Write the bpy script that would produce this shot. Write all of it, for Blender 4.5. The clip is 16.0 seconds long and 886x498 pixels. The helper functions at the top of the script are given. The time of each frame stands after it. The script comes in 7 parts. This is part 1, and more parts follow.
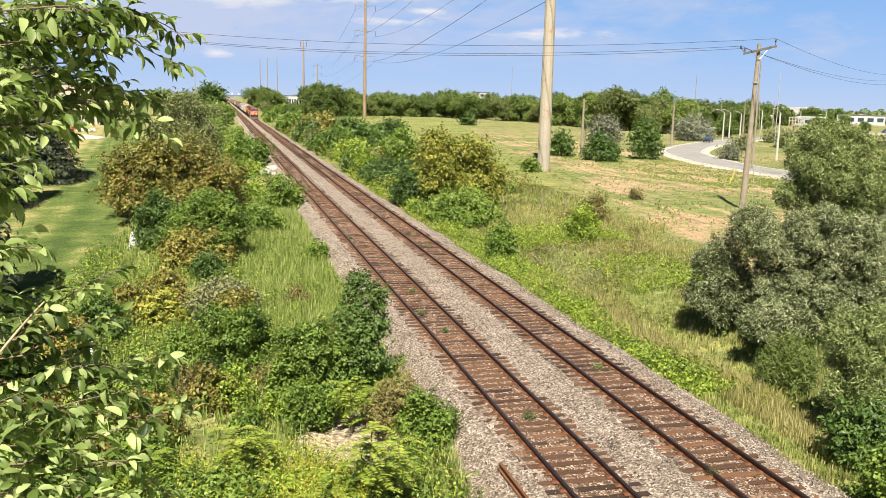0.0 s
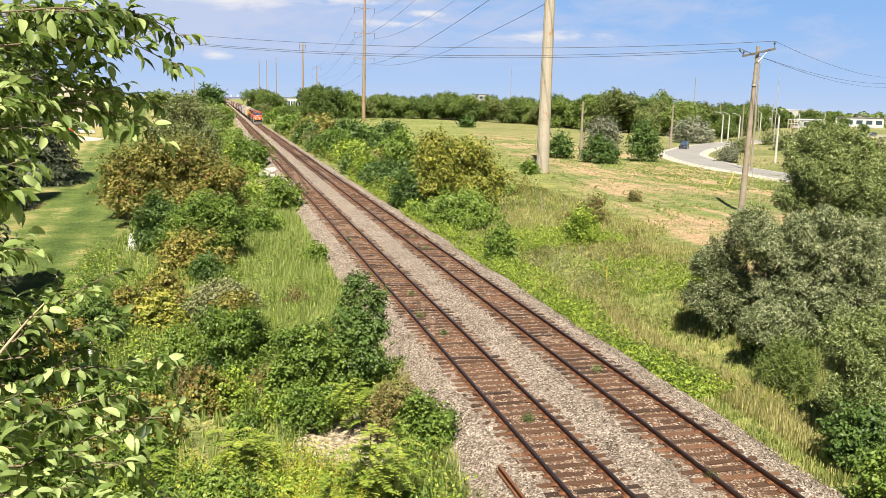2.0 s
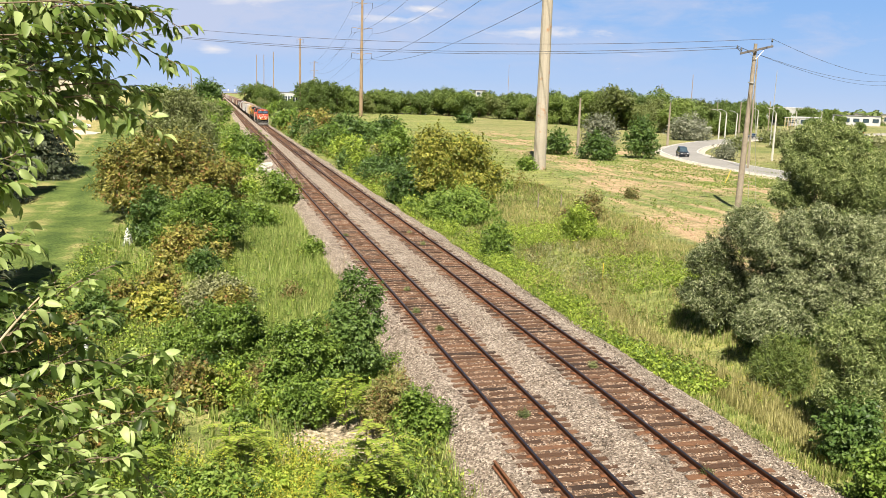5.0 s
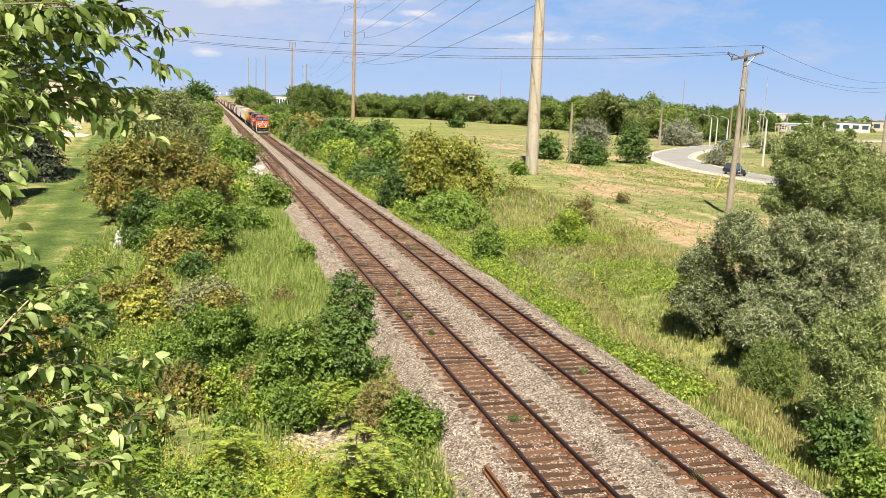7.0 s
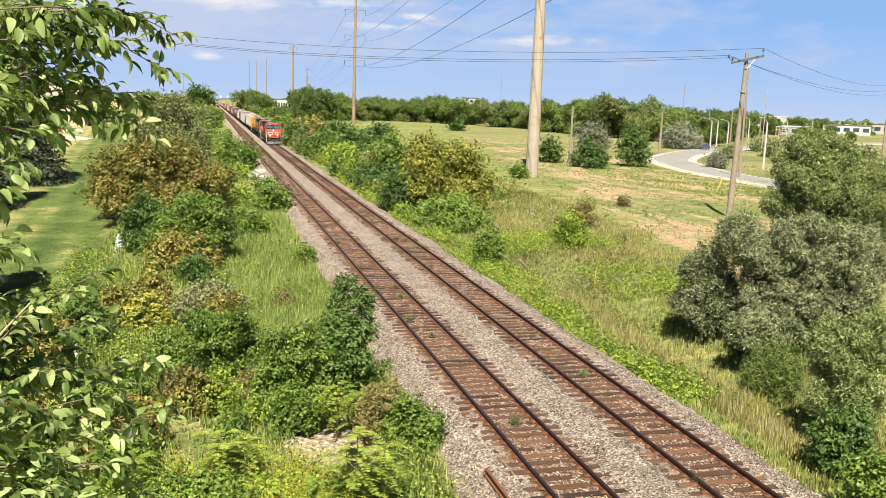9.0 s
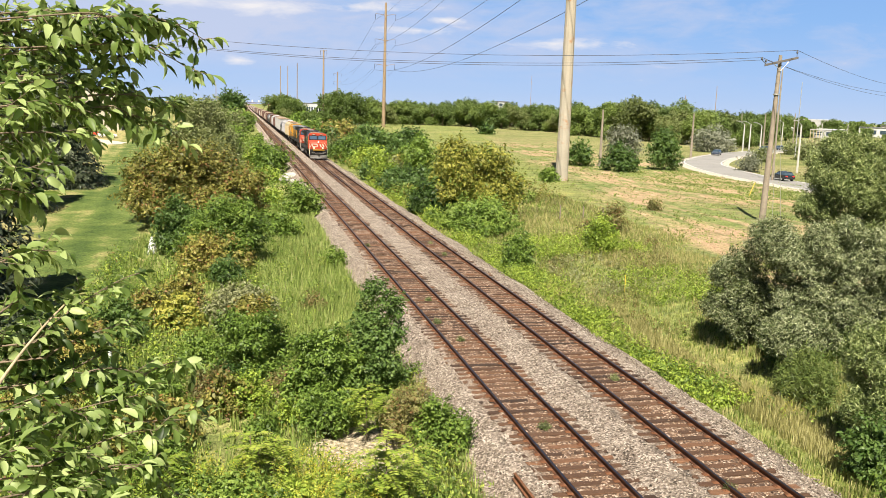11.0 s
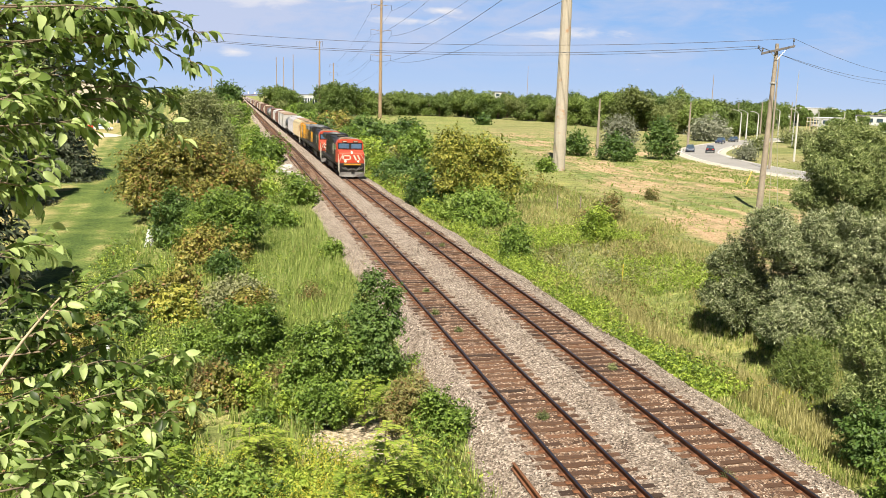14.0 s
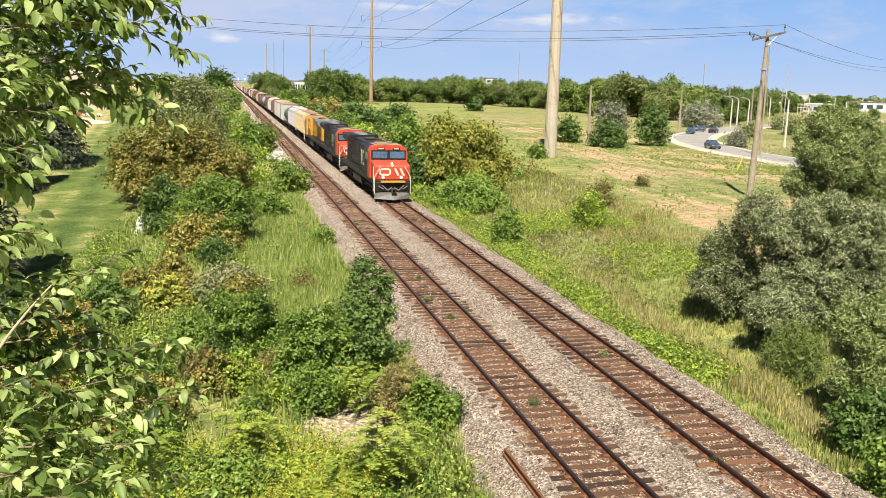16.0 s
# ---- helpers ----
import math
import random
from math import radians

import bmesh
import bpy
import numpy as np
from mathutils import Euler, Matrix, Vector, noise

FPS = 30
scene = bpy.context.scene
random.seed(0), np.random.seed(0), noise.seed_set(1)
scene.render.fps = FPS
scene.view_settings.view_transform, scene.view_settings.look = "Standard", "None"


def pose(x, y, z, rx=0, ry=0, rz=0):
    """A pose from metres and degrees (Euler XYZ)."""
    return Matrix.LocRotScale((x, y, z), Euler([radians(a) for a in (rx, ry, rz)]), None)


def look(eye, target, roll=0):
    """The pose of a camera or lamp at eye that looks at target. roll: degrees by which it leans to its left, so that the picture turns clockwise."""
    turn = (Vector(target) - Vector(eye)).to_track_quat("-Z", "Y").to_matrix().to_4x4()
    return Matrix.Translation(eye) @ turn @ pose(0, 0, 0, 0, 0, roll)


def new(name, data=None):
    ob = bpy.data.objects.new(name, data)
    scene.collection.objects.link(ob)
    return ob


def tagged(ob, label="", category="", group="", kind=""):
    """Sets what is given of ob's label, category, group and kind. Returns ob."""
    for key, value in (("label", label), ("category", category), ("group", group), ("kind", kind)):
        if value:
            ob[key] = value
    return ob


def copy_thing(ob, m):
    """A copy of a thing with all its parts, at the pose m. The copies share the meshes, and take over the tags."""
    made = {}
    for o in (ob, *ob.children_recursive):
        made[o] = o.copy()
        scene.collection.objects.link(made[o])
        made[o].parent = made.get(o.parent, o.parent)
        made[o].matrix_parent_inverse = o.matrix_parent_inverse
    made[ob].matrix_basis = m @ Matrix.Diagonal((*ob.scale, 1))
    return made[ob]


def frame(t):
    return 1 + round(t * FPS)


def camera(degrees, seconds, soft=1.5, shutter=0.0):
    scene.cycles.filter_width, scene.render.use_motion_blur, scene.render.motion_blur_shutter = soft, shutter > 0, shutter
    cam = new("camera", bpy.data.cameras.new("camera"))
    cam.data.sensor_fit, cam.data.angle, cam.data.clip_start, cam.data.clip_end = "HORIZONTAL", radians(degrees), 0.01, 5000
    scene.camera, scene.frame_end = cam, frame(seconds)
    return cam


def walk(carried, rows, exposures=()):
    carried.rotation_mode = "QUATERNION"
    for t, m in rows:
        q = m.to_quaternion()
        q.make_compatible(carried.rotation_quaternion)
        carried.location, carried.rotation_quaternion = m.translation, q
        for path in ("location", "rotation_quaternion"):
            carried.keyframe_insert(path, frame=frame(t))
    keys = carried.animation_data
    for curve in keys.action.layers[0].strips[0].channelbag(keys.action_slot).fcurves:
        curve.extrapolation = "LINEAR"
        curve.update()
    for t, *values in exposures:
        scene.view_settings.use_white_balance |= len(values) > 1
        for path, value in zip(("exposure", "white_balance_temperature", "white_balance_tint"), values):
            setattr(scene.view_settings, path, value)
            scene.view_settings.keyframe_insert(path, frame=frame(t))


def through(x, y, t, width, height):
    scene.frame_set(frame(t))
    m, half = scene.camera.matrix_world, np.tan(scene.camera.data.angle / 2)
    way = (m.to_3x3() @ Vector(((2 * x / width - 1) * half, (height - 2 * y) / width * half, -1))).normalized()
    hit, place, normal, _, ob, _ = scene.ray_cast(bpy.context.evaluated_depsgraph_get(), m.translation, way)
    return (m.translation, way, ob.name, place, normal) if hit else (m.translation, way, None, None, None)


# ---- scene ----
# ---- camera: it stands on a road bridge over the tracks and only turns ----
EYE_Z = 9.603
cam = camera(55, 16.0, soft=0.75)
TURNS = [  # seconds, tilt from straight down, heading, roll
    (0, 80.044, -14.691, 1.394),
    (0.5, 80.044, -14.746, 1.420),
    (1, 80.126, -14.823, 1.531),
    (1.5, 80.208, -14.830, 1.459),
    (2, 80.185, -14.758, 1.454),
    (2.5, 80.186, -14.679, 1.446),
    (3, 80.119, -14.739, 1.540),
    (3.5, 79.960, -14.733, 1.577),
    (4, 79.869, -14.744, 1.614),
    (6.5, 80.089, -15.499, 2.089),
    (7, 80.205, -15.559, 2.118),
    (7.5, 80.319, -15.598, 2.132),
    (8, 80.388, -15.578, 2.196),
    (8.5, 80.445, -15.527, 2.157),
    (9, 80.417, -15.507, 2.071),
    (11.5, 80.599, -13.042, 1.985),
    (12, 80.459, -12.833, 2.075),
    (12.5, 80.292, -12.743, 2.011),
    (13, 80.113, -12.617, 1.830),
    (13.5, 79.968, -13.022, 1.673),
    (14, 79.981, -13.698, 1.566),
    (14.5, 79.759, -13.925, 1.563),
    (15, 79.415, -13.944, 1.581),
    (15.5, 79.230, -14.084, 1.572),
    (16, 79.104, -14.305, 1.557),
]
walk(cam, [(t, Matrix.Translation((0, 0, EYE_Z)) @ Euler((0, 0, radians(hd))).to_matrix().to_4x4()
            @ Euler((radians(tilt), 0, 0)).to_matrix().to_4x4() @ Euler((0, 0, radians(roll))).to_matrix().to_4x4())
           for t, tilt, hd, roll in TURNS])

# ---- light ----
SUN_AZ, SUN_EL = radians(199), radians(54)   # the sun stands high behind the camera
world = bpy.data.worlds.new("world")
scene.world = world
world.use_nodes = True
wn = world.node_tree.nodes
sky = wn.new("ShaderNodeTexSky")
sky.sky_type, sky.sun_disc = "NISHITA", False
sky.sun_elevation, sky.sun_rotation = SUN_EL, SUN_AZ
sky.air_density, sky.dust_density, sky.ozone_density = 1.0, 0.6, 2.0
wn["Background"].inputs[1].default_value = 0.02
world.node_tree.links.new(sky.outputs[0], wn["Background"].inputs[0])
sun = new("sun", bpy.data.lights.new("sun", "SUN"))
sun.data.energy, sun.data.angle, sun.data.color = 5.0, radians(0.5), (1.0, 0.92, 0.77)
sun.matrix_world = look((0, 0, 60), Vector((0, 0, 60)) - Vector((math.sin(SUN_AZ) * math.cos(SUN_EL),
                        math.cos(SUN_AZ) * math.cos(SUN_EL), math.sin(SUN_EL))))
scene.view_settings.exposure = 1.1
SKY_GLOW = 0.45     # the backdrop's brightness

# ---- materials ----


def nodes_of(name):
    m = bpy.data.materials.new(name)
    m.use_nodes = True
    nt = m.node_tree
    return m, nt, nt.nodes["Principled BSDF"]


def link(nt, a, b):
    nt.links.new(a, b)


def ramp(nt, fac, stops):
    r = nt.nodes.new("ShaderNodeValToRGB")
    el = r.color_ramp.elements
    while len(el) < len(stops):
        el.new(0.5)
    for e, (pos, col) in zip(el, stops):
        e.position, e.color = pos, (*col, 1)
    link(nt, fac, r.inputs[0])
    return r.outputs[0]


def noise_tex(nt, scale, detail=4, rough=0.6, vec=None, dist=0.0):
    n = nt.nodes.new("ShaderNodeTexNoise")
    n.inputs["Scale"].default_value, n.inputs["Detail"].default_value = scale, detail
    n.inputs["Roughness"].default_value, n.inputs["Distortion"].default_value = rough, dist
    if vec is not None:
        link(nt, vec, n.inputs["Vector"])
    return n.outputs["Fac"]


def mixc(nt, fac, a, b, mode="MIX"):
    n = nt.nodes.new("ShaderNodeMix")
    n.data_type, n.blend_type = "RGBA", mode
    for sock, v in ((n.inputs[0], fac), (n.inputs[6], a), (n.inputs[7], b)):
        if isinstance(v, (int, float)):
            sock.default_value = v
        elif isinstance(v, tuple):
            sock.default_value = (*v, 1)
        else:
            link(nt, v, sock)
    return n.outputs[2]


def calc(nt, op, a, b=None, c=None, clamp=False):
    n = nt.nodes.new("ShaderNodeMath")
    n.operation, n.use_clamp = op, clamp
    for sock, v in zip(n.inputs, (a, b, c)):
        if v is None:
            continue
        if isinstance(v, (int, float)):
            sock.default_value = v
        else:
            link(nt, v, sock)
    return n.outputs[0]


def place_of(nt, local=False):
    if local:
        return nt.nodes.new("ShaderNodeTexCoord").outputs["Object"]
    return nt.nodes.new("ShaderNodeNewGeometry").outputs["Position"]


def bumped(nt, bsdf, height, strength=0.3, distance=0.02):
    b = nt.nodes.new("ShaderNodeBump")
    b.inputs["Strength"].default_value, b.inputs["Distance"].default_value = strength, distance
    link(nt, height, b.inputs["Height"])
    link(nt, b.outputs[0], bsdf.inputs["Normal"])


def surface(name, c1, c2, scale=3.0, fine=40.0, rough=0.7, metal=0.0, bump=0.2, rust=None, local=True, spec=0.4):
    """A painted, weathered or mineral surface with variation at two scales; rust: a colour that breaks through."""
    m, nt, b = nodes_of(name)
    v = place_of(nt, local)
    n1, n2 = noise_tex(nt, scale, 5, 0.6, v), noise_tex(nt, fine, 3, 0.7, v)
    col = ramp(nt, n1, [(0.3, c1), (0.7, c2)])
    col = mixc(nt, 0.35, col, ramp(nt, n2, [(0.3, tuple(x * 0.55 for x in c1)), (0.7, tuple(min(1, x * 1.25) for x in c2))]))
    if rust:
        mask = ramp(nt, noise_tex(nt, scale * 1.7, 6, 0.7, v), [(0.56, (0, 0, 0)), (0.68, (1, 1, 1))])
        col = mixc(nt, mask, col, rust)
    link(nt, col, b.inputs["Base Color"])
    b.inputs["Roughness"].default_value, b.inputs["Metallic"].default_value = rough, metal
    b.inputs["Specular IOR Level"].default_value = spec
    if bump:
        bumped(nt, b, n2, bump, 0.01)
    return m


def leafy(name, dark, mid, light, scale=0.5, through=0.28, rough=0.5, odd=None, single=0.5):
    """Leaves: every leaf its own tone, every plant its own cast, and light that shines through."""
    m, nt, b = nodes_of(name)
    geo = nt.nodes.new("ShaderNodeNewGeometry")
    info = nt.nodes.new("ShaderNodeObjectInfo")
    big = noise_tex(nt, scale, 3, 0.6, geo.outputs["Position"])
    f = calc(nt, "ADD", calc(nt, "MULTIPLY", geo.outputs["Random Per Island"], single), calc(nt, "MULTIPLY", big, 1.3 - single))
    f = calc(nt, "ADD", f, calc(nt, "MULTIPLY_ADD", info.outputs["Random"], 0.24, -0.3))
    col = ramp(nt, f, [(0.1, dark), (0.42, mid), (0.85, light)])
    if odd:
        pick = calc(nt, "GREATER_THAN", geo.outputs["Random Per Island"], odd[1])
        col = mixc(nt, pick, col, odd[0])
    link(nt, col, b.inputs["Base Color"])
    b.inputs["Roughness"].default_value = rough
    b.inputs["Specular IOR Level"].default_value = 0.35
    tr = nt.nodes.new("ShaderNodeBsdfTranslucent")
    link(nt, mixc(nt, 0.35, col, (0.3, 0.42, 0.07)), tr.inputs[0])
    mx = nt.nodes.new("ShaderNodeMixShader")
    mx.inputs[0].default_value = through
    link(nt, b.outputs[0], mx.inputs[1])
    link(nt, tr.outputs[0], mx.inputs[2])
    link(nt, mx.outputs[0], nt.nodes["Material Output"].inputs[0])
    return m


LEAF = {
    "green": leafy("leaf green", (0.035, 0.065, 0.011), (0.125, 0.205, 0.032), (0.27, 0.36, 0.07)),
    "dark": leafy("leaf dark green", (0.022, 0.046, 0.013), (0.07, 0.13, 0.028), (0.16, 0.24, 0.06)),
    "olive": leafy("leaf olive yellow", (0.065, 0.07, 0.018), (0.21, 0.2, 0.045), (0.47, 0.41, 0.11), odd=((0.25, 0.13, 0.05), 0.9)),
    "gold": leafy("leaf yellow olive", (0.14, 0.145, 0.026), (0.34, 0.33, 0.06), (0.54, 0.5, 0.11), odd=((0.14, 0.2, 0.035), 0.85)),
    "lime": leafy("leaf bright green", (0.09, 0.14, 0.017), (0.26, 0.36, 0.045), (0.48, 0.54, 0.1)),
    "grey": leafy("leaf grey green", (0.06, 0.075, 0.03), (0.16, 0.185, 0.07), (0.3, 0.32, 0.15)),
    "silver": leafy("leaf silver willow", (0.022, 0.032, 0.011), (0.105, 0.132, 0.046), (0.48, 0.51, 0.31), scale=1.4, through=0.15, single=0.6),
    "willow": leafy("leaf green willow", (0.035, 0.052, 0.015), (0.155, 0.205, 0.06), (0.45, 0.5, 0.22), scale=1.4, through=0.25, single=0.65),
    "smoke": leafy("smoky grey leaf", (0.075, 0.08, 0.055), (0.19, 0.2, 0.145), (0.36, 0.37, 0.29)),
    "tree": leafy("leaf of far trees", (0.035, 0.06, 0.016), (0.105, 0.155, 0.038), (0.19, 0.25, 0.07), scale=0.12, single=0.2),
    "tree_light": leafy("lighter leaf of far trees", (0.05, 0.08, 0.018), (0.145, 0.205, 0.045), (0.25, 0.31, 0.085), scale=0.12, single=0.2),
    "tree_grey": leafy("greyish leaf of far trees", (0.06, 0.078, 0.026), (0.155, 0.185, 0.06), (0.26, 0.285, 0.11), scale=0.12, single=0.2),
    "reed": leafy("green grass blades", (0.09, 0.125, 0.026), (0.245, 0.295, 0.07), (0.5, 0.49, 0.19), scale=0.3, single=0.8, odd=((0.46, 0.4, 0.19), 0.84)),
    "lush": leafy("lush green grass blades", (0.075, 0.12, 0.022), (0.2, 0.28, 0.06), (0.42, 0.47, 0.15), scale=0.3, single=0.8, odd=((0.4, 0.38, 0.17), 0.95)),
    "seed": leafy("brownish seeding grass", (0.16, 0.145, 0.06), (0.31, 0.28, 0.13), (0.46, 0.41, 0.22), scale=0.3, odd=((0.16, 0.2, 0.05), 0.7)),
    "pale": leafy("leaf pale dry", (0.13, 0.13, 0.06), (0.24, 0.25, 0.12), (0.38, 0.38, 0.22)),
    "brush": leafy("leaf brownish brush", (0.09, 0.085, 0.025), (0.2, 0.19, 0.065), (0.34, 0.31, 0.12), odd=((0.24, 0.13, 0.06), 0.85)),
    "sumac": leafy("leaf bright pinnate", (0.06, 0.105, 0.014), (0.2, 0.28, 0.035), (0.4, 0.44, 0.08)),
    "juniper": leafy("leaf yellow juniper", (0.05, 0.075, 0.02), (0.12, 0.17, 0.04), (0.24, 0.28, 0.08)),
    "spruce": leafy("needles spruce", (0.022, 0.03, 0.016), (0.05, 0.066, 0.036), (0.13, 0.15, 0.09), through=0.1),
    "flower": leafy("goldenrod heads", (0.36, 0.32, 0.03), (0.52, 0.46, 0.05), (0.64, 0.56, 0.1)),
    "grass": leafy("grass blades", (0.12, 0.13, 0.025), (0.28, 0.27, 0.06), (0.48, 0.43, 0.13), scale=0.25, odd=((0.4, 0.34, 0.16), 0.86)),
    "straw": leafy("dry grass blades", (0.2, 0.18, 0.06), (0.34, 0.32, 0.12), (0.52, 0.47, 0.22), scale=0.25, single=0.8),
    "near": leafy("leaf near tree", (0.035, 0.065, 0.014), (0.17, 0.25, 0.06), (0.5, 0.6, 0.25), scale=2.5, through=0.45, rough=0.45, single=0.85),
}
BARK = surface("bark", (0.12, 0.09, 0.06), (0.26, 0.2, 0.14), 6, 60, 0.9, bump=0.6)
BARK_PALE = surface("bark pale twig", (0.3, 0.22, 0.14), (0.5, 0.4, 0.27), 8, 60, 0.85, bump=0.4)


def ground_material():
    m, nt, b = nodes_of("grassland")
    pos = place_of(nt)
    sep = nt.nodes.new("ShaderNodeSeparateXYZ")
    link(nt, pos, sep.inputs[0])
    x, y = sep.outputs[0], sep.outputs[1]
    wob = calc(nt, "MULTIPLY_ADD", noise_tex(nt, 0.09, 4, 0.6, pos), 16.0, -8.0)
    big, mid, fine = noise_tex(nt, 0.035, 4, 0.6, pos), noise_tex(nt, 0.35, 4, 0.65, pos), noise_tex(nt, 6.0, 4, 0.75, pos)
    blade = ramp(nt, fine, [(0.32, (0.4, 0.42, 0.4)), (0.68, (1.4, 1.4, 1.4))])
    meadow = ramp(nt, mid, [(0.25, (0.11, 0.145, 0.04)), (0.5, (0.24, 0.26, 0.085)), (0.75, (0.42, 0.37, 0.17))])
    streak = nt.nodes.new("ShaderNodeMapping")
    streak.inputs["Rotation"].default_value, streak.inputs["Scale"].default_value = (0, 0, radians(14)), (0.25, 1.0, 1.0)
    link(nt, pos, streak.inputs[0])
    far = ramp(nt, calc(nt, "ADD", calc(nt, "MULTIPLY", big, 0.4), calc(nt, "MULTIPLY", noise_tex(nt, 0.11, 7, 0.7, streak.outputs[0]), 0.6)), [(0.38, (0.14, 0.19, 0.055)), (0.5, (0.22, 0.255, 0.085)), (0.62, (0.36, 0.32, 0.145))])
    meadow = mixc(nt, 0.62, meadow, far)
    clump = noise_tex(nt, 0.8, 5, 0.75, streak.outputs[0])
    meadow = mixc(nt, 1.0, meadow, ramp(nt, clump, [(0.34, (0.55, 0.6, 0.55)), (0.5, (0.95, 0.95, 0.95)), (0.66, (1.35, 1.25, 1.15))]), "MULTIPLY")
    # the tilled strip between the meadow and the road, weeds in rows over pale soil
    uv = nt.nodes.new("ShaderNodeMapping")
    uv.inputs["Rotation"].default_value = (0, 0, radians(-24))
    uv.inputs["Scale"].default_value = (1.0, 0.14, 1.0)
    link(nt, pos, uv.inputs[0])
    rows = noise_tex(nt, 0.55, 5, 0.7, uv.outputs[0])
    soil = ramp(nt, noise_tex(nt, 1.2, 5, 0.7, pos), [(0.3, (0.36, 0.23, 0.145)), (0.7, (0.62, 0.43, 0.29))])
    patchy = noise_tex(nt, 0.045, 4, 0.6, streak.outputs[0])
    weeds = ramp(nt, calc(nt, "ADD", calc(nt, "MULTIPLY", rows, 0.55), calc(nt, "MULTIPLY", patchy, 0.5)), [(0.47, (0, 0, 0)), (0.57, (1, 1, 1))])
    tilled = mixc(nt, weeds, soil, ramp(nt, clump, [(0.35, (0.1, 0.15, 0.045)), (0.65, (0.26, 0.29, 0.1))]))
    # distance of a place from the line along the strip's near edge
    edge = calc(nt, "ADD", calc(nt, "MULTIPLY", x, 0.977), calc(nt, "MULTIPLY", y, -0.212))
    edge = calc(nt, "ADD", edge, calc(nt, "MULTIPLY", wob, 0.35))
    in1 = calc(nt, "MULTIPLY_ADD", edge, 0.35, -7.0, clamp=True)
    in2 = calc(nt, "MULTIPLY_ADD", edge, -0.2, 10.6, clamp=True)
    in3 = calc(nt, "MULTIPLY_ADD", y, -0.01, 3.2, clamp=True)
    fac = calc(nt, "MULTIPLY", calc(nt, "MULTIPLY", in1, in2), calc(nt, "MULTIPLY", in3, calc(nt, "MULTIPLY_ADD", mid, 1.6, 0.1, clamp=True)))
    beyond = calc(nt, "MULTIPLY_ADD", edge, 0.12, -2.2, clamp=True)
    rough_field = ramp(nt, calc(nt, "ADD", calc(nt, "MULTIPLY", clump, 0.5), calc(nt, "MULTIPLY", patchy, 0.5)), [(0.4, (0.12, 0.15, 0.055)), (0.5, (0.23, 0.225, 0.095)), (0.58, (0.36, 0.29, 0.17))])
    meadow = mixc(nt, calc(nt, "MULTIPLY", beyond, 0.6), meadow, rough_field)
    col = mixc(nt, fac, meadow, tilled)
    # the mown lawn beside the track, in stripes
    stripe = calc(nt, "SINE", calc(nt, "MULTIPLY", calc(nt, "ADD", calc(nt, "MULTIPLY", x, 1.0), calc(nt, "MULTIPLY", y, 0.073)), 2.3))
    across = calc(nt, "ABSOLUTE", calc(nt, "ADD", calc(nt, "ADD", calc(nt, "ADD", x, calc(nt, "MULTIPLY", y, 0.073)), calc(nt, "MULTIPLY", wob, 0.2)), 6.2))
    dry = calc(nt, "MULTIPLY_ADD", across, 0.05, -0.15)
    lawn = ramp(nt, calc(nt, "ADD", calc(nt, "MULTIPLY_ADD", stripe, 0.06, mid), dry), [(0.28, (0.075, 0.115, 0.032)), (0.5, (0.14, 0.185, 0.05)), (0.74, (0.37, 0.32, 0.14))])
    in4 = calc(nt, "MULTIPLY_ADD", calc(nt, "ADD", x, calc(nt, "MULTIPLY", wob, 0.12)), -1.2, -6.2, clamp=True)
    col = mixc(nt, in4, col, lawn)
    # bare gravelly patch at the foot of the bank
    dx, dy = calc(nt, "SUBTRACT", x, 3.6), calc(nt, "SUBTRACT", y, 24.3)
    r2 = calc(nt, "ADD", calc(nt, "MULTIPLY", dx, dx), calc(nt, "MULTIPLY", calc(nt, "MULTIPLY", dy, dy), 0.4))
    bare = calc(nt, "MULTIPLY_ADD", calc(nt, "ADD", calc(nt, "SQRT", r2), calc(nt, "MULTIPLY", wob, 0.12)), -1.4, 3.0, clamp=True)
    col = mixc(nt, bare, col, ramp(nt, fine, [(0.3, (0.22, 0.17, 0.11)), (0.7, (0.58, 0.49, 0.37))]))
    col = mixc(nt, 1.0, col, blade, "MULTIPLY")
    link(nt, col, b.inputs["Base Color"])
    b.inputs["Roughness"].default_value, b.inputs["Specular IOR Level"].default_value = 0.9, 0.1
    bumped(nt, b, fine, 0.8, 0.15)
    return m


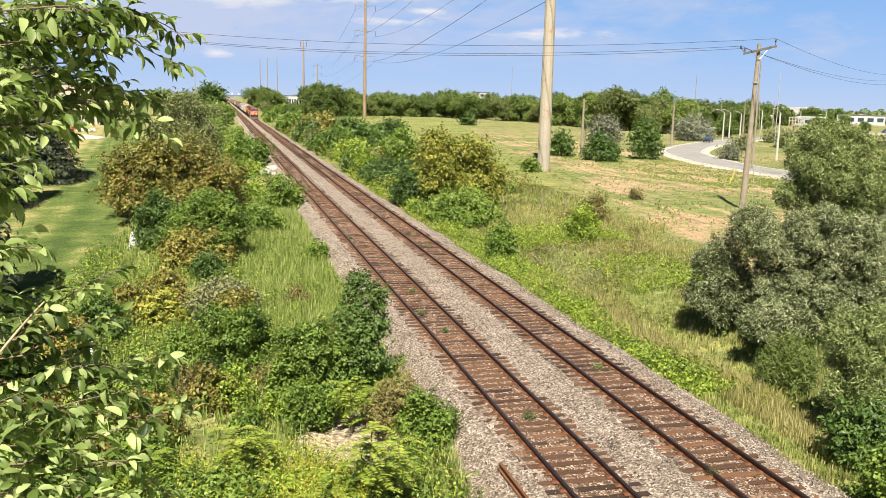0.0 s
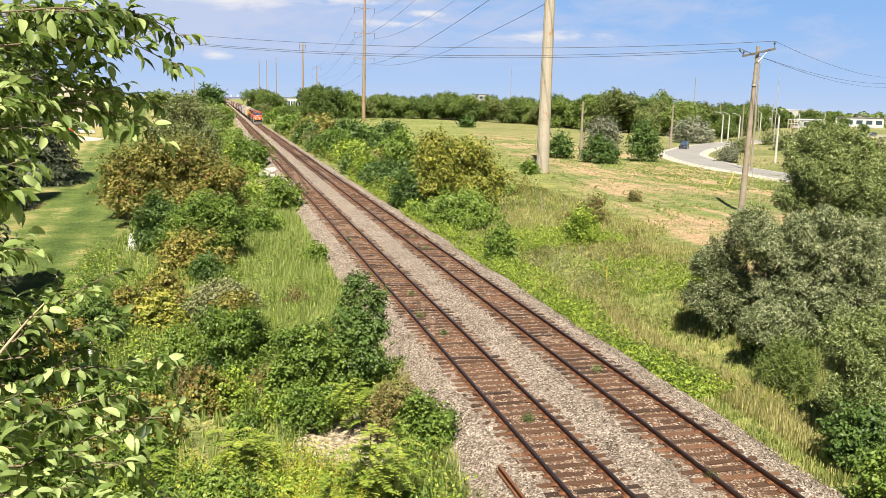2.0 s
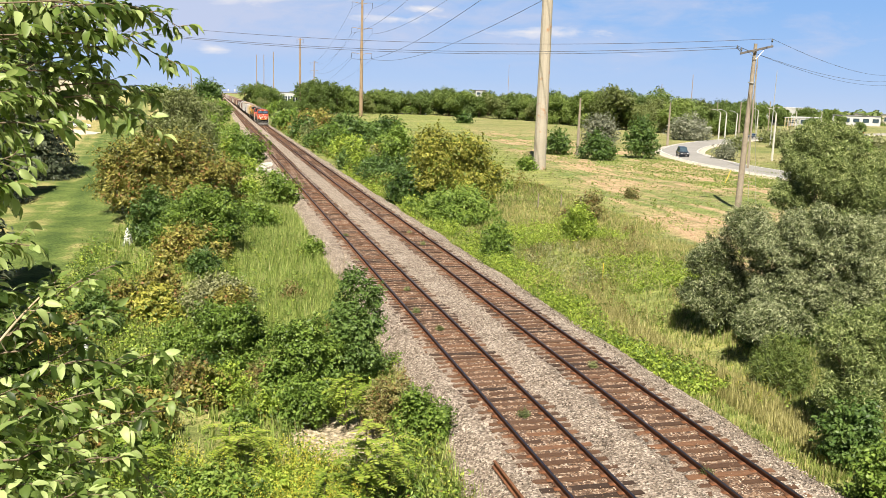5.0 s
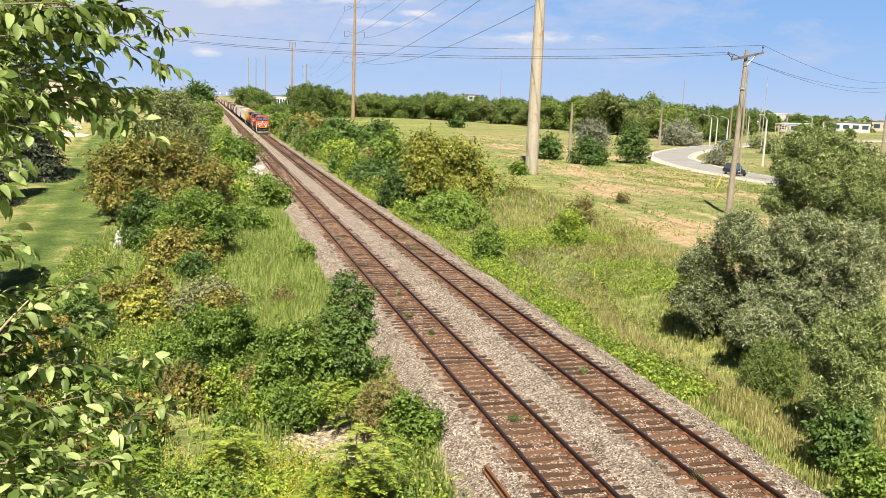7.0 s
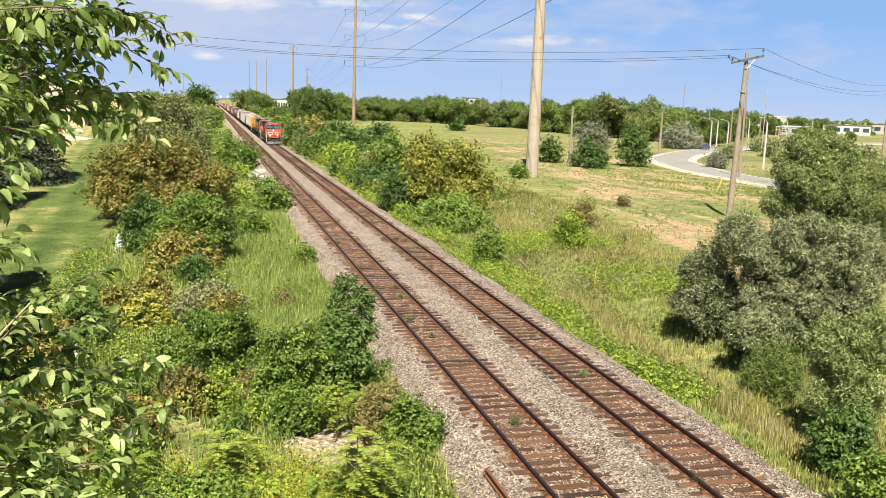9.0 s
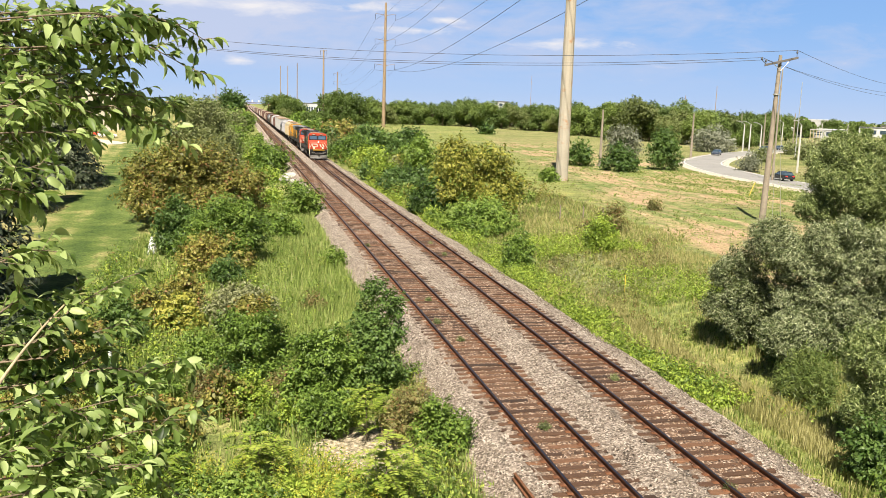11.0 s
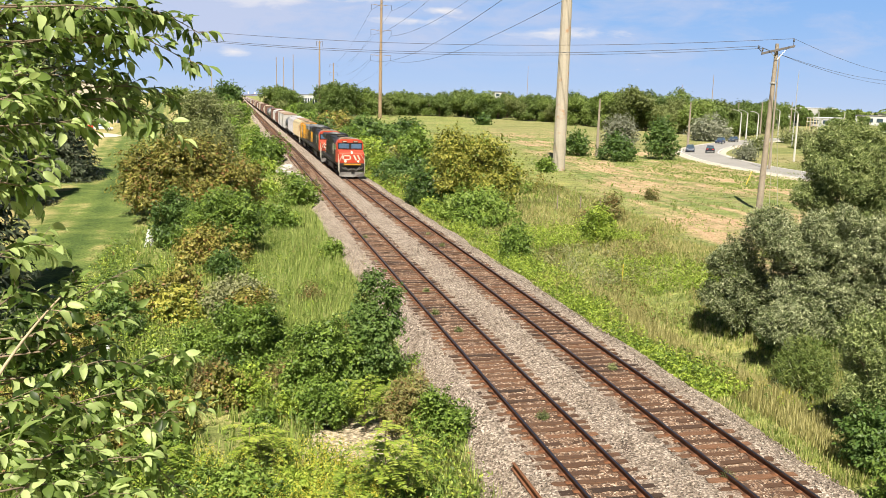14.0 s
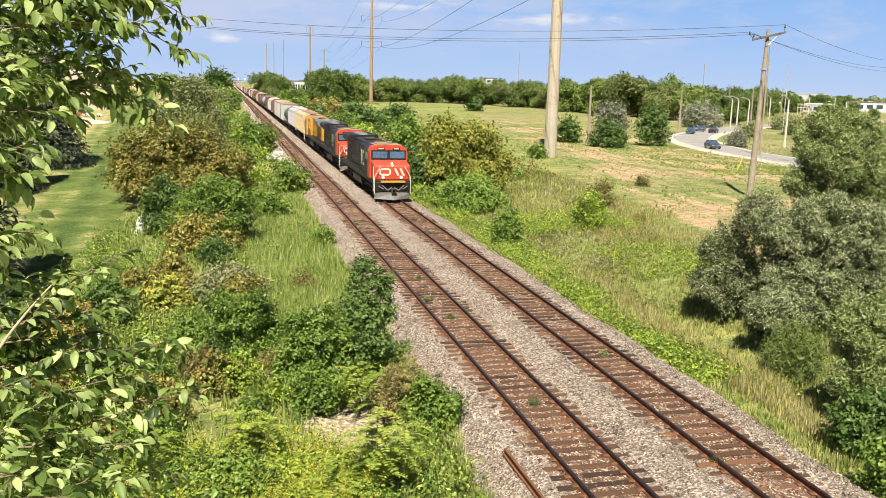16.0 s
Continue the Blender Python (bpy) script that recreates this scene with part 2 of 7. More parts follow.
def ballast_material():
    m, nt, b = nodes_of("track ballast")
    pos = place_of(nt)
    sep = nt.nodes.new("ShaderNodeSeparateXYZ")
    link(nt, pos, sep.inputs[0])
    vor = nt.nodes.new("ShaderNodeTexVoronoi")
    vor.inputs["Scale"].default_value = 18
    link(nt, pos, vor.inputs["Vector"])
    bw = nt.nodes.new("ShaderNodeSeparateColor")
    link(nt, vor.outputs["Color"], bw.inputs[0])
    stone = ramp(nt, bw.outputs[0], [(0.0, (0.1, 0.076, 0.06)), (0.35, (0.25, 0.2, 0.16)), (0.7, (0.38, 0.315, 0.26)), (1.0, (0.66, 0.58, 0.5))])
    stain = ramp(nt, noise_tex(nt, 0.8, 5, 0.65, pos), [(0.35, (0.36, 0.3, 0.25)), (0.65, (1, 1, 1))])
    stone = mixc(nt, 0.45, stone, mixc(nt, 1.0, stone, stain, "MULTIPLY"))
    # rust and oil along each track
    x = sep.outputs[0]
    near = calc(nt, "MINIMUM", calc(nt, "ABSOLUTE", calc(nt, "SUBTRACT", x, 8.94)), calc(nt, "ABSOLUTE", calc(nt, "SUBTRACT", x, 13.05)))
    near = calc(nt, "ADD", near, calc(nt, "MULTIPLY_ADD", noise_tex(nt, 1.3, 4, 0.7, pos), 0.9, -0.45))
    fac = calc(nt, "MULTIPLY_ADD", near, -2.2, 2.75, clamp=True)
    brown = ramp(nt, bw.outputs[1], [(0.0, (0.05, 0.026, 0.016)), (0.5, (0.14, 0.075, 0.043)), (0.8, (0.3, 0.19, 0.12)), (1.0, (0.62, 0.5, 0.4))])
    col = mixc(nt, calc(nt, "MULTIPLY", fac, 0.92), stone, brown)
    link(nt, col, b.inputs["Base Color"])
    b.inputs["Roughness"].default_value = 0.9
    bumped(nt, b, vor.outputs["Distance"], 1.0, 0.06)
    return m


GROUND, BALLAST = ground_material(), ballast_material()
ROCK = surface("grey rock", (0.3, 0.28, 0.26), (0.5, 0.48, 0.45), 1.5, 20, 0.9)


def tie_material():
    m, nt, b = nodes_of("weathered tie wood")
    v = place_of(nt, True)
    mp = nt.nodes.new("ShaderNodeMapping")
    mp.inputs["Scale"].default_value = (1.5, 22, 12)
    link(nt, v, mp.inputs[0])
    info = nt.nodes.new("ShaderNodeObjectInfo")
    geo = nt.nodes.new("ShaderNodeNewGeometry")
    grain = noise_tex(nt, 2.0, 5, 0.7, mp.outputs[0])
    col = ramp(nt, grain, [(0.25, (0.025, 0.016, 0.011)), (0.55, (0.12, 0.066, 0.038)), (0.8, (0.25, 0.155, 0.095))])
    tone = ramp(nt, calc(nt, "FRACT", calc(nt, "ADD", info.outputs["Random"], geo.outputs["Random Per Island"])),
                [(0.0, (0.28, 0.26, 0.26)), (0.3, (0.6, 0.52, 0.46)), (0.7, (0.98, 0.88, 0.78)), (1.0, (1.5, 1.3, 1.15))])
    link(nt, mixc(nt, 1.0, col, tone, "MULTIPLY"), b.inputs["Base Color"])
    b.inputs["Roughness"].default_value = 0.85
    bumped(nt, b, grain, 0.6, 0.02)
    return m


TIE = tie_material()
RAIL_RUST = surface("rail rust", (0.045, 0.02, 0.013), (0.15, 0.064, 0.032), 3, 50, 0.75, 0.3, local=False)
RAIL_HEAD = surface("rail head worn steel", (0.022, 0.023, 0.035), (0.065, 0.064, 0.085), 2, 30, 0.42, 0.7, 0.05, local=False)
RUST = surface("rust orange", (0.1, 0.04, 0.02), (0.22, 0.095, 0.045), 3, 50, 0.85, 0.2, local=False)


def asphalt_material():
    m, nt, b = nodes_of("road asphalt")
    pos = place_of(nt)
    n1, n2 = noise_tex(nt, 0.15, 4, 0.6, pos), noise_tex(nt, 25, 3, 0.8, pos)
    col = mixc(nt, 0.4, ramp(nt, n1, [(0.3, (0.2, 0.19, 0.18)), (0.7, (0.3, 0.285, 0.27))]), ramp(nt, n2, [(0.3, (0.15, 0.15, 0.15)), (0.7, (0.36, 0.35, 0.33))]))
    link(nt, col, b.inputs["Base Color"])
    b.inputs["Roughness"].default_value = 0.85
    bumped(nt, b, n2, 0.3, 0.01)
    return m


ASPHALT = asphalt_material()
CONCRETE = surface("concrete", (0.42, 0.4, 0.37), (0.6, 0.58, 0.54), 0.8, 20, 0.9)
LINE_WHITE = surface("road paint white", (0.55, 0.55, 0.53), (0.8, 0.8, 0.78), 2, 30, 0.7)
STEEL_POLE = surface("grey-tan steel pole", (0.35, 0.31, 0.25), (0.47, 0.42, 0.35), 0.35, 14, 0.8, 0.1, rust=(0.38, 0.2, 0.1))
BROWN_POLE = surface("rusty brown steel pole", (0.25, 0.175, 0.11), (0.37, 0.275, 0.185), 0.15, 14, 0.8, 0.1, rust=(0.16, 0.07, 0.035))
ARM_WOOD = surface("dark crossarm wood", (0.07, 0.065, 0.065), (0.15, 0.14, 0.14), 2, 30, 0.9)
WOOD_POLE = surface("wooden pole", (0.19, 0.155, 0.12), (0.35, 0.3, 0.24), 2, 30, 0.9, bump=0.5)
GALV = surface("galvanised steel", (0.45, 0.45, 0.46), (0.62, 0.62, 0.62), 2, 30, 0.5, 0.6)
WIRE = surface("dark cable", (0.05, 0.05, 0.06), (0.1, 0.1, 0.11), 2, 30, 0.6)
PAINT_YELLOW = surface("yellow paint", (0.7, 0.5, 0.05), (0.85, 0.66, 0.1), 2, 30, 0.6)

# ---- building blocks ----


def mesh_of(name, bm, mats):
    me = bpy.data.meshes.new(name)
    bm.to_mesh(me)
    bm.free()
    for m in mats if isinstance(mats, (list, tuple)) else [mats]:
        me.materials.append(m)
    return me


def part(name, bm, material, parent=None, label="", smooth=False):
    ob = new(name, mesh_of(name, bm, material))
    if smooth:
        ob.data.polygons.foreach_set("use_smooth", [True] * len(ob.data.polygons))
    ob.parent = parent
    return tagged(ob, label)


def box(bm, x0, x1, y0, y1, z0, z1, bevel=0.0, mat=0):
    r = bmesh.ops.create_cube(bm, size=1, matrix=Matrix.LocRotScale(((x0 + x1) / 2, (y0 + y1) / 2, (z0 + z1) / 2), None, (x1 - x0, y1 - y0, z1 - z0)))
    vs = r["verts"]
    for fc in {fc for v in vs for fc in v.link_faces}:
        fc.material_index = mat
    if bevel:
        es = list({e for v in vs for e in v.link_edges})
        bmesh.ops.bevel(bm, geom=es, offset=bevel, segments=1, affect="EDGES", profile=0.5, material=-1)
    return bm


def tube(bm, p0, p1, r0, r1, n=8, caps=True):
    p0, p1 = Vector(p0), Vector(p1)
    d = p1 - p0
    q = d.to_track_quat("Z", "Y")
    rings = []
    for p, r in ((p0, r0), (p1, r1)):
        rings.append([bm.verts.new(p + q @ Vector((r * math.cos(a), r * math.sin(a), 0))) for a in [2 * math.pi * k / n for k in range(n)]])
    for k in range(n):
        bm.faces.new((rings[0][k], rings[0][(k + 1) % n], rings[1][(k + 1) % n], rings[1][k]))
    if caps:
        bm.faces.new(rings[0][::-1])
        bm.faces.new(rings[1])
    return bm


def prism(bm, outline, y0, y1, mat=0):
    """A cross-section in x and z, drawn out along y."""
    a = [bm.verts.new((x, y0, z)) for x, z in outline]
    b = [bm.verts.new((x, y1, z)) for x, z in outline]
    n = len(outline)
    fs = [bm.faces.new((a[k], a[(k + 1) % n], b[(k + 1) % n], b[k])) for k in range(n)]
    fs += [bm.faces.new(a[::-1]), bm.faces.new(b)]
    for fc in fs:
        fc.material_index = mat
    bmesh.ops.recalc_face_normals(bm, faces=fs)
    return bm


def raw_mesh(name, verts, faces, mats, index=None):
    """A mesh from arrays: all faces with the same number of corners."""
    me = bpy.data.meshes.new(name)
    nv, (nf, k) = len(verts), faces.shape
    me.vertices.add(nv)
    me.vertices.foreach_set("co", np.ascontiguousarray(verts, dtype=np.float32).ravel())
    me.loops.add(nf * k)
    me.loops.foreach_set("vertex_index", np.ascontiguousarray(faces, dtype=np.int32).ravel())
    me.polygons.add(nf)
    me.polygons.foreach_set("loop_start", np.arange(0, nf * k, k, dtype=np.int32))
    for m in mats:
        me.materials.append(m)
    if index is not None:
        me.polygons.foreach_set("material_index", np.ascontiguousarray(index, dtype=np.int32))
    me.update(calc_edges=True)
    return me


def unit(v):
    return v / np.maximum(1e-9, np.linalg.norm(v, axis=-1, keepdims=True))


def leaf_quads(rng, pos, out, size, slim=0.5, droop=0.3, wild=0.8, plain=False):
    """One folded, pointed leaf at every place, turned mostly outwards."""
    n = len(pos)
    nrm = unit(out + wild * rng.normal(size=(n, 3)) * 0.6 + [0, 0, 0.3])
    along = unit(np.cross(nrm, rng.normal(size=(n, 3))) + out * 0.4 - [0, 0, droop])
    side = unit(np.cross(nrm, along))
    s = (size * rng.uniform(0.6, 1.35, n))[:, None]
    lift = nrm * s * rng.uniform(0.02, 0.2, (n, 1))
    v = np.stack([pos - along * s * 0.45, pos + side * s * slim * 0.5 + lift, pos + along * s * 0.55, pos - side * s * slim * 0.5 + lift], 1)
    if plain:
        return v[:, [0, 1, 2]].reshape(-1, 3), np.arange(3 * n).reshape(n, 3)
    return v.reshape(-1, 3), np.arange(4 * n).reshape(n, 4)


def crown_points(rng, lobes, area_per_twig, inner=0.7):
    """Twig places on and just under the skin of a crown made of several lobes, away from the others' insides."""
    pts, outs = [], []
    L = np.array(lobes)
    for i, (cx, cy, cz, rx, ry, rz) in enumerate(L):
        k = max(6, int(4 * math.pi * ((rx * ry + rx * rz + ry * rz) / 3) / area_per_twig))
        d = unit(rng.normal(size=(k, 3)))
        r = 1 + 0.16 * np.sin(d @ rng.normal(size=3) * 3 + i) + 0.14 * np.sin(d @ rng.normal(size=3) * 6)
        r = r * (inner + (1.1 - inner) * rng.uniform(0, 1, k) ** 0.6)
        p = d * r[:, None] * [rx, ry, rz] + [cx, cy, cz]
        keep = (p[:, 2] > 0.03) & ((d[:, 2] > -0.15) | (rng.uniform(0, 1, k) < 0.3))
        for j, (ax, ay, az, bx, by, bz) in enumerate(L):
            if j != i:
                keep &= (((p - [ax, ay, az]) / [bx, by, bz]) ** 2).sum(1) > inner ** 2
        pts.append(p[keep])
        outs.append(unit(d[keep] / [rx, ry, rz]))
    return np.concatenate(pts), np.concatenate(outs)


def plant_meshes(seed, lobes, leaf, mats, slim=0.5, droop=0.3, per_twig=14, cover=1.5, spread=4.5, limbs=True, bark=None, lift=0.5, plain=False):
    """Sprays of leaves along short shoots that point out of the crown, with gaps between them."""
    rng = np.random.default_rng(seed)
    area = per_twig * 0.5 * slim * leaf * leaf / cover
    pts, outs = crown_points(rng, lobes, area)
    n = len(pts)
    way = unit(outs + rng.normal(size=(n, 3)) * 0.5 + [0, 0, lift])
    ln = leaf * spread * rng.uniform(0.5, 1.3, n)
    u = rng.uniform(-0.65, 0.45, (n, per_twig))
    p = pts[:, None] + way[:, None] * (u * ln[:, None])[..., None] + rng.normal(size=(n, per_twig, 3)) * (leaf * (0.55 - 0.5 * np.clip(u, 0, 1)))[..., None]
    p = p.reshape(-1, 3)
    o = np.repeat(unit(0.75 * outs + 0.35 * way), per_twig, 0)
    p[:, 2] = np.maximum(p[:, 2], 0.03)
    v, fc = leaf_quads(rng, p, o, leaf, slim * (1.5 if plain else 1), droop, 0.8, plain)
    crown = raw_mesh("crown", v, fc, mats)
    # limbs rise from one foot into every lobe
    bm = bmesh.new()
    foot = Vector((0, 0, 0))
    big = max(l[3] for l in lobes)
    for cx, cy, cz, rx, ry, rz in lobes[:6]:
        knee = Vector((cx * 0.35, cy * 0.35, cz * 0.55))
        tube(bm, foot + Vector((cx * 0.05, cy * 0.05, -0.1)), knee, 0.035 * big + 0.015, 0.024 * big + 0.01, 6)
        tube(bm, knee, (cx, cy, cz + 0.3 * rz), 0.024 * big + 0.01, 0.006 * big + 0.004, 6)
        for k in range(2):
            a = rng.uniform(0, 6.28)
            tube(bm, knee.lerp(Vector((cx, cy, cz)), 0.5), (cx + rx * 0.7 * math.cos(a), cy + ry * 0.7 * math.sin(a), cz + rz * rng.uniform(-0.2, 0.6)),
                 0.014 * big + 0.005, 0.004, 5)
    return crown, mesh_of("trunk", bm, bark or BARK)


def bush_lobes(rng, w, h, n=6, low=0.25):
    """An uneven heap of lobes round a thin core: a broad foot, shoulders and ragged tops with hollows between."""
    lobes = [(w * rng.uniform(-0.06, 0.06), w * rng.uniform(-0.06, 0.06), h * 0.42, w * 0.2, w * 0.2, h * 0.36)]
    for k in range(2 * n + 2):
        a = 2.4 * k + rng.uniform(-0.5, 0.5)
        r = w * 0.5 * rng.uniform(0.25, 0.85)
        top = h * (1.0 - 0.6 * (r / (w * 0.5)) ** 2) * rng.uniform(0.66, 1.08)
        s = rng.uniform(0.1, 0.17)
        rz = min(max(s * w * rng.uniform(0.7, 1.3), h * 0.1), top * 0.48)
        lobes.append((r * math.cos(a), r * math.sin(a), top - rz, w * s, w * s, rz))
    for k in range(n):
        a = 6.283 * k / n + rng.uniform(-0.4, 0.4)
        lobes.append((w * 0.34 * math.cos(a), w * 0.34 * math.sin(a), h * rng.uniform(0.16, 0.36), w * 0.15, w * 0.15, h * 0.15))
    return lobes


def pinnate_meshes(seed, w, h, mats):
    """A sapling of long drooping fronds, each with pairs of narrow leaflets."""
    rng = np.random.default_rng(seed)
    pos, al, nr, size = [], [], [], []
    bm = bmesh.new()
    stems = max(3, int(w * 2.2))
    for s in range(stems):
        a = rng.uniform(0, 6.283)
        foot = np.array([w * 0.18 * math.cos(a), w * 0.18 * math.sin(a), 0])
        top = foot * rng.uniform(1.2, 2.2) + [0, 0, h * rng.uniform(0.6, 0.95)]
        tube(bm, foot - [0, 0, 0.1], top, 0.022, 0.01, 6)
        for k in range(int(9 + 5 * h)):
            u = rng.uniform(0.25, 1.0) ** 0.7
            c = foot + (top - foot) * u
            b = rng.uniform(0, 6.283)
            d = np.array([math.cos(b), math.sin(b), rng.uniform(0.2, 0.8)])
            ln = rng.uniform(0.5, 0.85)
            side = np.array([-math.sin(b), math.cos(b), 0])
            last = Vector(c)
            for j in range(11):
                f = (j + 1) / 11
                q = c + d * ln * f - np.array([0, 0, 0.55 * ln * f * f])
                if j % 3 == 2:
                    tube(bm, last, q, 0.005, 0.004, 4, False)
                    last = Vector(q)
                for sg in (-1, 1):
                    way = side * sg + d * 0.45 + [0, 0, -0.25]
                    way = way / np.linalg.norm(way)
                    pos.append(q + way * 0.06)
                    al.append(way)
                    nr.append(np.array([0, 0, 1.0]) + rng.normal(size=3) * 0.3)
                    size.append(0.19 * (1.05 - 0.5 * abs(f - 0.5)))
    pos, al, nr, size = np.array(pos), np.array(al), unit(np.array(nr)), np.array(size)[:, None]
    sd = unit(np.cross(nr, al))
    v = np.stack([pos - al * size * 0.45, pos + sd * size * 0.17, pos + al * size * 0.55, pos - sd * size * 0.17], 1)
    return raw_mesh("crown", v.reshape(-1, 3), np.arange(4 * len(pos)).reshape(-1, 4), mats), mesh_of("trunk", bm, BARK)


STYLE = {  # leaf length, leaf slimness, droop, lobes, cover, lift of the shoots
    "green": (0.125, 0.5, 0.35, 7, 1.7, 0.5), "dark": (0.135, 0.55, 0.3, 6, 2.0, 0.4), "olive": (0.12, 0.6, 0.25, 8, 1.7, 0.4), "gold": (0.12, 0.6, 0.25, 8, 1.7, 0.4), "lime": (0.12, 0.45, 0.35, 6, 1.5, 0.7),
    "grey": (0.17, 0.34, 0.1, 7, 1.3, 0.9), "silver": (0.17, 0.28, 0.0, 14, 2.0, 0.8), "willow": (0.17, 0.28, -0.1, 14, 2.0, 1.0), "smoke": (0.17, 0.34, 0.1, 7, 1.3, 0.9), "pale": (0.11, 0.6, 0.1, 7, 1.5, 0.5), "brush": (0.11, 0.3, 0.1, 6, 1.2, 0.9),
    "sumac": (0.2, 0.3, 0.6, 6, 1.5, 0.5), "juniper": (0.2, 0.16, -0.2, 6, 1.5, 1.0),
}


def bush(name, species, x, y, w, h, seed, label, category="bush", z=-0.6, group="", leaf=None, lobes=None):
    rng = np.random.default_rng(seed)
    size, slim, droop, n, cover, lift = STYLE[species]
    far = math.hypot(x, y)
    size = leaf or max(size, 0.0041 * far)
    if species == "sumac":
        crown, trunk = pinnate_meshes(seed, w, h, [LEAF[species]])
    else:
        crown, trunk = plant_meshes(seed, lobes or bush_lobes(rng, w, h, n), size, [LEAF[species]], slim, droop, cover=cover * (1.55 if far > 45 else 1.15), lift=lift, spread=4.5 if lobes is None else 3.2 if species == "willow" else 1.9, plain=far > 45 or lobes is not None)
    ob = tagged(new(name), label, category, group)
    ob.matrix_world = pose(x, y, z)
    for nm, me in (("trunk", trunk), ("crown", crown)):
        c = new(nm, me)
        c.parent = ob
    return ob


def lay(name, verts, faces, mats, label="", category="", kind="", parent=None, index=None):
    ob = new(name, raw_mesh(name, np.asarray(verts, dtype=float), np.asarray(faces), mats, index))
    ob.parent = parent
    return tagged(ob, label, category, "", kind)

# ---- ground, one sheet to the horizon ----
TRACKS = (8.94, 13.05)      # the middle lines of the two tracks
RAIL_TOP, GAUGE = 0.19, 1.505


def ground_height(x, y):
    n = 0.25 * np.sin(x * 0.11 + 1.3) * np.cos(y * 0.083) + 0.12 * np.sin(x * 0.37 + y * 0.29)
    n = n * np.clip((75 - x) / 15, 0.3, 1)      # the land by the road is flatter
    bed = np.clip((np.abs(x - 11.1) - 4.6) / 6.0, 0, 1)
    ditch = -0.45 * np.exp(-((x - 19.5) / 2.2) ** 2) - 0.3 * np.exp(-((x - 3.2) / 1.8) ** 2)
    return -0.62 + (n + ditch) * bed - 0.18 * (1 - bed)


def ground_sheet():
    def steps(lo, near0, near1, hi, fine):
        s = [near0]
        d = fine
        while s[-1] < near1:
            s.append(s[-1] + d)
        while s[-1] < hi:
            d *= 1.18
            s.append(s[-1] + d)
        left, d = [near0], fine
        while left[-1] > lo:
            d *= 1.18
            left.append(left[-1] - d)
        return np.array(left[:0:-1] + s)
    xs, ys = steps(-2600, -30, 60, 4200, 0.8), steps(-400, 5, 110, 4600, 0.9)
    X, Y = np.meshgrid(xs, ys)
    Z = ground_height(X, Y)
    nx, ny = len(xs), len(ys)
    idx = np.arange(nx * ny).reshape(ny, nx)
    quads = np.stack([idx[:-1, :-1], idx[:-1, 1:], idx[1:, 1:], idx[1:, :-1]], -1).reshape(-1, 4)
    return lay("ground", np.stack([X, Y, Z], -1).reshape(-1, 3), quads, [GROUND], "rough grassland with a mown lawn and a tilled strip", "ground", "structure")


ground = ground_sheet()


def ballast_bed():
    prof = [(5.9, -0.95), (6.5, -0.5), (7.25, -0.04), (7.7, 0.0), (10.2, 0.0), (11.0, 0.05), (11.8, 0.0), (14.4, 0.0), (14.9, -0.05), (15.9, -0.5), (16.7, -0.95)]
    ys = np.concatenate([np.arange(-40, 0, 2.0), np.arange(0, 90, 0.5), np.arange(90, 3000, 10)])
    rng = np.random.default_rng(5)
    fx = np.array([p[0] for p in prof])
    xs = np.sort(np.concatenate([fx, np.arange(6.2, 16.4, 0.28)]))
    zs = np.interp(xs, fx, [p[1] for p in prof])
    X, Y = np.meshgrid(xs, ys)
    Z = zs[None] + rng.normal(size=X.shape) * 0.018
    X = X + 0.22 * np.sin(Y * 0.6 + 2) * ((X < 6.7) | (X > 15.7)) * np.sin(Y * 0.23)
    idx = np.arange(X.size).reshape(X.shape)
    quads = np.stack([idx[:-1, :-1], idx[:-1, 1:], idx[1:, 1:], idx[1:, :-1]], -1).reshape(-1, 4)
    ob = lay("track_bed", np.stack([X, Y, Z], -1).reshape(-1, 3), quads, [BALLAST], "grey crushed-stone ballast bed stained brown by rust", "track bed", "structure")
    return ob


track_bed = ballast_bed()


def loose_stones():
    rng = np.random.default_rng(8)
    n = 20000
    y = 11 + 45 * rng.uniform(0, 1, n) ** 1.7
    x = rng.uniform(6.3, 16.2, n)
    on_tie = np.minimum(np.abs(x - TRACKS[0]), np.abs(x - TRACKS[1])) < 1.25
    keep = ~on_tie | (rng.uniform(0, 1, n) < 0.25)
    x, y = x[keep], y[keep]
    n = len(x)
    z = np.interp(x, [5.9, 6.5, 7.25, 7.7, 10.2, 11.0, 11.8, 14.4, 14.9, 15.9, 16.7], [-0.95, -0.5, -0.04, 0, 0, 0.05, 0, 0, -0.05, -0.5, -0.95])
    base = np.array([[1, 0, 0], [0, 1, 0], [-1, 0, 0], [0, -1, 0], [0, 0, 0.8], [0, 0, -0.6]], float)
    fc = np.array([[0, 1, 4], [1, 2, 4], [2, 3, 4], [3, 0, 4], [1, 0, 5], [2, 1, 5], [3, 2, 5], [0, 3, 5]])
    s = rng.uniform(0.018, 0.05, (n, 1, 1))
    v = (base[None] + rng.normal(size=(n, 6, 3)) * 0.25) * s
    v = v + np.stack([x, y, z + 0.015], -1)[:, None]
    faces = (fc[None] + (np.arange(n) * 6)[:, None, None]).reshape(-1, 3)
    return lay("ballast_stones", v.reshape(-1, 3), faces, [BALLAST], "loose crushed ballast stones", "gravel", "stuff")


loose_stones()


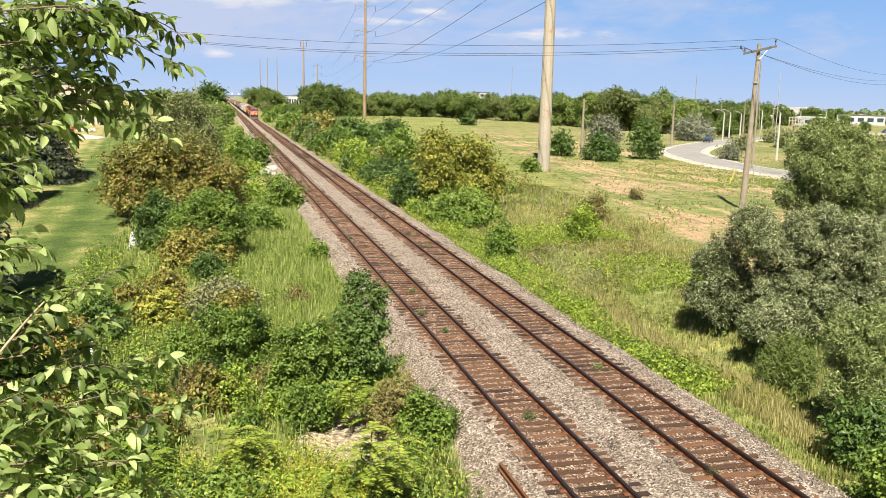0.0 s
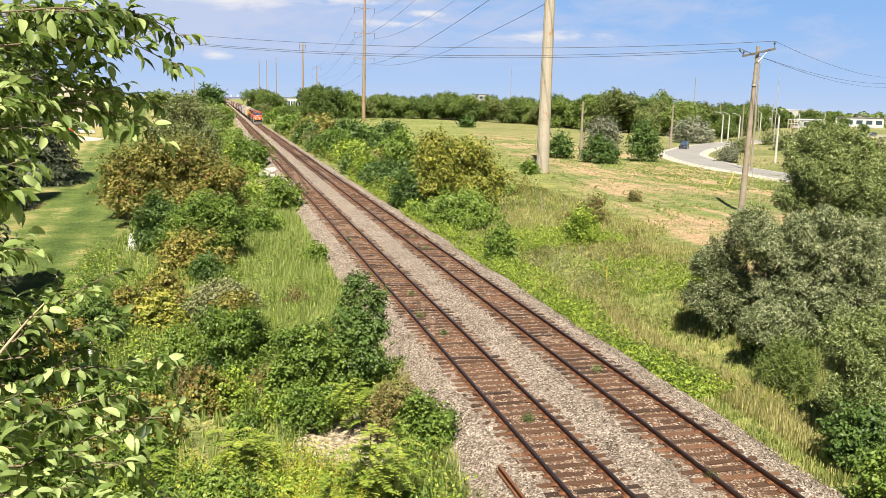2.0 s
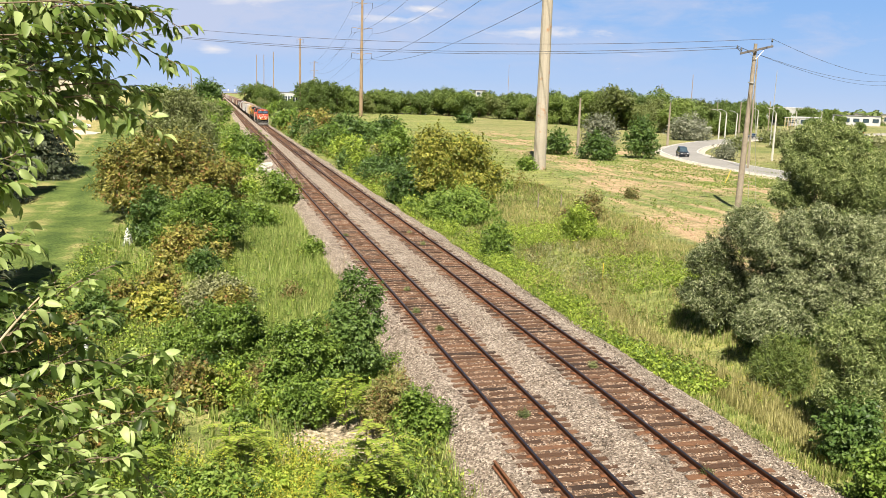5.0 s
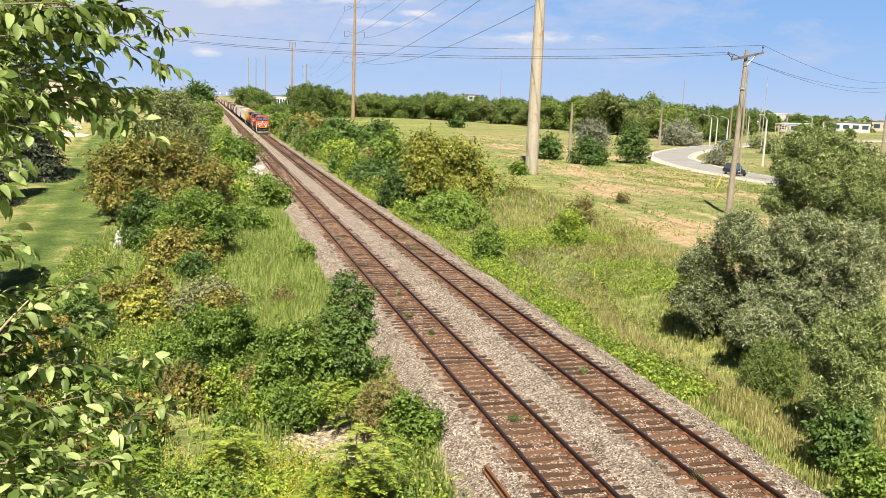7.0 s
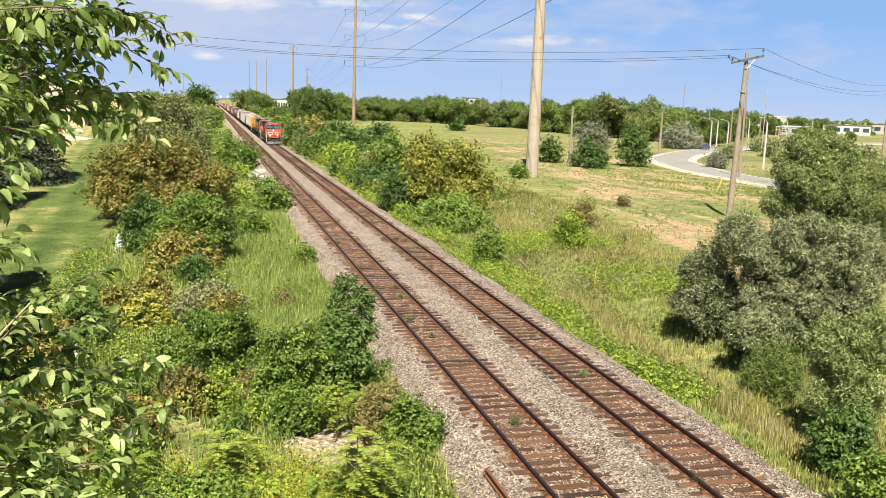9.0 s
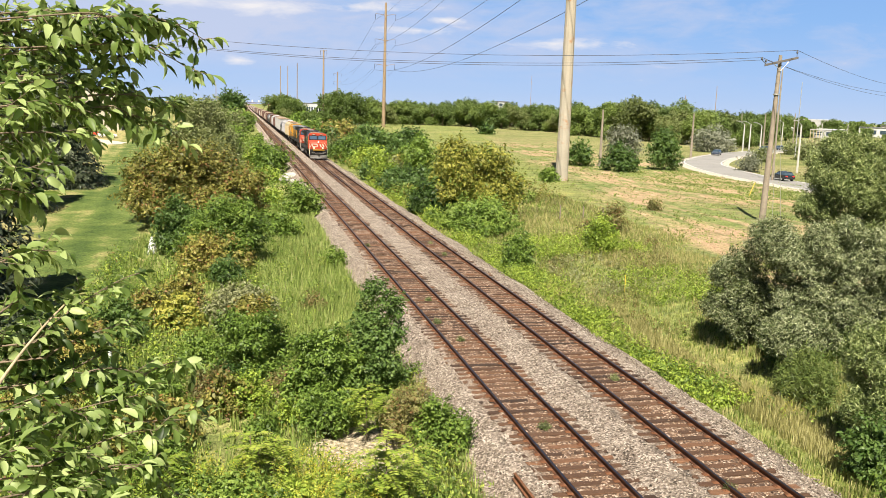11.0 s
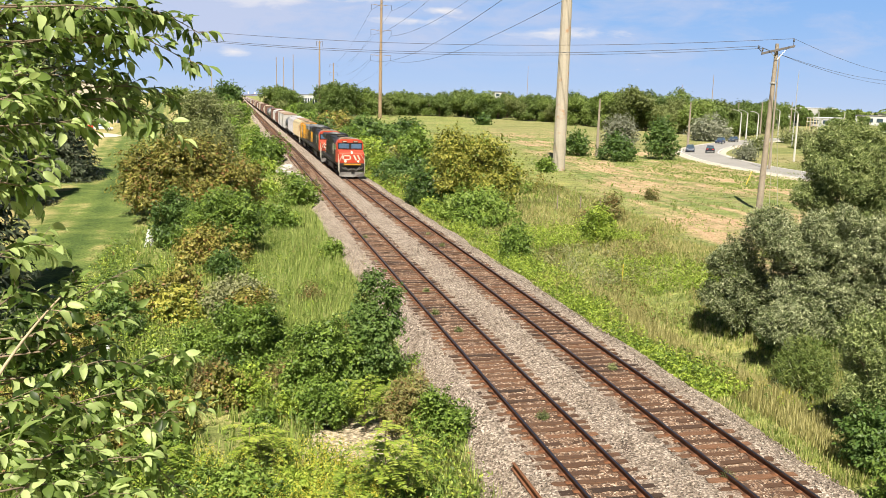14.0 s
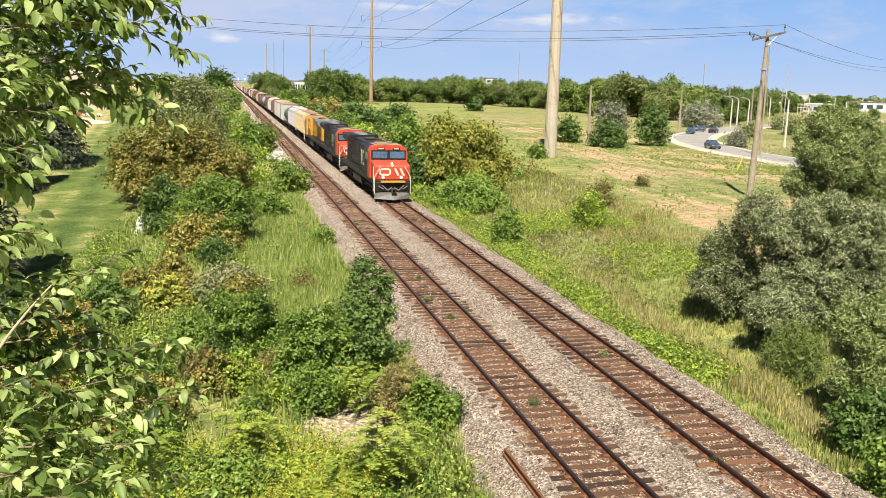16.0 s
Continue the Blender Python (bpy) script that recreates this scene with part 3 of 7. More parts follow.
def rail_mesh(y0, y1):
    bm = bmesh.new()
    o = [(-0.07, 0.0), (0.07, 0.0), (0.07, 0.014), (0.012, 0.034), (0.012, 0.13), (0.036, 0.14), (0.036, 0.172), (0.026, 0.18), (-0.026, 0.18), (-0.036, 0.172),
         (-0.036, 0.14), (-0.012, 0.13), (-0.012, 0.034), (-0.07, 0.014)]
    prism(bm, o, y0, y1)
    for fc in bm.faces:
        if fc.calc_center_median().z > 0.174:
            fc.material_index = 1
    return mesh_of("rail", bm, [RAIL_RUST, RAIL_HEAD])


def tie_mesh(seed):
    rng = random.Random(seed)
    bm = bmesh.new()
    box(bm, -1.3, 1.3, -0.115, 0.115, -0.16, 0.0, 0.012)
    for v in bm.verts:
        v.co += Vector((rng.uniform(-0.02, 0.02), rng.uniform(-0.008, 0.008), rng.uniform(-0.012, 0.004)))
    return mesh_of("tie", bm, TIE)


RAIL, TIES = rail_mesh(-40, 2900), [tie_mesh(k) for k in range(6)]


def plate_boxes(verts, faces, cx, y, z):
    for (ax, bx, ay, by, az, bz) in ((-0.17, 0.17, -0.09, 0.09, 0.0, 0.02), (-0.12, -0.07, -0.05, -0.02, 0.02, 0.05), (0.07, 0.12, 0.02, 0.05, 0.02, 0.05)):
        b = len(verts)
        verts += [(cx + x, y + yy, z + zz) for zz in (az, bz) for x, yy in ((ax, ay), (bx, ay), (bx, by), (ax, by))]
        faces += [(b + 4, b + 5, b + 6, b + 7), (b, b + 1, b + 5, b + 4), (b + 1, b + 2, b + 6, b + 5), (b + 2, b + 3, b + 7, b + 6), (b + 3, b, b + 4, b + 7)]


def tie_plates(cx, parent):
    """A steel plate with spikes under each rail on every tie; the far ones joined."""
    verts, faces = [], []
    plate_boxes(verts, faces, 0, 0, 0)
    me = raw_mesh("tie_plate", np.array(verts), np.array(faces), [RUST])
    verts, faces = [], []
    for k in range(170):
        for sx in (-GAUGE / 2, GAUGE / 2):
            if k < 75:
                o = new("tie_plate", me)
                o.location, o.parent = (cx + sx, 12.0 + 0.5 * k, 0.03), parent
            else:
                plate_boxes(verts, faces, cx + sx, 12.0 + 0.5 * k, 0.03)
    lay("tie_plate_run", verts, faces, [RUST], "rusted steel tie plates and spikes", "", "stuff", parent)


def railway_track(cx, seed, label):
    rng = random.Random(seed)
    tr = tagged(new("railway_track"), label, "railway track", "tracks on the ballast bed")
    for sx in (-GAUGE / 2, GAUGE / 2):
        r = new("rail", RAIL)
        r.location, r.parent = (cx + sx, 0, RAIL_TOP - 0.18), tr
    y = 12.0
    for k in range(280):
        t = new("tie", rng.choice(TIES))
        t.parent = tr
        t.matrix_local = pose(cx + rng.uniform(-0.07, 0.07), y + rng.uniform(-0.03, 0.03), 0.025 + rng.uniform(-0.015, 0.012), 0, 0, rng.uniform(-1.6, 1.6) + (180 if rng.random() < 0.5 else 0))
        y += 0.5
    verts, faces = [], []
    spots = [12.0 - 0.5 * k for k in range(1, 104)] + [y + 0.5 * k for k in range(int((1100 - y) * 2))]
    for y in spots:
        b = len(verts)
        j = rng.uniform(-0.06, 0.06)
        verts += [(cx + j + x, y + yy, z) for z in (-0.1, 0.025) for x, yy in ((-1.3, -0.11), (1.3, -0.11), (1.3, 0.11), (-1.3, 0.11))]
        faces += [(b + 4, b + 5, b + 6, b + 7), (b, b + 1, b + 5, b + 4), (b + 2, b + 3, b + 7, b + 6), (b + 3, b, b + 4, b + 7), (b + 1, b + 2, b + 6, b + 5)]
    lay("far_tie_run", verts, faces, [TIE], "weathered wooden ties", "", "stuff", tr)
    tie_plates(cx, tr)
    return tr


railway_track(TRACKS[0], 3, "rusty railway track on brown weathered wooden ties")
railway_track(TRACKS[1], 4, "railway track with dark worn rails on wooden ties")

# ---- the road that bends away beyond the field ----
ROAD = [(40, -100), (55, -30), (70, 30), (79, 70), (83.0, 100), (84.5, 115), (85.2, 124), (86.3, 134), (89.0, 145), (92.5, 155), (97.5, 168), (104.5, 178.5), (113, 190), (125, 204), (138, 217.5),
        (153, 231), (172, 246), (200, 266), (240, 292), (300, 328), (380, 370)]


def smooth_line(pts, step=2.0):
    p = np.array(pts, float)
    seg = np.hypot(*np.diff(p, axis=0).T)
    s = np.concatenate([[0], np.cumsum(seg)])
    fine = np.arange(0, s[-1], step)
    q = np.stack([np.interp(fine, s, p[:, k]) for k in (0, 1)], 1)
    for _ in range(6):
        q[1:-1] = (q[:-2] + 2 * q[1:-1] + q[2:]) / 4
    return q


ROAD_LINE = smooth_line(ROAD)
ROAD_S = np.concatenate([[0], np.cumsum(np.hypot(*np.diff(ROAD_LINE, axis=0).T))])
ROAD_Z = -0.42


def ribbon(line, a, b, z0, z1=None, dash=None):
    t = np.gradient(line, axis=0)
    t = t / np.hypot(*t.T)[:, None]
    nrm = np.stack([t[:, 1], -t[:, 0]], 1)      # to the right of the way that leads off
    A, B = line + nrm * a, line + nrm * b
    verts = [(*p, z0) for p in A] + [(*p, z0 if z1 is None else z1) for p in B]
    n = len(line)
    return verts, [(k, n + k, n + k + 1, k + 1) for k in range(n - 1) if dash is None or k % dash[0] < dash[1]]


SHOULDER = surface("gravel shoulder", (0.4, 0.34, 0.27), (0.55, 0.48, 0.4), 0.5, 12, 0.9, local=False)
road = lay("road", *ribbon(ROAD_LINE, -4.3, 4.3, ROAD_Z), [ASPHALT], "grey asphalt road in a long bend", "road", "structure")
for a, b, nm, mt in ((-4.0, -3.8, "edge_line", LINE_WHITE), (3.8, 4.0, "edge_line", LINE_WHITE)):
    lay(nm, *ribbon(ROAD_LINE, a, b, ROAD_Z + 0.006), [mt], "", "", "", road)
for a, b in ((-5.6, -4.3), (4.3, 5.6)):
    lay("road_shoulder", *ribbon(ROAD_LINE, a, b, -0.62 if a < 0 else ROAD_Z - 0.004, ROAD_Z - 0.004 if a < 0 else -0.62), [SHOULDER], "", "", "", road)


def on_road(s, side, up=0.0):
    """The pose of a car that has gone s metres along the road; side: metres to the right of its middle line, seen leading off."""
    x, y = np.interp(s, ROAD_S, ROAD_LINE[:, 0]), np.interp(s, ROAD_S, ROAD_LINE[:, 1])
    x2, y2 = np.interp(s + 1.5, ROAD_S, ROAD_LINE[:, 0]), np.interp(s + 1.5, ROAD_S, ROAD_LINE[:, 1])
    d = Vector((x2 - x, y2 - y)).normalized()
    return x + d.y * side, y - d.x * side, math.degrees(math.atan2(d.y, d.x))


# ---- sky backdrop: fair-weather clouds far away ----


def cloud_backdrop():
    m, nt, b = nodes_of("sky with clouds")
    v = place_of(nt, True)
    mp = nt.nodes.new("ShaderNodeMapping")
    mp.inputs["Scale"].default_value = (0.8, 0.8, 2.8)
    link(nt, v, mp.inputs[0])
    sep = nt.nodes.new("ShaderNodeSeparateXYZ")
    link(nt, v, sep.inputs[0])
    up = calc(nt, "MULTIPLY", sep.outputs[2], 1 / 1500)
    blue = ramp(nt, up, [(0.0, (0.55, 0.68, 0.92)), (0.1, (0.43, 0.62, 0.95)), (0.3, (0.3, 0.53, 0.93)), (1.0, (0.12, 0.3, 0.75))])
    n = noise_tex(nt, 0.0042, 9, 0.6, mp.outputs[0], 0.35)
    soft = noise_tex(nt, 0.0011, 4, 0.55, mp.outputs[0])
    # a lilac veil on one side of the sky, thinning towards the other
    side = calc(nt, "MULTIPLY_ADD", sep.outputs[0], -0.00013, 0.22)
    f = calc(nt, "ADD", calc(nt, "ADD", calc(nt, "MULTIPLY", n, 0.75), calc(nt, "MULTIPLY", soft, 0.55)), side)
    veil = calc(nt, "MULTIPLY_ADD", f, 2.8, -1.52, clamp=True)
    rise = calc(nt, "MULTIPLY_ADD", up, 9.0, -0.6, clamp=True)
    col = mixc(nt, calc(nt, "MULTIPLY", calc(nt, "MULTIPLY", veil, rise), 0.8), blue, (0.63, 0.68, 0.87))
    # small white heaps at the places where they stand
    heap = None
    for cx, cz, wx, wz in ((60, 452, 300, 48), (-260, 470, 200, 60), (950, 424, 95, 17), (-10, 198, 90, 26), (830, 372, 220, 22), (1500, 330, 260, 30), (560, 470, 300, 30)):
        dx = calc(nt, "MULTIPLY_ADD", sep.outputs[0], 1 / wx, -cx / wx)
        dz = calc(nt, "MULTIPLY_ADD", sep.outputs[2], 1 / wz, -cz / wz)
        d = calc(nt, "SUBTRACT", 1.0, calc(nt, "SQRT", calc(nt, "ADD", calc(nt, "MULTIPLY", dx, dx), calc(nt, "MULTIPLY", dz, dz))))
        heap = d if heap is None else calc(nt, "MAXIMUM", heap, d)
    puff = calc(nt, "ADD", calc(nt, "MULTIPLY", calc(nt, "MAXIMUM", heap, -0.6), 0.9), calc(nt, "MULTIPLY_ADD", n, 3.4, -1.75))
    col = mixc(nt, calc(nt, "MULTIPLY", puff, 0.9, clamp=True), col, (0.93, 0.91, 0.94))
    em = nt.nodes.new("ShaderNodeEmission")
    link(nt, col, em.inputs[0])
    em.inputs[1].default_value = SKY_GLOW
    link(nt, em.outputs[0], nt.nodes["Material Output"].inputs[0])
    az = np.radians(np.linspace(-60, 85, 60))
    verts = [(4200 * math.sin(a), 4200 * math.cos(a), z) for z in (-40, 1500) for a in az]
    faces = [(k, k + 1, 61 + k, 60 + k) for k in range(59)]
    ob = lay("backdrop", verts, faces, [m], "white and lilac fair-weather clouds in a blue sky", "sky", "structure")
    ob.visible_shadow = False
    return ob


cloud_backdrop()

# ---- bushes and scrub: species, place, width, height ----
LEFT_VERGE = [
    ("sumac", 0.6, 22.8, 1.6, 1.9),
    ("sumac", -2.4, 21.5, 1.5, 1.8),
    ("sumac", 2.2, 19, 1.4, 1.6),
    ("olive", -3.9, 72.2, 11.8, 6.9),
    ("dark", -3.9, 57.5, 3.4, 3.9),
    ("green", -0.9, 53.5, 5.4, 4.7),
    ("olive", -1.7, 51.5, 3.9, 2.7),
    ("grey", -5.4, 146.2, 9.4, 10.4),
    ("grey", -1.8, 132.7, 4, 6),
    ("dark", -4.6, 429.2, 13.1, 16.2),
    ("green", 4.3, 130.1, 5.7, 4.7),
    ("green", 5.5, 78.7, 3.5, 3.4),
    ("green", 5.8, 53.3, 1.3, 1.4),
    ("dark", 4.6, 29.3, 2.4, 4.5),
    ("green", 2.7, 28.4, 2.9, 3.3),
    ("brush", 5.1, 24.7, 1.9, 2.1),
    ("green", 5.9, 23.8, 1.8, 1.9),
    ("pale", -0.1, 41, 3.8, 1.9),
    ("green", 0.3, 31.6, 3.3, 3.1),
    ("gold", -2.8, 39.2, 2.4, 1.8),
    ("brush", -1.1, 28.5, 1.6, 1.5),
    ("sumac", 3.6, 19.3, 1.5, 3.0),
    ("sumac", 4.1, 25.5, 1.7, 2),
    ("green", 6.7, 31.2, 1, 0.5),
]
RIGHT_VERGE = [
    ("gold", 22.2, 80.9, 9.2, 7.8),
    ("dark", 19.4, 98.6, 6, 4.3),
    ("green", 25.9, 123.7, 5, 6.3),
    ("green", 19.8, 69.7, 6.7, 3.1),
    ("green", 17.5, 51.8, 2.2, 2.8),
    ("lime", 25.4, 56.9, 2.5, 3),
    ("brush", 31.8, 69, 2.5, 2.6),
    ("dark", 24.6, 165.6, 7.2, 6.9),
    ("dark", 34.6, 177.8, 6.5, 6.3),
    ("lime", 20.8, 139.9, 4.7, 4.5),
    ("pale", 20.8, 123.4, 4.6, 3),
    ("green", 20.1, 242.7, 7.3, 6),
    ("olive", 21.8, 203.5, 10.9, 6),
    ("green", 22.1, 340.4, 11.4, 6),
    ("green", 20.5, 153.3, 8.2, 5.1),
    ("lime", 18.2, 111.1, 3.7, 3.9),
    ("dark", 17.9, 80, 4.4, 3.7),
]
WILLOW_CORNER = [
    # two low dark bushes, added to stand in for the shade under the willow
    ("dark", 22.9, 31.0, 2.6, 1.5),
    ("dark", 25.5, 30.6, 3.0, 1.6),
    ("juniper", 20.3, 26.3, 2.1, 2.3),
    ("green", 16.7, 17.2, 1.8, 2.0),
    # a green bush in shade, the shade put into its dark leaf colour
    ("dark", 18.0, 19.8, 1.9, 2.2),
]
FIELD_EDGE = [
    ("dark", 63, 152.9, 4.3, 4.6),
    ("dark", 65.6, 140.8, 6.1, 4.6),
    ("smoke", 87.3, 186.5, 8.6, 7.6),
    ("dark", 77.7, 147.4, 5.8, 8.0),
    ("smoke", 135.4, 228.4, 12.0, 6.8),
    ("smoke", 95.2, 146.5, 3.8, 3.0),
    ("dark", 99.1, 342.4, 3.8, 3.2),
    ("green", 44.2, 118.5, 1.7, 1.6),
]
BUSHES = LEFT_VERGE + RIGHT_VERGE + WILLOW_CORNER + FIELD_EDGE

BUSH_LABEL = {
    "green": ("bush", "leafy mid-green bush on the railway verge", "bush"), "dark": ("bush", "dense dark green bush among grass", "bush"),
    "olive": ("bush", "olive-yellow bush with browning leaves", "bush"), "gold": ("bush", "bright yellow-olive bush beside the track", "bush"), "lime": ("bush", "bright yellow-green young bush in grass", "bush"),
    "smoke": ("scrub_tree", "smoky grey scrub tree with pale leaves", "tree"), "grey": ("scrub_tree", "grey-green scrub tree with thin twigs", "tree"), "silver": ("willow", "silvery willow bush with wind-turned leaves", "tree"),
    "pale": ("shrub", "pale flowering shrub going dry", "shrub"), "brush": ("shrub", "brownish half-dry brush at the verge", "shrub"),
    "sumac": ("sapling", "bright green sapling with feathered leaves", "sapling"), "juniper": ("juniper", "small yellow-green juniper beside the willow", "shrub")}
for k, (sp, bx, by, bw, bh) in enumerate(BUSHES):
    nm, lb, cat = BUSH_LABEL[sp]
    bush(nm, sp, bx, by, bw, bh, 100 + k, lb, cat, z=float(ground_height(np.array(bx), np.array(by))) - 0.03)

# willows at the ditch: each a foot and the domes of its crown, as place, height and radius
WILLOWS = [
    ("silver", 22.4, 33.9, 0.15, [(21.98, 33.82, 2.24, 1.4), (21.46, 33.84, 0.92, 1.1), (22.49, 33.19, 1.04, 1.25), (22.0, 33.3, 0.36, 1.0)], "small silvery willow bush with pale wind-turned leaves"),
    ("silver", 24.2, 31.2, 0.15, [(22.75, 32.41, 3.9, 1.45), (23.68, 31.61, 3.27, 1.7), (24.75, 30.94, 4.1, 1.7), (23.44, 31.4, 1.6, 1.5), (24.54, 30.71, 2.2, 1.5), (25.76, 29.99, 3.54, 1.7),
                                  (25.34, 29.77, 1.4, 1.35), (26.11, 29.32, 2.0, 1.4), (21.2, 29.2, 0.75, 1.25), (22.2, 28.5, 1.0, 1.0), (27.3, 30.4, 3.2, 1.8)], "broad grey-green willow with drooping domed boughs"),
    ("willow", 28.4, 35.0, 0.16, [(28.2, 34.9, 6.15, 2.0), (27.39, 35.6, 6.9, 1.35), (28.5, 34.77, 7.7, 1.45), (27.72, 35.42, 8.1, 0.95), (29.34, 33.87, 5.46, 1.6), (27.14, 35.63, 5.25, 1.15),
                                  (30.2, 33.4, 6.2, 1.7), (28.6, 34.0, 3.6, 1.9), (30.6, 32.4, 3.6, 1.9)], "tall feathery green willow with upright shoots"),
    ("willow", 19.4, 21.3, 0.14, [(19.3, 21.8, 2.2, 1.15), (19.5, 21.1, 0.95, 1.15), (18.9, 21.5, 0.6, 0.85), (20.4, 21.6, 2.4, 1.2), (20.0, 22.7, 1.2, 1.0)], "light green willow bush beside the track"),
]


def dome_lobes(rng, domes, x, y, z):
    """Every dome a dark core covered with small rounded tufts, so that shade falls between them."""
    lobes = []
    for cx, cy, cz, r in domes:
        cx, cy, cz = cx - x, cy - y, cz - z
        lobes.append((cx, cy, cz - r * 0.1, r * 0.55, r * 0.55, r * 0.5))
        for k in range(9):
            a = 2.4 * k + rng.uniform(-0.4, 0.4)
            up = 1.0 - 1.4 * (k + 0.5) / 9 + rng.uniform(-0.1, 0.1)
            flat = math.sqrt(max(0.0, 1 - up * up))
            q = r * rng.uniform(0.6, 0.8)
            t = r * rng.uniform(0.26, 0.42)
            lobes.append((cx + q * flat * math.cos(a), cy + q * flat * math.sin(a), max(cz + q * up, t * 0.5), t, t, t * rng.uniform(0.9, 1.25)))
    return lobes


for k, (sp, wx, wy, leaf, domes, lb) in enumerate(WILLOWS):
    wz = float(ground_height(np.array(wx), np.array(wy))) - 0.03
    bush("willow", sp, wx, wy, 4, 5, 160 + k, lb, "tree", wz, leaf=leaf, lobes=dome_lobes(np.random.default_rng(170 + k), [(a, b, c, 0.92 * r) for a, b, c, r in domes], wx, wy, wz))

# smaller shrubs that fill the verges between them
rng = np.random.default_rng(17)
FILL = [("green", -7, 5, 15, 34, 20, 0.8, 1.9), ("lime", -6, 4.5, 15, 30, 14, 0.7, 1.5), ("olive", -7, 4, 24, 46, 10, 0.9, 2.0), ("dark", -8, 1, 26, 50, 8, 1.0, 2.2), ("brush", -6, 5, 20, 44, 8, 0.8, 1.6),
        ("green", -5, 4.2, 60, 130, 9, 1.5, 3.0), ("lime", -2, 4.5, 62, 150, 6, 1.2, 2.4), ("grey", -9, -1, 90, 200, 9, 2.5, 4.5), ("green", -9, 4, 150, 420, 16, 2.5, 5.0), ("grey", -13, 2, 170, 420, 12, 3.0, 6.0),
        ("green", 16.5, 22, 60, 110, 5, 0.8, 1.8), ("lime", 16.5, 24, 60, 150, 8, 1.0, 2.2), ("dark", 17, 28, 100, 190, 7, 1.8, 3.4), ("olive", 17, 28, 110, 230, 9, 2.0, 4.0), ("dark", 17, 32, 120, 300, 14, 2.5, 5.0), ("green", 17, 32, 120, 300, 6, 2.5, 5.0),
        ("grey", 18, 34, 140, 300, 8, 2.0, 4.2), ("lime", 18, 34, 140, 300, 4, 2.0, 3.6), ("brush", 24, 44, 60, 110, 5, 0.5, 1.0)]
for sp, x0, x1, y0, y1, many, h0, h1 in FILL:
    nm, lb, cat = BUSH_LABEL[sp]
    for k in range(many):
        fx, fy, fh = rng.uniform(x0, x1), rng.uniform(y0, y1), rng.uniform(h0, h1)
        if math.hypot(fx - 3.0, (fy - 23.0) * 0.5) < 1.6:
            continue
        fw = fh * rng.uniform(0.9, 1.4)
        if 8 < fx < 16.4 + fw / 2:
            fx = 16.4 + fw / 2
        bush(nm, sp, fx, fy, fw, fh, 500 + int(rng.integers(9000)), lb, cat, z=float(ground_height(np.array(fx), np.array(fy))) - 0.03)

# ---- far tree line ----


def tree_line():
    rng = np.random.default_rng(77)
    kinds = []
    for k, (sp, w, h) in enumerate((("green", 17, 15), ("dark", 20, 16), ("dark", 15, 15), ("green", 16, 13), ("dark", 17, 14), ("grey", 15, 13))):
        rr = np.random.default_rng(300 + k)
        domes = [(0, 0, h * 0.55, w * 0.3)]
        for j in range(9):
            a, r = 2.4 * j + rr.uniform(-0.4, 0.4), w * 0.5 * rr.uniform(0.35, 0.75)
            domes.append((r * math.cos(a), r * math.sin(a), h * (0.16 if j % 3 == 2 else rr.uniform(0.3, 0.86 - 0.5 * r / w)), w * rr.uniform(0.16, 0.23)))
        crown, trunk = plant_meshes(900 + k, dome_lobes(rr, domes, 0, 0, 0), 0.85, [LEAF[{"green": "tree_light", "dark": "tree", "grey": "tree_grey"}[sp]]], 0.6, 0.2, per_twig=8, cover=1.5, spread=1.6, plain=True)
        t = tagged(new("tree"), {"green": "broad green tree at the field's far edge", "dark": "dark green round tree at the field's far edge",
                                 "grey": "grey-green tree at the field's far edge"}[sp], "tree", "far tree line")
        for nm, me in (("trunk", trunk), ("crown", crown)):
            c = new(nm, me)
            c.parent = t
        kinds.append(t)
    line = np.array([(26, 600), (46, 475), (110, 490), (146, 440), (150, 340), (147, 290), (164, 268)], float)
    seg = np.concatenate([[0], np.cumsum(np.hypot(*np.diff(line, axis=0).T))])
    spots = [(np.interp(s, seg, line[:, 0]) + rng.uniform(-4, 10), np.interp(s, seg, line[:, 1]) + rng.uniform(-4, 14)) for s in np.arange(0, seg[-1], 8.5)]
    spots += [(np.interp(s, seg, line[:, 0]) + rng.uniform(12, 30), np.interp(s, seg, line[:, 1]) + rng.uniform(15, 40)) for s in np.arange(0, seg[-1], 11)]
    spots = [(x, y) for x, y in spots if not 0.058 < x / y < 0.1]      # a gap through which a far building shows
    for k, (x, y) in enumerate(spots):
        t = kinds[k] if k < len(kinds) else copy_thing(kinds[int(rng.integers(len(kinds)))], Matrix())
        s = rng.choice([0.82, 0.92, 1.0, 1.08]) * rng.uniform(0.94, 1.08) * (1.06 if y > 380 else 1.16)
        t.matrix_basis = pose(x, y, -0.7, 0, 0, rng.uniform(0, 360)) @ Matrix.Diagonal((s, s, s * rng.uniform(0.85, 1.05), 1))
    return kinds


TREES = tree_line()

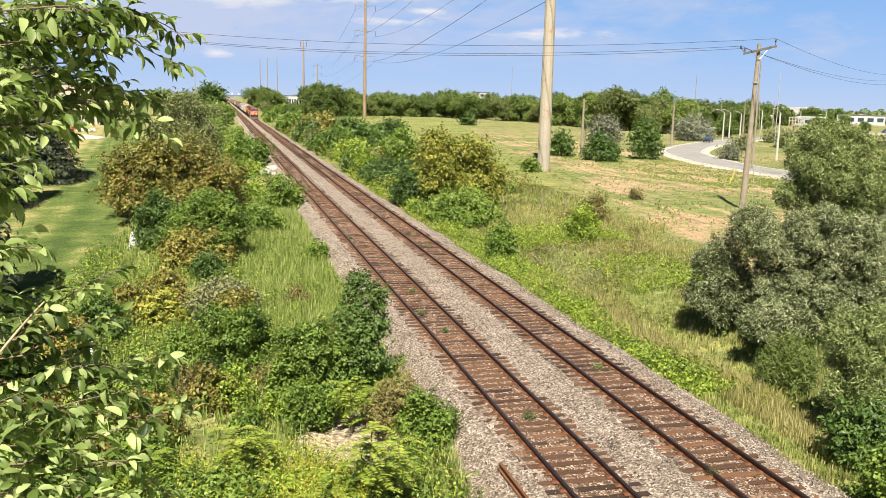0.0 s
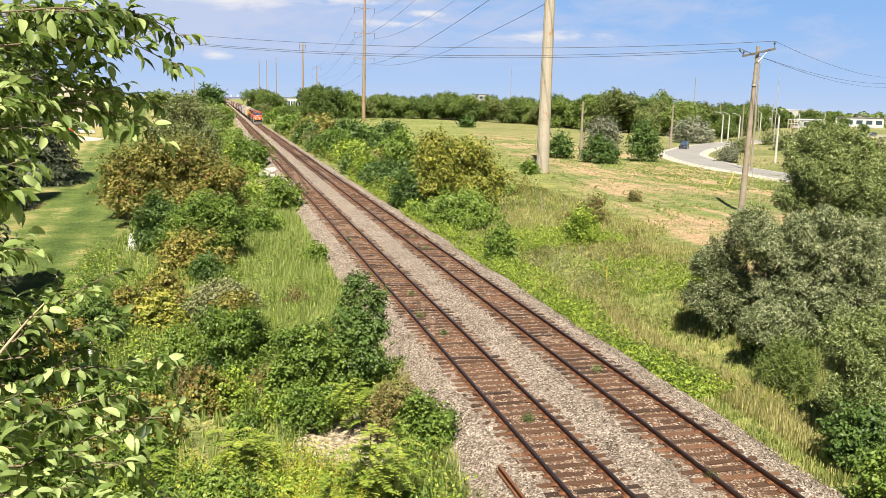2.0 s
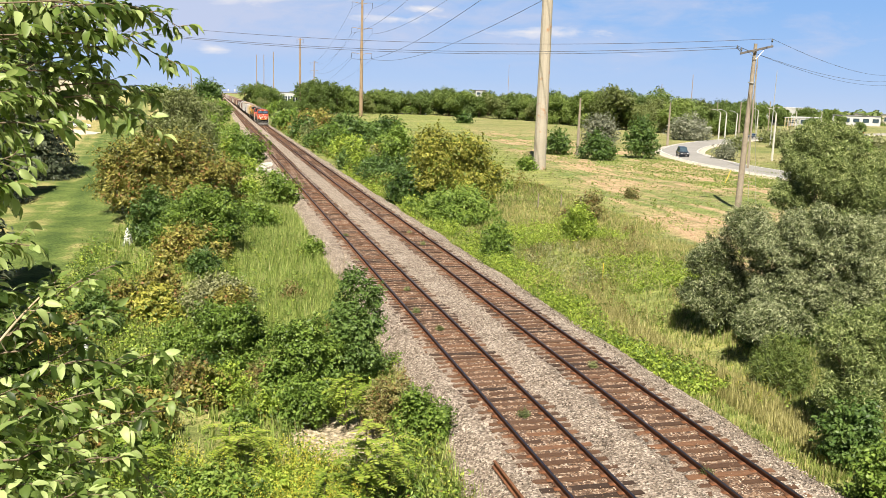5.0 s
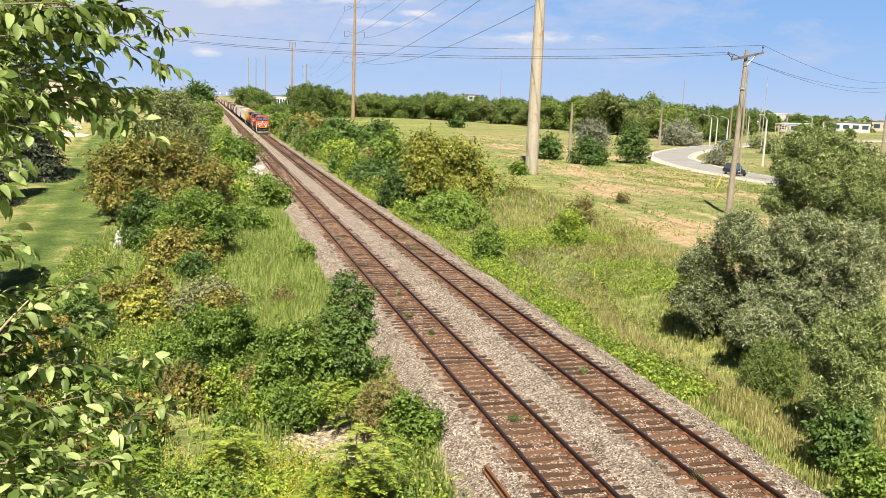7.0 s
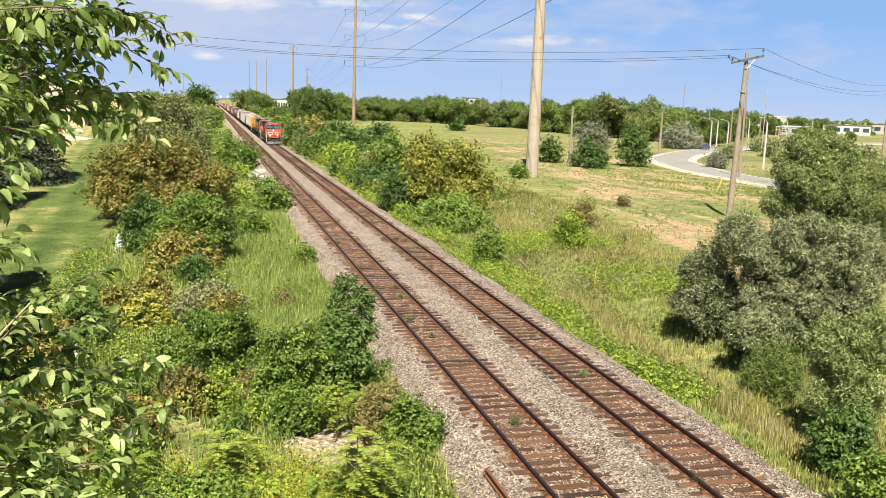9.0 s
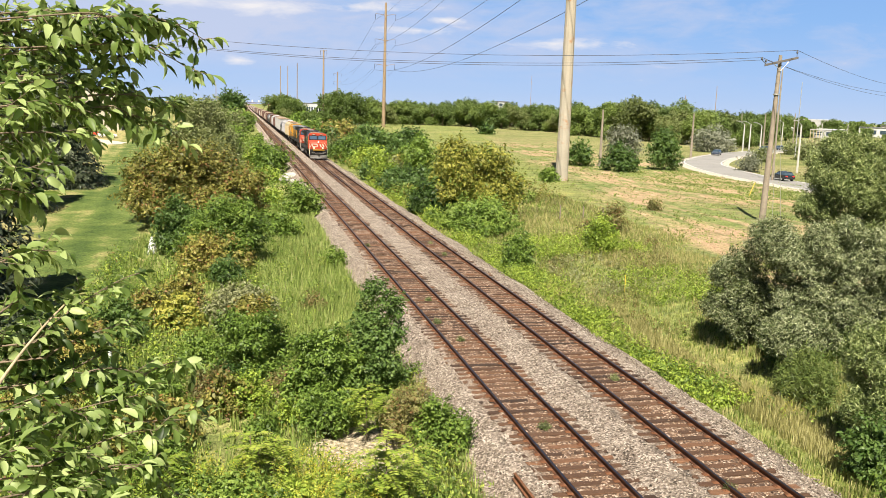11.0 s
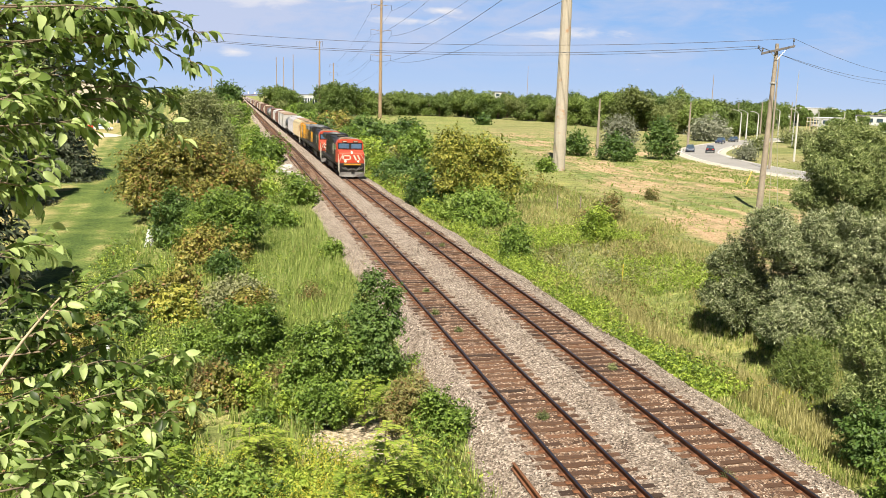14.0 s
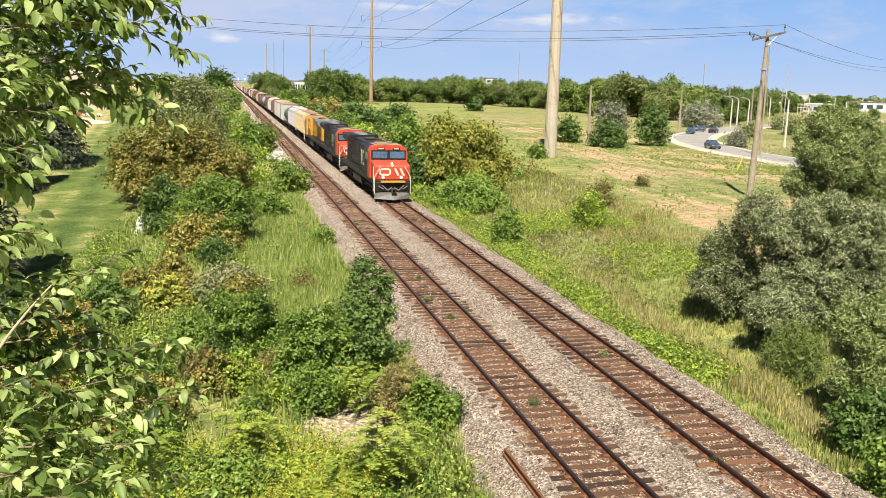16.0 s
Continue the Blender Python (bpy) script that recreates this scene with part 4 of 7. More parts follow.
# ---- the tree whose boughs hang close before the camera ----
UPPER = [
    ((-1.05, 4.37, 9.78), (-0.51, 4.67, 9.77)),
    ((-1.08, 4.56, 9.89), (-0.62, 4.85, 9.92)),
    ((-0.87, 4.50, 10.00), (-0.40, 4.77, 9.94)),
    ((-0.65, 4.45, 9.85), (-0.19, 4.69, 9.77)),
    ((-0.53, 4.55, 10.00), (-0.19, 4.79, 9.91)),
    ((-1.03, 4.28, 9.65), (-0.67, 4.55, 9.66)),
    ((-1.01, 4.18, 9.55), (-0.71, 4.44, 9.52)),
    ((-0.75, 4.54, 9.60), (-0.31, 4.79, 9.57)),
    ((-0.62, 4.56, 9.56), (-0.34, 4.78, 9.38)),
    ((-1.02, 4.17, 9.43), (-0.68, 4.44, 9.43)),
    ((-0.98, 3.97, 9.33), (-0.83, 4.20, 9.22)),
    ((-0.98, 3.96, 9.20), (-0.90, 4.18, 9.12)),
    ((-0.97, 3.82, 8.91), (-0.79, 4.07, 8.91)),
    ((-1.14, 4.76, 9.71), (-0.84, 5.02, 9.82)),
    ((-1.10, 4.66, 9.95), (-0.77, 4.93, 9.97)),
    ((-1.14, 4.66, 9.47), (-0.88, 4.92, 9.59)),
    ((-1.17, 4.75, 9.37), (-0.80, 5.04, 9.55)),
    ((-0.82, 4.63, 9.71), (-0.58, 4.87, 9.63)),
    ((-0.72, 4.33, 9.98), (-0.54, 4.56, 9.81)),
]
LOWER = [
    ((-1.02, 3.77, 8.36), (-0.73, 4.14, 8.72)),
    ((-0.89, 3.96, 8.52), (-0.52, 4.28, 8.74)),
    ((-0.85, 3.95, 8.45), (-0.52, 4.24, 8.53)),
    ((-0.83, 4.02, 8.32), (-0.57, 4.29, 8.38)),
    ((-0.76, 4.03, 8.31), (-0.48, 4.27, 8.27)),
    ((-0.53, 4.25, 8.22), (-0.21, 4.50, 8.25)),
    ((-0.95, 3.57, 8.34), (-0.65, 3.81, 8.23)),
    ((-0.85, 3.86, 8.17), (-0.48, 4.14, 8.20)),
    ((-0.60, 4.08, 8.06), (-0.14, 4.30, 7.99)),
    ((-0.92, 3.41, 8.21), (-0.64, 3.66, 8.12)),
    ((-0.83, 3.70, 8.05), (-0.39, 3.99, 8.05)),
    ((-0.89, 3.27, 8.11), (-0.60, 3.51, 8.01)),
    ((-0.68, 3.59, 7.98), (-0.43, 3.85, 7.98)),
    ((-0.48, 3.93, 7.92), (-0.28, 4.06, 7.67)),
    ((-0.86, 3.13, 8.05), (-0.64, 3.37, 7.97)),
    ((-0.70, 3.44, 7.91), (-0.44, 3.68, 7.86)),
    ((-1.07, 4.13, 8.52), (-0.87, 4.37, 8.44)),
    ((-1.05, 4.00, 8.42), (-0.90, 4.24, 8.39)),
    ((-1.10, 4.25, 8.59), (-0.92, 4.49, 8.58)),
    ((-0.70, 4.08, 8.12), (-0.42, 4.31, 8.05)),
    ((-0.97, 3.62, 8.21), (-0.78, 3.85, 8.11)),
    ((-1.07, 4.07, 8.32), (-0.78, 4.31, 8.20)),
]


def leaf_blades(rng, base, along, nrm, size, slim=0.4):
    """Leaf outlines with a pointed tip, folded along the midrib and curling down; three points at every station of the blade."""
    n = len(base)
    side = unit(np.cross(nrm, along))
    nrm = np.cross(along, side)
    s = size[:, None]
    fold, bend, twist = rng.uniform(0.15, 0.7, (n, 1)), rng.uniform(0.2, 1.1, (n, 1)), rng.normal(size=(n, 1)) * 0.12
    rows = []
    for u, w in ((0.0, 0.03), (0.16, 0.36), (0.38, 0.5), (0.62, 0.42), (0.83, 0.2), (1.0, 0.0)):
        mid = base + along * s * (u - 0.22 * bend * u * u) - nrm * s * bend * u * u * 0.6
        for sg in (-1, 0, 1):
            rows.append(mid + side * s * slim * w * sg + nrm * s * slim * w * (abs(sg) * fold + sg * twist))
    v = np.stack(rows, 1)
    tri = []
    for k in range(5):
        a, b = 3 * k, 3 * k + 3
        for j in (0, 1):
            tri += [[a + j, a + j + 1, b + j + 1], [a + j, b + j + 1, b + j]]
    return v.reshape(-1, 3), (np.array(tri)[None] + (np.arange(n) * 18)[:, None, None]).reshape(-1, 3)


BOUGHS = []     # bough, its place on the tree, how far it sways


def near_tree():
    rng = np.random.default_rng(41)
    tree = tagged(new("tree"), "broad-leaved tree with long drooping leaves beside the bridge", "tree")
    tree.location = (-2.6, 4.2, -0.6)
    off = Vector(tree.location)
    wood = bmesh.new()
    tube(wood, (0, 0, -0.2), (0.1, 0, 5.0), 0.22, 0.17, 12)
    tube(wood, (0.1, 0, 5.0), (0.25, 0.1, 11.5), 0.17, 0.08, 12)
    part("trunk", wood, BARK, tree, smooth=True)
    for group, step, sway in ((UPPER, 0.03, 1.6), (LOWER, 0.032, 0.8)):
        for number, (a, b) in enumerate(group):
            a, b = Vector(a), Vector(b)
            bases, alongs, nrms, sizes = [], [], [], []
            bm = bmesh.new()
            way = (b - a).normalized()
            span = (b - a).length
            wob = Vector(rng.normal(size=3)) * 0.02
            sag = rng.uniform(0.01, 0.05)
            m = max(6, int(span / 0.05))
            pts = [Vector((-2.4, 4.2, a.z - 0.35)), a.lerp(Vector((-2.4, 4.2, a.z - 0.2)), 0.4)]
            pts += [a.lerp(b, k / m) + wob * math.sin(k / m * 5) + Vector((0, 0, 4 * sag * k / m * (1 - k / m))) for k in range(m + 1)]
            bare = group is LOWER and number == 0
            thick = 0.008 if bare else 0.0045
            for k in range(len(pts) - 1):
                u = k / len(pts)
                tube(bm, pts[k] - a, pts[k + 1] - a, thick * (1.1 - 0.8 * u), thick * (1.1 - 0.8 * (u + 1 / len(pts))), 6, False)
            back = (pts[1] - a).normalized()
            stops = np.arange(-0.25, span, step)
            for d0 in stops:
                u = d0 / span
                if bare and u < 0.5:
                    continue
                p0 = a - back * d0 if d0 < 0 else a.lerp(b, u) + wob * math.sin(u * 5) + Vector((0, 0, 4 * sag * u * (1 - u)))
                d = np.array(way) * rng.uniform(0.3, 1.0) + rng.normal(size=3) * 0.6 + [0, 0, 0.1]
                d = d / np.linalg.norm(d)
                ln = rng.uniform(0.05, 0.17) * (1.2 - 0.6 * max(u, 0.0))
                end = Vector(np.array(p0) + d * ln - np.array([0, 0, ln * 0.2]))
                tube(bm, p0 - a, end - a, 0.0022, 0.001, 4, False)
                nl = int(3 + ln * 22)
                for j in range(nl):
                    f = (j + 0.8) / nl
                    sd = np.cross(d, [0, 0, 1]) * (1 if j % 2 else -1)
                    al = d * rng.uniform(0.5, 0.9) + sd * rng.uniform(0.4, 0.9) + [0, 0, rng.uniform(-0.75, 0.15)] + rng.normal(size=3) * 0.2
                    bases.append(np.array(p0.lerp(end, f) - a))
                    alongs.append(al / np.linalg.norm(al))
                    nrms.append(np.array([0, -0.15, 1.0]) + rng.normal(size=3) * 0.45)
                    sizes.append(rng.uniform(0.05, 0.11))
            c = part("bough", bm, BARK_PALE if bare else BARK, tree, smooth=True)
            c.location = a - off
            v, fc = leaf_blades(rng, np.array(bases), np.array(alongs), unit(np.array(nrms)), np.array(sizes))
            leaves = new("foliage", raw_mesh("foliage", v, fc, [LEAF["near"]]))
            leaves.data.polygons.foreach_set("use_smooth", [True] * len(leaves.data.polygons))
            leaves.parent = c
            BOUGHS.append((c, tuple(c.location), sway))
    return tree


near_tree()


def spruce(x, y, h, w, seed):
    rng = np.random.default_rng(seed)
    t = tagged(new("spruce"), "dark blue-green spruce on the lawn", "tree", "spruces on the lawn")
    t.matrix_world = pose(x, y, -0.75)
    bm = bmesh.new()
    tube(bm, (0, 0, -0.1), (0, 0, h), 0.2, 0.02, 8)
    pos, out = [], []
    z = 0.25
    while z < h:
        r = w * 0.5 * (1 - z / h) ** 0.6 + 0.12
        for k in range(int(6 + 5 * r)):
            a = rng.uniform(0, 6.283)
            rr = r * rng.uniform(0.75, 1.12)
            d = np.array([math.cos(a), math.sin(a), 0])
            tip = np.array([0, 0, z]) + d * rr + [0, 0, -0.14 * rr]
            if k % 2 == 0:
                tube(bm, (0, 0, z), tip, 0.02, 0.006, 4, False)
            m = int(4 + 5 * rr)
            u = rng.uniform(0.2, 1.0, m) ** 0.7
            p = np.array([0, 0, z]) + d * (rr * u)[:, None] + np.stack([0 * u, 0 * u, -0.14 * rr * u], 1)
            p = p + np.cross(d, [0, 0, 1]) * (rng.normal(size=m) * 0.16 * rr)[:, None] + rng.normal(size=(m, 3)) * 0.05
            pos.append(p)
            out.append(np.repeat(d[None] + [0, 0, 0.25], m, 0))
        z += 0.36
    v, fc = leaf_quads(rng, np.concatenate(pos), unit(np.concatenate(out)), 0.55, 0.3, 0.35, 0.5)
    part("trunk", bm, BARK, t)
    c = new("crown", raw_mesh("crown", v, fc, [LEAF["spruce"]]))
    c.parent = t
    return t


# the last three stand outside the view, added to cast shade on the lawn
for k, (sx, sy, sh, sw) in enumerate(((-21.0, 104, 19, 11.5), (-26.5, 94, 18, 11), (-28, 81, 17, 10), (-36, 108, 19, 13), (-20.5, 82, 18, 8.0), (-13.4, 41.8, 16, 8.5), (-20, 47, 14, 8.5), (-16.5, 30, 12, 7))):
    spruce(sx, sy, sh, sw, 60 + k)

# ---- grass and weeds ----


def tufts(rng, x, y, height, blades, width, lean=0.5):
    n = len(x)
    z = ground_height(x, y) - 0.02
    base = np.repeat(np.stack([x, y, z], 1), blades, 0)
    m = n * blades
    base[:, :2] += rng.normal(size=(m, 2)) * 0.06
    h = np.repeat(height, blades) * rng.uniform(0.55, 1.15, m)
    a = rng.uniform(0, 6.283, m)
    d = np.stack([np.cos(a), np.sin(a), np.zeros(m)], 1)
    tip = base + d * (h * lean * rng.uniform(0.1, 1, m))[:, None]
    tip[:, 2] += h
    side = np.stack([-d[:, 1], d[:, 0], np.zeros(m)], 1) * (width * rng.uniform(0.6, 1.3, m))[:, None]
    v = np.stack([base - side, base + side, tip], 1)
    return v.reshape(-1, 3), np.arange(3 * m).reshape(m, 3)


def scatter(rng, n, x0, x1, y0, y1, power=1.6):
    """Places that thin out with distance, in drifts."""
    y = y0 + (y1 - y0) * rng.uniform(0, 1, n) ** power
    x = rng.uniform(x0, x1, n)
    drift = np.sin(x * 0.7 + 1.7 * np.sin(y * 0.21)) * np.sin(y * 0.33 + np.sin(x * 0.4)) + rng.uniform(-0.9, 0.9, n)
    return x, y, drift


def off_track(x):
    return (x < 6.5) | (x > 16.0)


def grass(name, label, mat, seed, n, region, height, blades=6, width=0.023, want=None):
    rng = np.random.default_rng(seed)
    x, y, dr = scatter(rng, n, *region)
    k = off_track(x) & ((0.977 * x - 0.212 * y < 20.5 + 1.2 * np.sin(y * 0.4) + rng.normal(size=n) * 0.7) | (height[1] < 0.25)) & (dr > -0.6 if want is None else dr > want) & (np.hypot(x - 3.6, (y - 24.3) * 0.7) > 1.5)
    x, y, dr = x[k], y[k], dr[k]
    h = rng.uniform(*height, len(x)) * (1 + 0.25 * dr)
    far = np.hypot(x, y)
    v, fc = tufts(rng, x, y, h, blades, np.repeat(np.maximum(width, 0.00052 * far), blades))
    return lay(name, v, fc, [LEAF[mat]], label, "grass", "stuff")


def weeds(name, label, mat, seed, n, region, height, leaf=0.11, leaves=14, want=-0.2, flower=None, keep=None):
    """Broad-leaved weeds: leaves all up an invisible-thin stem, spreading as they rise."""
    rng = np.random.default_rng(seed)
    x, y, dr = scatter(rng, n, *region)
    k = off_track(x) & (dr > want)
    k &= np.hypot(x - 3.6, (y - 24.3) * 0.7) > 1.5      # the bare patch
    if keep:
        k &= keep(x, y)
    x, y, dr = x[k], y[k], dr[k]
    m = len(x)
    z = ground_height(x, y)
    h = rng.uniform(*height, m) * (1 + 0.2 * dr)
    u = rng.uniform(0.1, 1, (m, leaves))
    a = rng.uniform(0, 6.283, (m, leaves))
    r = 0.05 + 0.2 * h[:, None] * np.sqrt(u) * rng.uniform(0.3, 1, (m, leaves))
    p = np.stack([x[:, None] + r * np.cos(a), y[:, None] + r * np.sin(a), z[:, None] + u * h[:, None]], -1).reshape(-1, 3)
    o = np.stack([np.cos(a), np.sin(a), 0.5 + 0 * a], -1).reshape(-1, 3)
    size = np.maximum(leaf, 0.0024 * np.hypot(p[:, 0], p[:, 1]))
    v, fc = leaf_quads(rng, p, unit(o), size, 0.42, 0.25)
    ob = lay(name, v, fc, [LEAF[mat]], label, "weeds", "stuff")
    if flower:
        q = np.repeat(np.stack([x, y, z + h], 1), 22, 0) + rng.normal(size=(m * 22, 3)) * [0.05, 0.05, 0.12]
        v, fc = leaf_quads(rng, q, np.tile([[0, 0, 1.0]], (len(q), 1)), 0.046, 0.6, 0.1, plain=True)
        lay("flower_heads", v, fc, [LEAF["flower"]], "yellow goldenrod flower heads", "flowers", "stuff")
    return ob


def clear_of_road(x, y):
    """True where a place lies well off the road's ribbon."""
    return np.array([np.hypot(ROAD_LINE[:, 0] - a, ROAD_LINE[:, 1] - b).min() > 8.5 for a, b in zip(np.atleast_1d(x), np.atleast_1d(y))])


grass("tall_grass", "tall green and straw grass on the railway verge", "lush", 11, 15000, (-7, 6.4, 14, 85), (0.35, 0.8))
grass("tall_grass", "dense tall green grass between bushes", "lush", 12, 11000, (1.0, 6.2, 36, 75), (0.5, 1.0), 7)
grass("meadow_grass", "rough green meadow grass beside the track", "reed", 13, 30000, (16.2, 38, 19, 100), (0.16, 0.42), 6, want=-1.2)
grass("seeding_grass", "brownish seeding grass in the meadow", "seed", 18, 8000, (17.5, 38, 24, 95), (0.3, 0.65), 5, want=0.3)
grass("dry_grass", "dry straw-coloured grass along the verge", "straw", 14, 4500, (16.4, 38, 20, 95), (0.3, 0.6), 5, want=0.3)
grass("dry_grass", "pale dry grass on the slope beside the ballast", "straw", 19, 5200, (17.3, 19.3, 20, 47), (0.3, 0.65), 7, want=-1.2)
grass("dry_grass", "pale dry grass in the meadow", "straw", 16, 6500, (24, 37, 52, 78), (0.2, 0.45), 6, want=-0.6)
grass("field_grass", "low green grass on the field", "lush", 15, 14000, (30, 100, 62, 240), (0.06, 0.2), 5, 0.03, want=0.1)
grass("field_grass", "low brownish dry growth on the field", "seed", 48, 9000, (32, 110, 66, 260), (0.08, 0.24), 5, 0.03, want=0.0)
grass("low_grass", "low green grass at the foot of the ballast", "reed", 47, 5000, (3.6, 6.4, 14, 23), (0.15, 0.4), 7, want=-1.2)
weeds("weeds", "broad-leaved green weeds on the railway verge", "green", 21, 5000, (-8, 6.0, 14, 60), (0.4, 1.2), 0.14)
weeds("weeds", "bright green weeds on the railway verge", "lime", 22, 4000, (-8, 6.2, 14, 55), (0.3, 1.0), 0.14, want=0.1)
weeds("weeds", "olive weeds turning brown on the verge", "olive", 23, 2200, (-8, 6.0, 16, 60), (0.3, 0.9), 0.12, want=0.3)
weeds("goldenrod", "yellow-flowering goldenrod clumps", "lime", 24, 1900, (-1.2, 3.2, 15.5, 22.5), (0.6, 1.15), want=-0.3, flower=True)
weeds("goldenrod", "yellow-flowering goldenrod beside the willow", "lime", 25, 140, (17.5, 20.5, 22, 29), (0.3, 0.7), want=0.0, flower=True)
weeds("ground_vine", "bright leafy vine creeping over the ballast edge", "lime", 26, 3600, (15.7, 18.0, 26, 40), (0.2, 0.55), 0.14, 14, 0.3)
weeds("ground_vine", "bright leafy weeds along the far ballast edge", "lime", 27, 2200, (16.0, 19.0, 44, 110), (0.3, 0.9), 0.13, 12, -0.1)
weeds("weeds", "bright green weeds in the meadow", "lime", 28, 2400, (20, 36, 36, 60), (0.3, 0.7), 0.13, 12, 0.6)
weeds("weeds", "scattered scrub weeds among meadow grass", "green", 29, 1800, (18, 45, 30, 110), (0.3, 0.9), 0.14, 12, 0.55)
grass("road_grass", "green grass on the verge of the road", "lush", 30, 6000, (60, 84, 95, 155), (0.1, 0.24), 6, 0.03, want=-0.2)
weeds("weeds", "bright green weeds in a low drift", "lime", 41, 800, (20.5, 29.0, 56, 64), (0.5, 1.0), 0.15, 16, -0.9)
weeds("weeds", "bright green weeds in a low drift", "lime", 42, 1000, (21.5, 28, 40.5, 49.5), (0.5, 0.85), 0.14, 14, -0.5)
weeds("ground_vine", "bright leafy vine along the ballast edge", "lime", 43, 1600, (16.0, 18.2, 38, 66), (0.3, 0.75), 0.14, 14, 0.25)
weeds("ground_vine", "green leafy vine along the ballast edge", "green", 46, 1800, (15.7, 18.2, 25, 66), (0.3, 0.8), 0.14, 14, 0.5)
rng_track = np.random.default_rng(52)
for k in range(9):
    tx, ty = TRACKS[k % 2] + rng_track.uniform(-0.9, 0.9), rng_track.uniform(15, 60)
    bush("weed_tuft", "grey", tx, ty, rng_track.uniform(0.18, 0.32), rng_track.uniform(0.08, 0.16), 700 + k, "small green weed growing between the rails", "weed", z=0.0, leaf=0.07)
weeds("dry_brush", "pale dry weeds in the meadow", "pale", 44, 800, (19.3, 24.5, 44, 57), (0.25, 0.6), 0.07, 14, -0.3)
weeds("dry_brush", "grey-brown dry brush in the meadow", "brush", 36, 2000, (19, 29, 36, 56), (0.3, 0.8), 0.09, 14, 0.1)
weeds("scrub", "mixed scrub along the railway", "green", 31, 2200, (16.5, 32, 90, 230), (0.8, 2.2), 0.3, 16, -0.1)
weeds("scrub", "yellowish scrub along the railway", "olive", 32, 1500, (16.5, 36, 90, 260), (0.8, 2.0), 0.3, 16, 0.1)
weeds("scrub", "mixed scrub on the lawn side of the railway", "green", 33, 1600, (-6, 6.0, 80, 260), (0.6, 1.8), 0.3, 16, -0.1)



def dead_twigs(x, y, h, seed):
    rng = random.Random(seed)
    t = tagged(new("dead_sapling"), "pale leafless sapling leaning at the track's edge", "sapling")
    t.matrix_world = pose(x, y, float(ground_height(np.array(x), np.array(y))), 8, 6, 0)
    part("stem", tube(bmesh.new(), (0, 0, -0.1), (0.1, 0, h), 0.02, 0.006, 6), BARK_PALE, t)
    for k in range(7):
        a, z = rng.uniform(0, 6.28), h * rng.uniform(0.4, 0.9)
        part("twig", tube(bmesh.new(), (0.1 * z / h, 0, z), (0.1 * z / h + 0.35 * math.cos(a), 0.35 * math.sin(a), z + 0.3), 0.009, 0.003, 5), BARK_PALE, t)


for k, (x, y, h) in enumerate(((6.2, 44.5, 2.4), (6.0, 47, 1.6), (-1.5, 128, 4.5), (-3.5, 124, 4.0), (0.5, 126, 3.5))):
    dead_twigs(x, y, h, k)

# shrubs and trees on the land beyond the road
rng = np.random.default_rng(91)
for k in range(26):
    bx, by = rng.uniform(108, 185), rng.uniform(165, 262)
    sp = ("grey", "pale", "green", "grey")[k % 4]
    if bx / by > 0.62 and clear_of_road(bx, by)[0]:
        nm, lb, cat = BUSH_LABEL[sp]
        bh = rng.uniform(1.4, 3.2)
        bush(nm, sp, bx, by, bh * rng.uniform(1.1, 1.8), bh, 800 + k, lb, cat, z=-0.72)
for bx, by, bs in ((188, 290, 0.62), (197, 300, 0.7), (208, 312, 0.6), (222, 335, 0.55)):
    copy_thing(TREES[1], pose(bx, by, -0.7, 0, 0, bx * 7) @ Matrix.Diagonal((bs, bs, bs, 1)))
# ---- poles and wires ----


def steel_pole(x, y, h, r0, r1, label, arms=(), reach=5.0, mat=None):
    mat = mat or BROWN_POLE
    p = tagged(new("transmission_pole"), label, "power pole", "steel transmission poles")
    p.location = (x, y, -0.7)
    bm = bmesh.new()
    tube(bm, (0, 0, 0), (0, 0, h), r0, r1, 12, True)
    part("shaft", bm, mat, p)
    for z in arms:
        for s in (-1, 1):
            bm = bmesh.new()
            tube(bm, (s * r1 * 0.8, 0, z), (s * reach * 0.6, 0, z + 0.5), 0.16, 0.12, 6)
            tube(bm, (s * reach * 0.6, 0, z + 0.5), (s * reach, 0, z + 0.6), 0.12, 0.08, 6)
            arm = part("arm", bm, mat, p)
            bm = bmesh.new()
            for i in range(10):
                tube(bm, (s * reach, 0, z + 0.55 - i * 0.26), (s * reach, 0, z + 0.55 - i * 0.26 - 0.22), 0.13, 0.07, 6)
            part("insulator", bm, WIRE, arm, "dark suspension insulator")
    return p


ARMS = (30, 42, 54)
P1, P3 = (46.7, 120.0), (69.3, 424.6)
steel_pole(*P1, 60, 0.96, 0.5, "tall tapered steel transmission pole streaked with rust", ARMS, 5.0, STEEL_POLE)
steel_pole(*P3, 60, 0.95, 0.5, "distant tall steel transmission pole with arms", ARMS)
P4 = (97.06, 894.0)
steel_pole(*P4, 43.4, 0.8, 0.45, "far steel transmission pole", (24, 33, 41), 4.0)
steel_pole(42.8, 462, 38.5, 0.62, 0.36, "rusty brown steel pole beside the railway", (37.6,), 1.6)
for fx, fy, fh in ((35.2, 798, 43), (41.7, 798, 43.2), (43.9, 698, 41.5), (-24, 900, 31), (433.9, 788, 30.5), (459.2, 773, 40.4), (487, 1417, 69)):
    steel_pole(fx, fy, fh, 0.42, 0.25, "thin far power pole on the horizon", ())


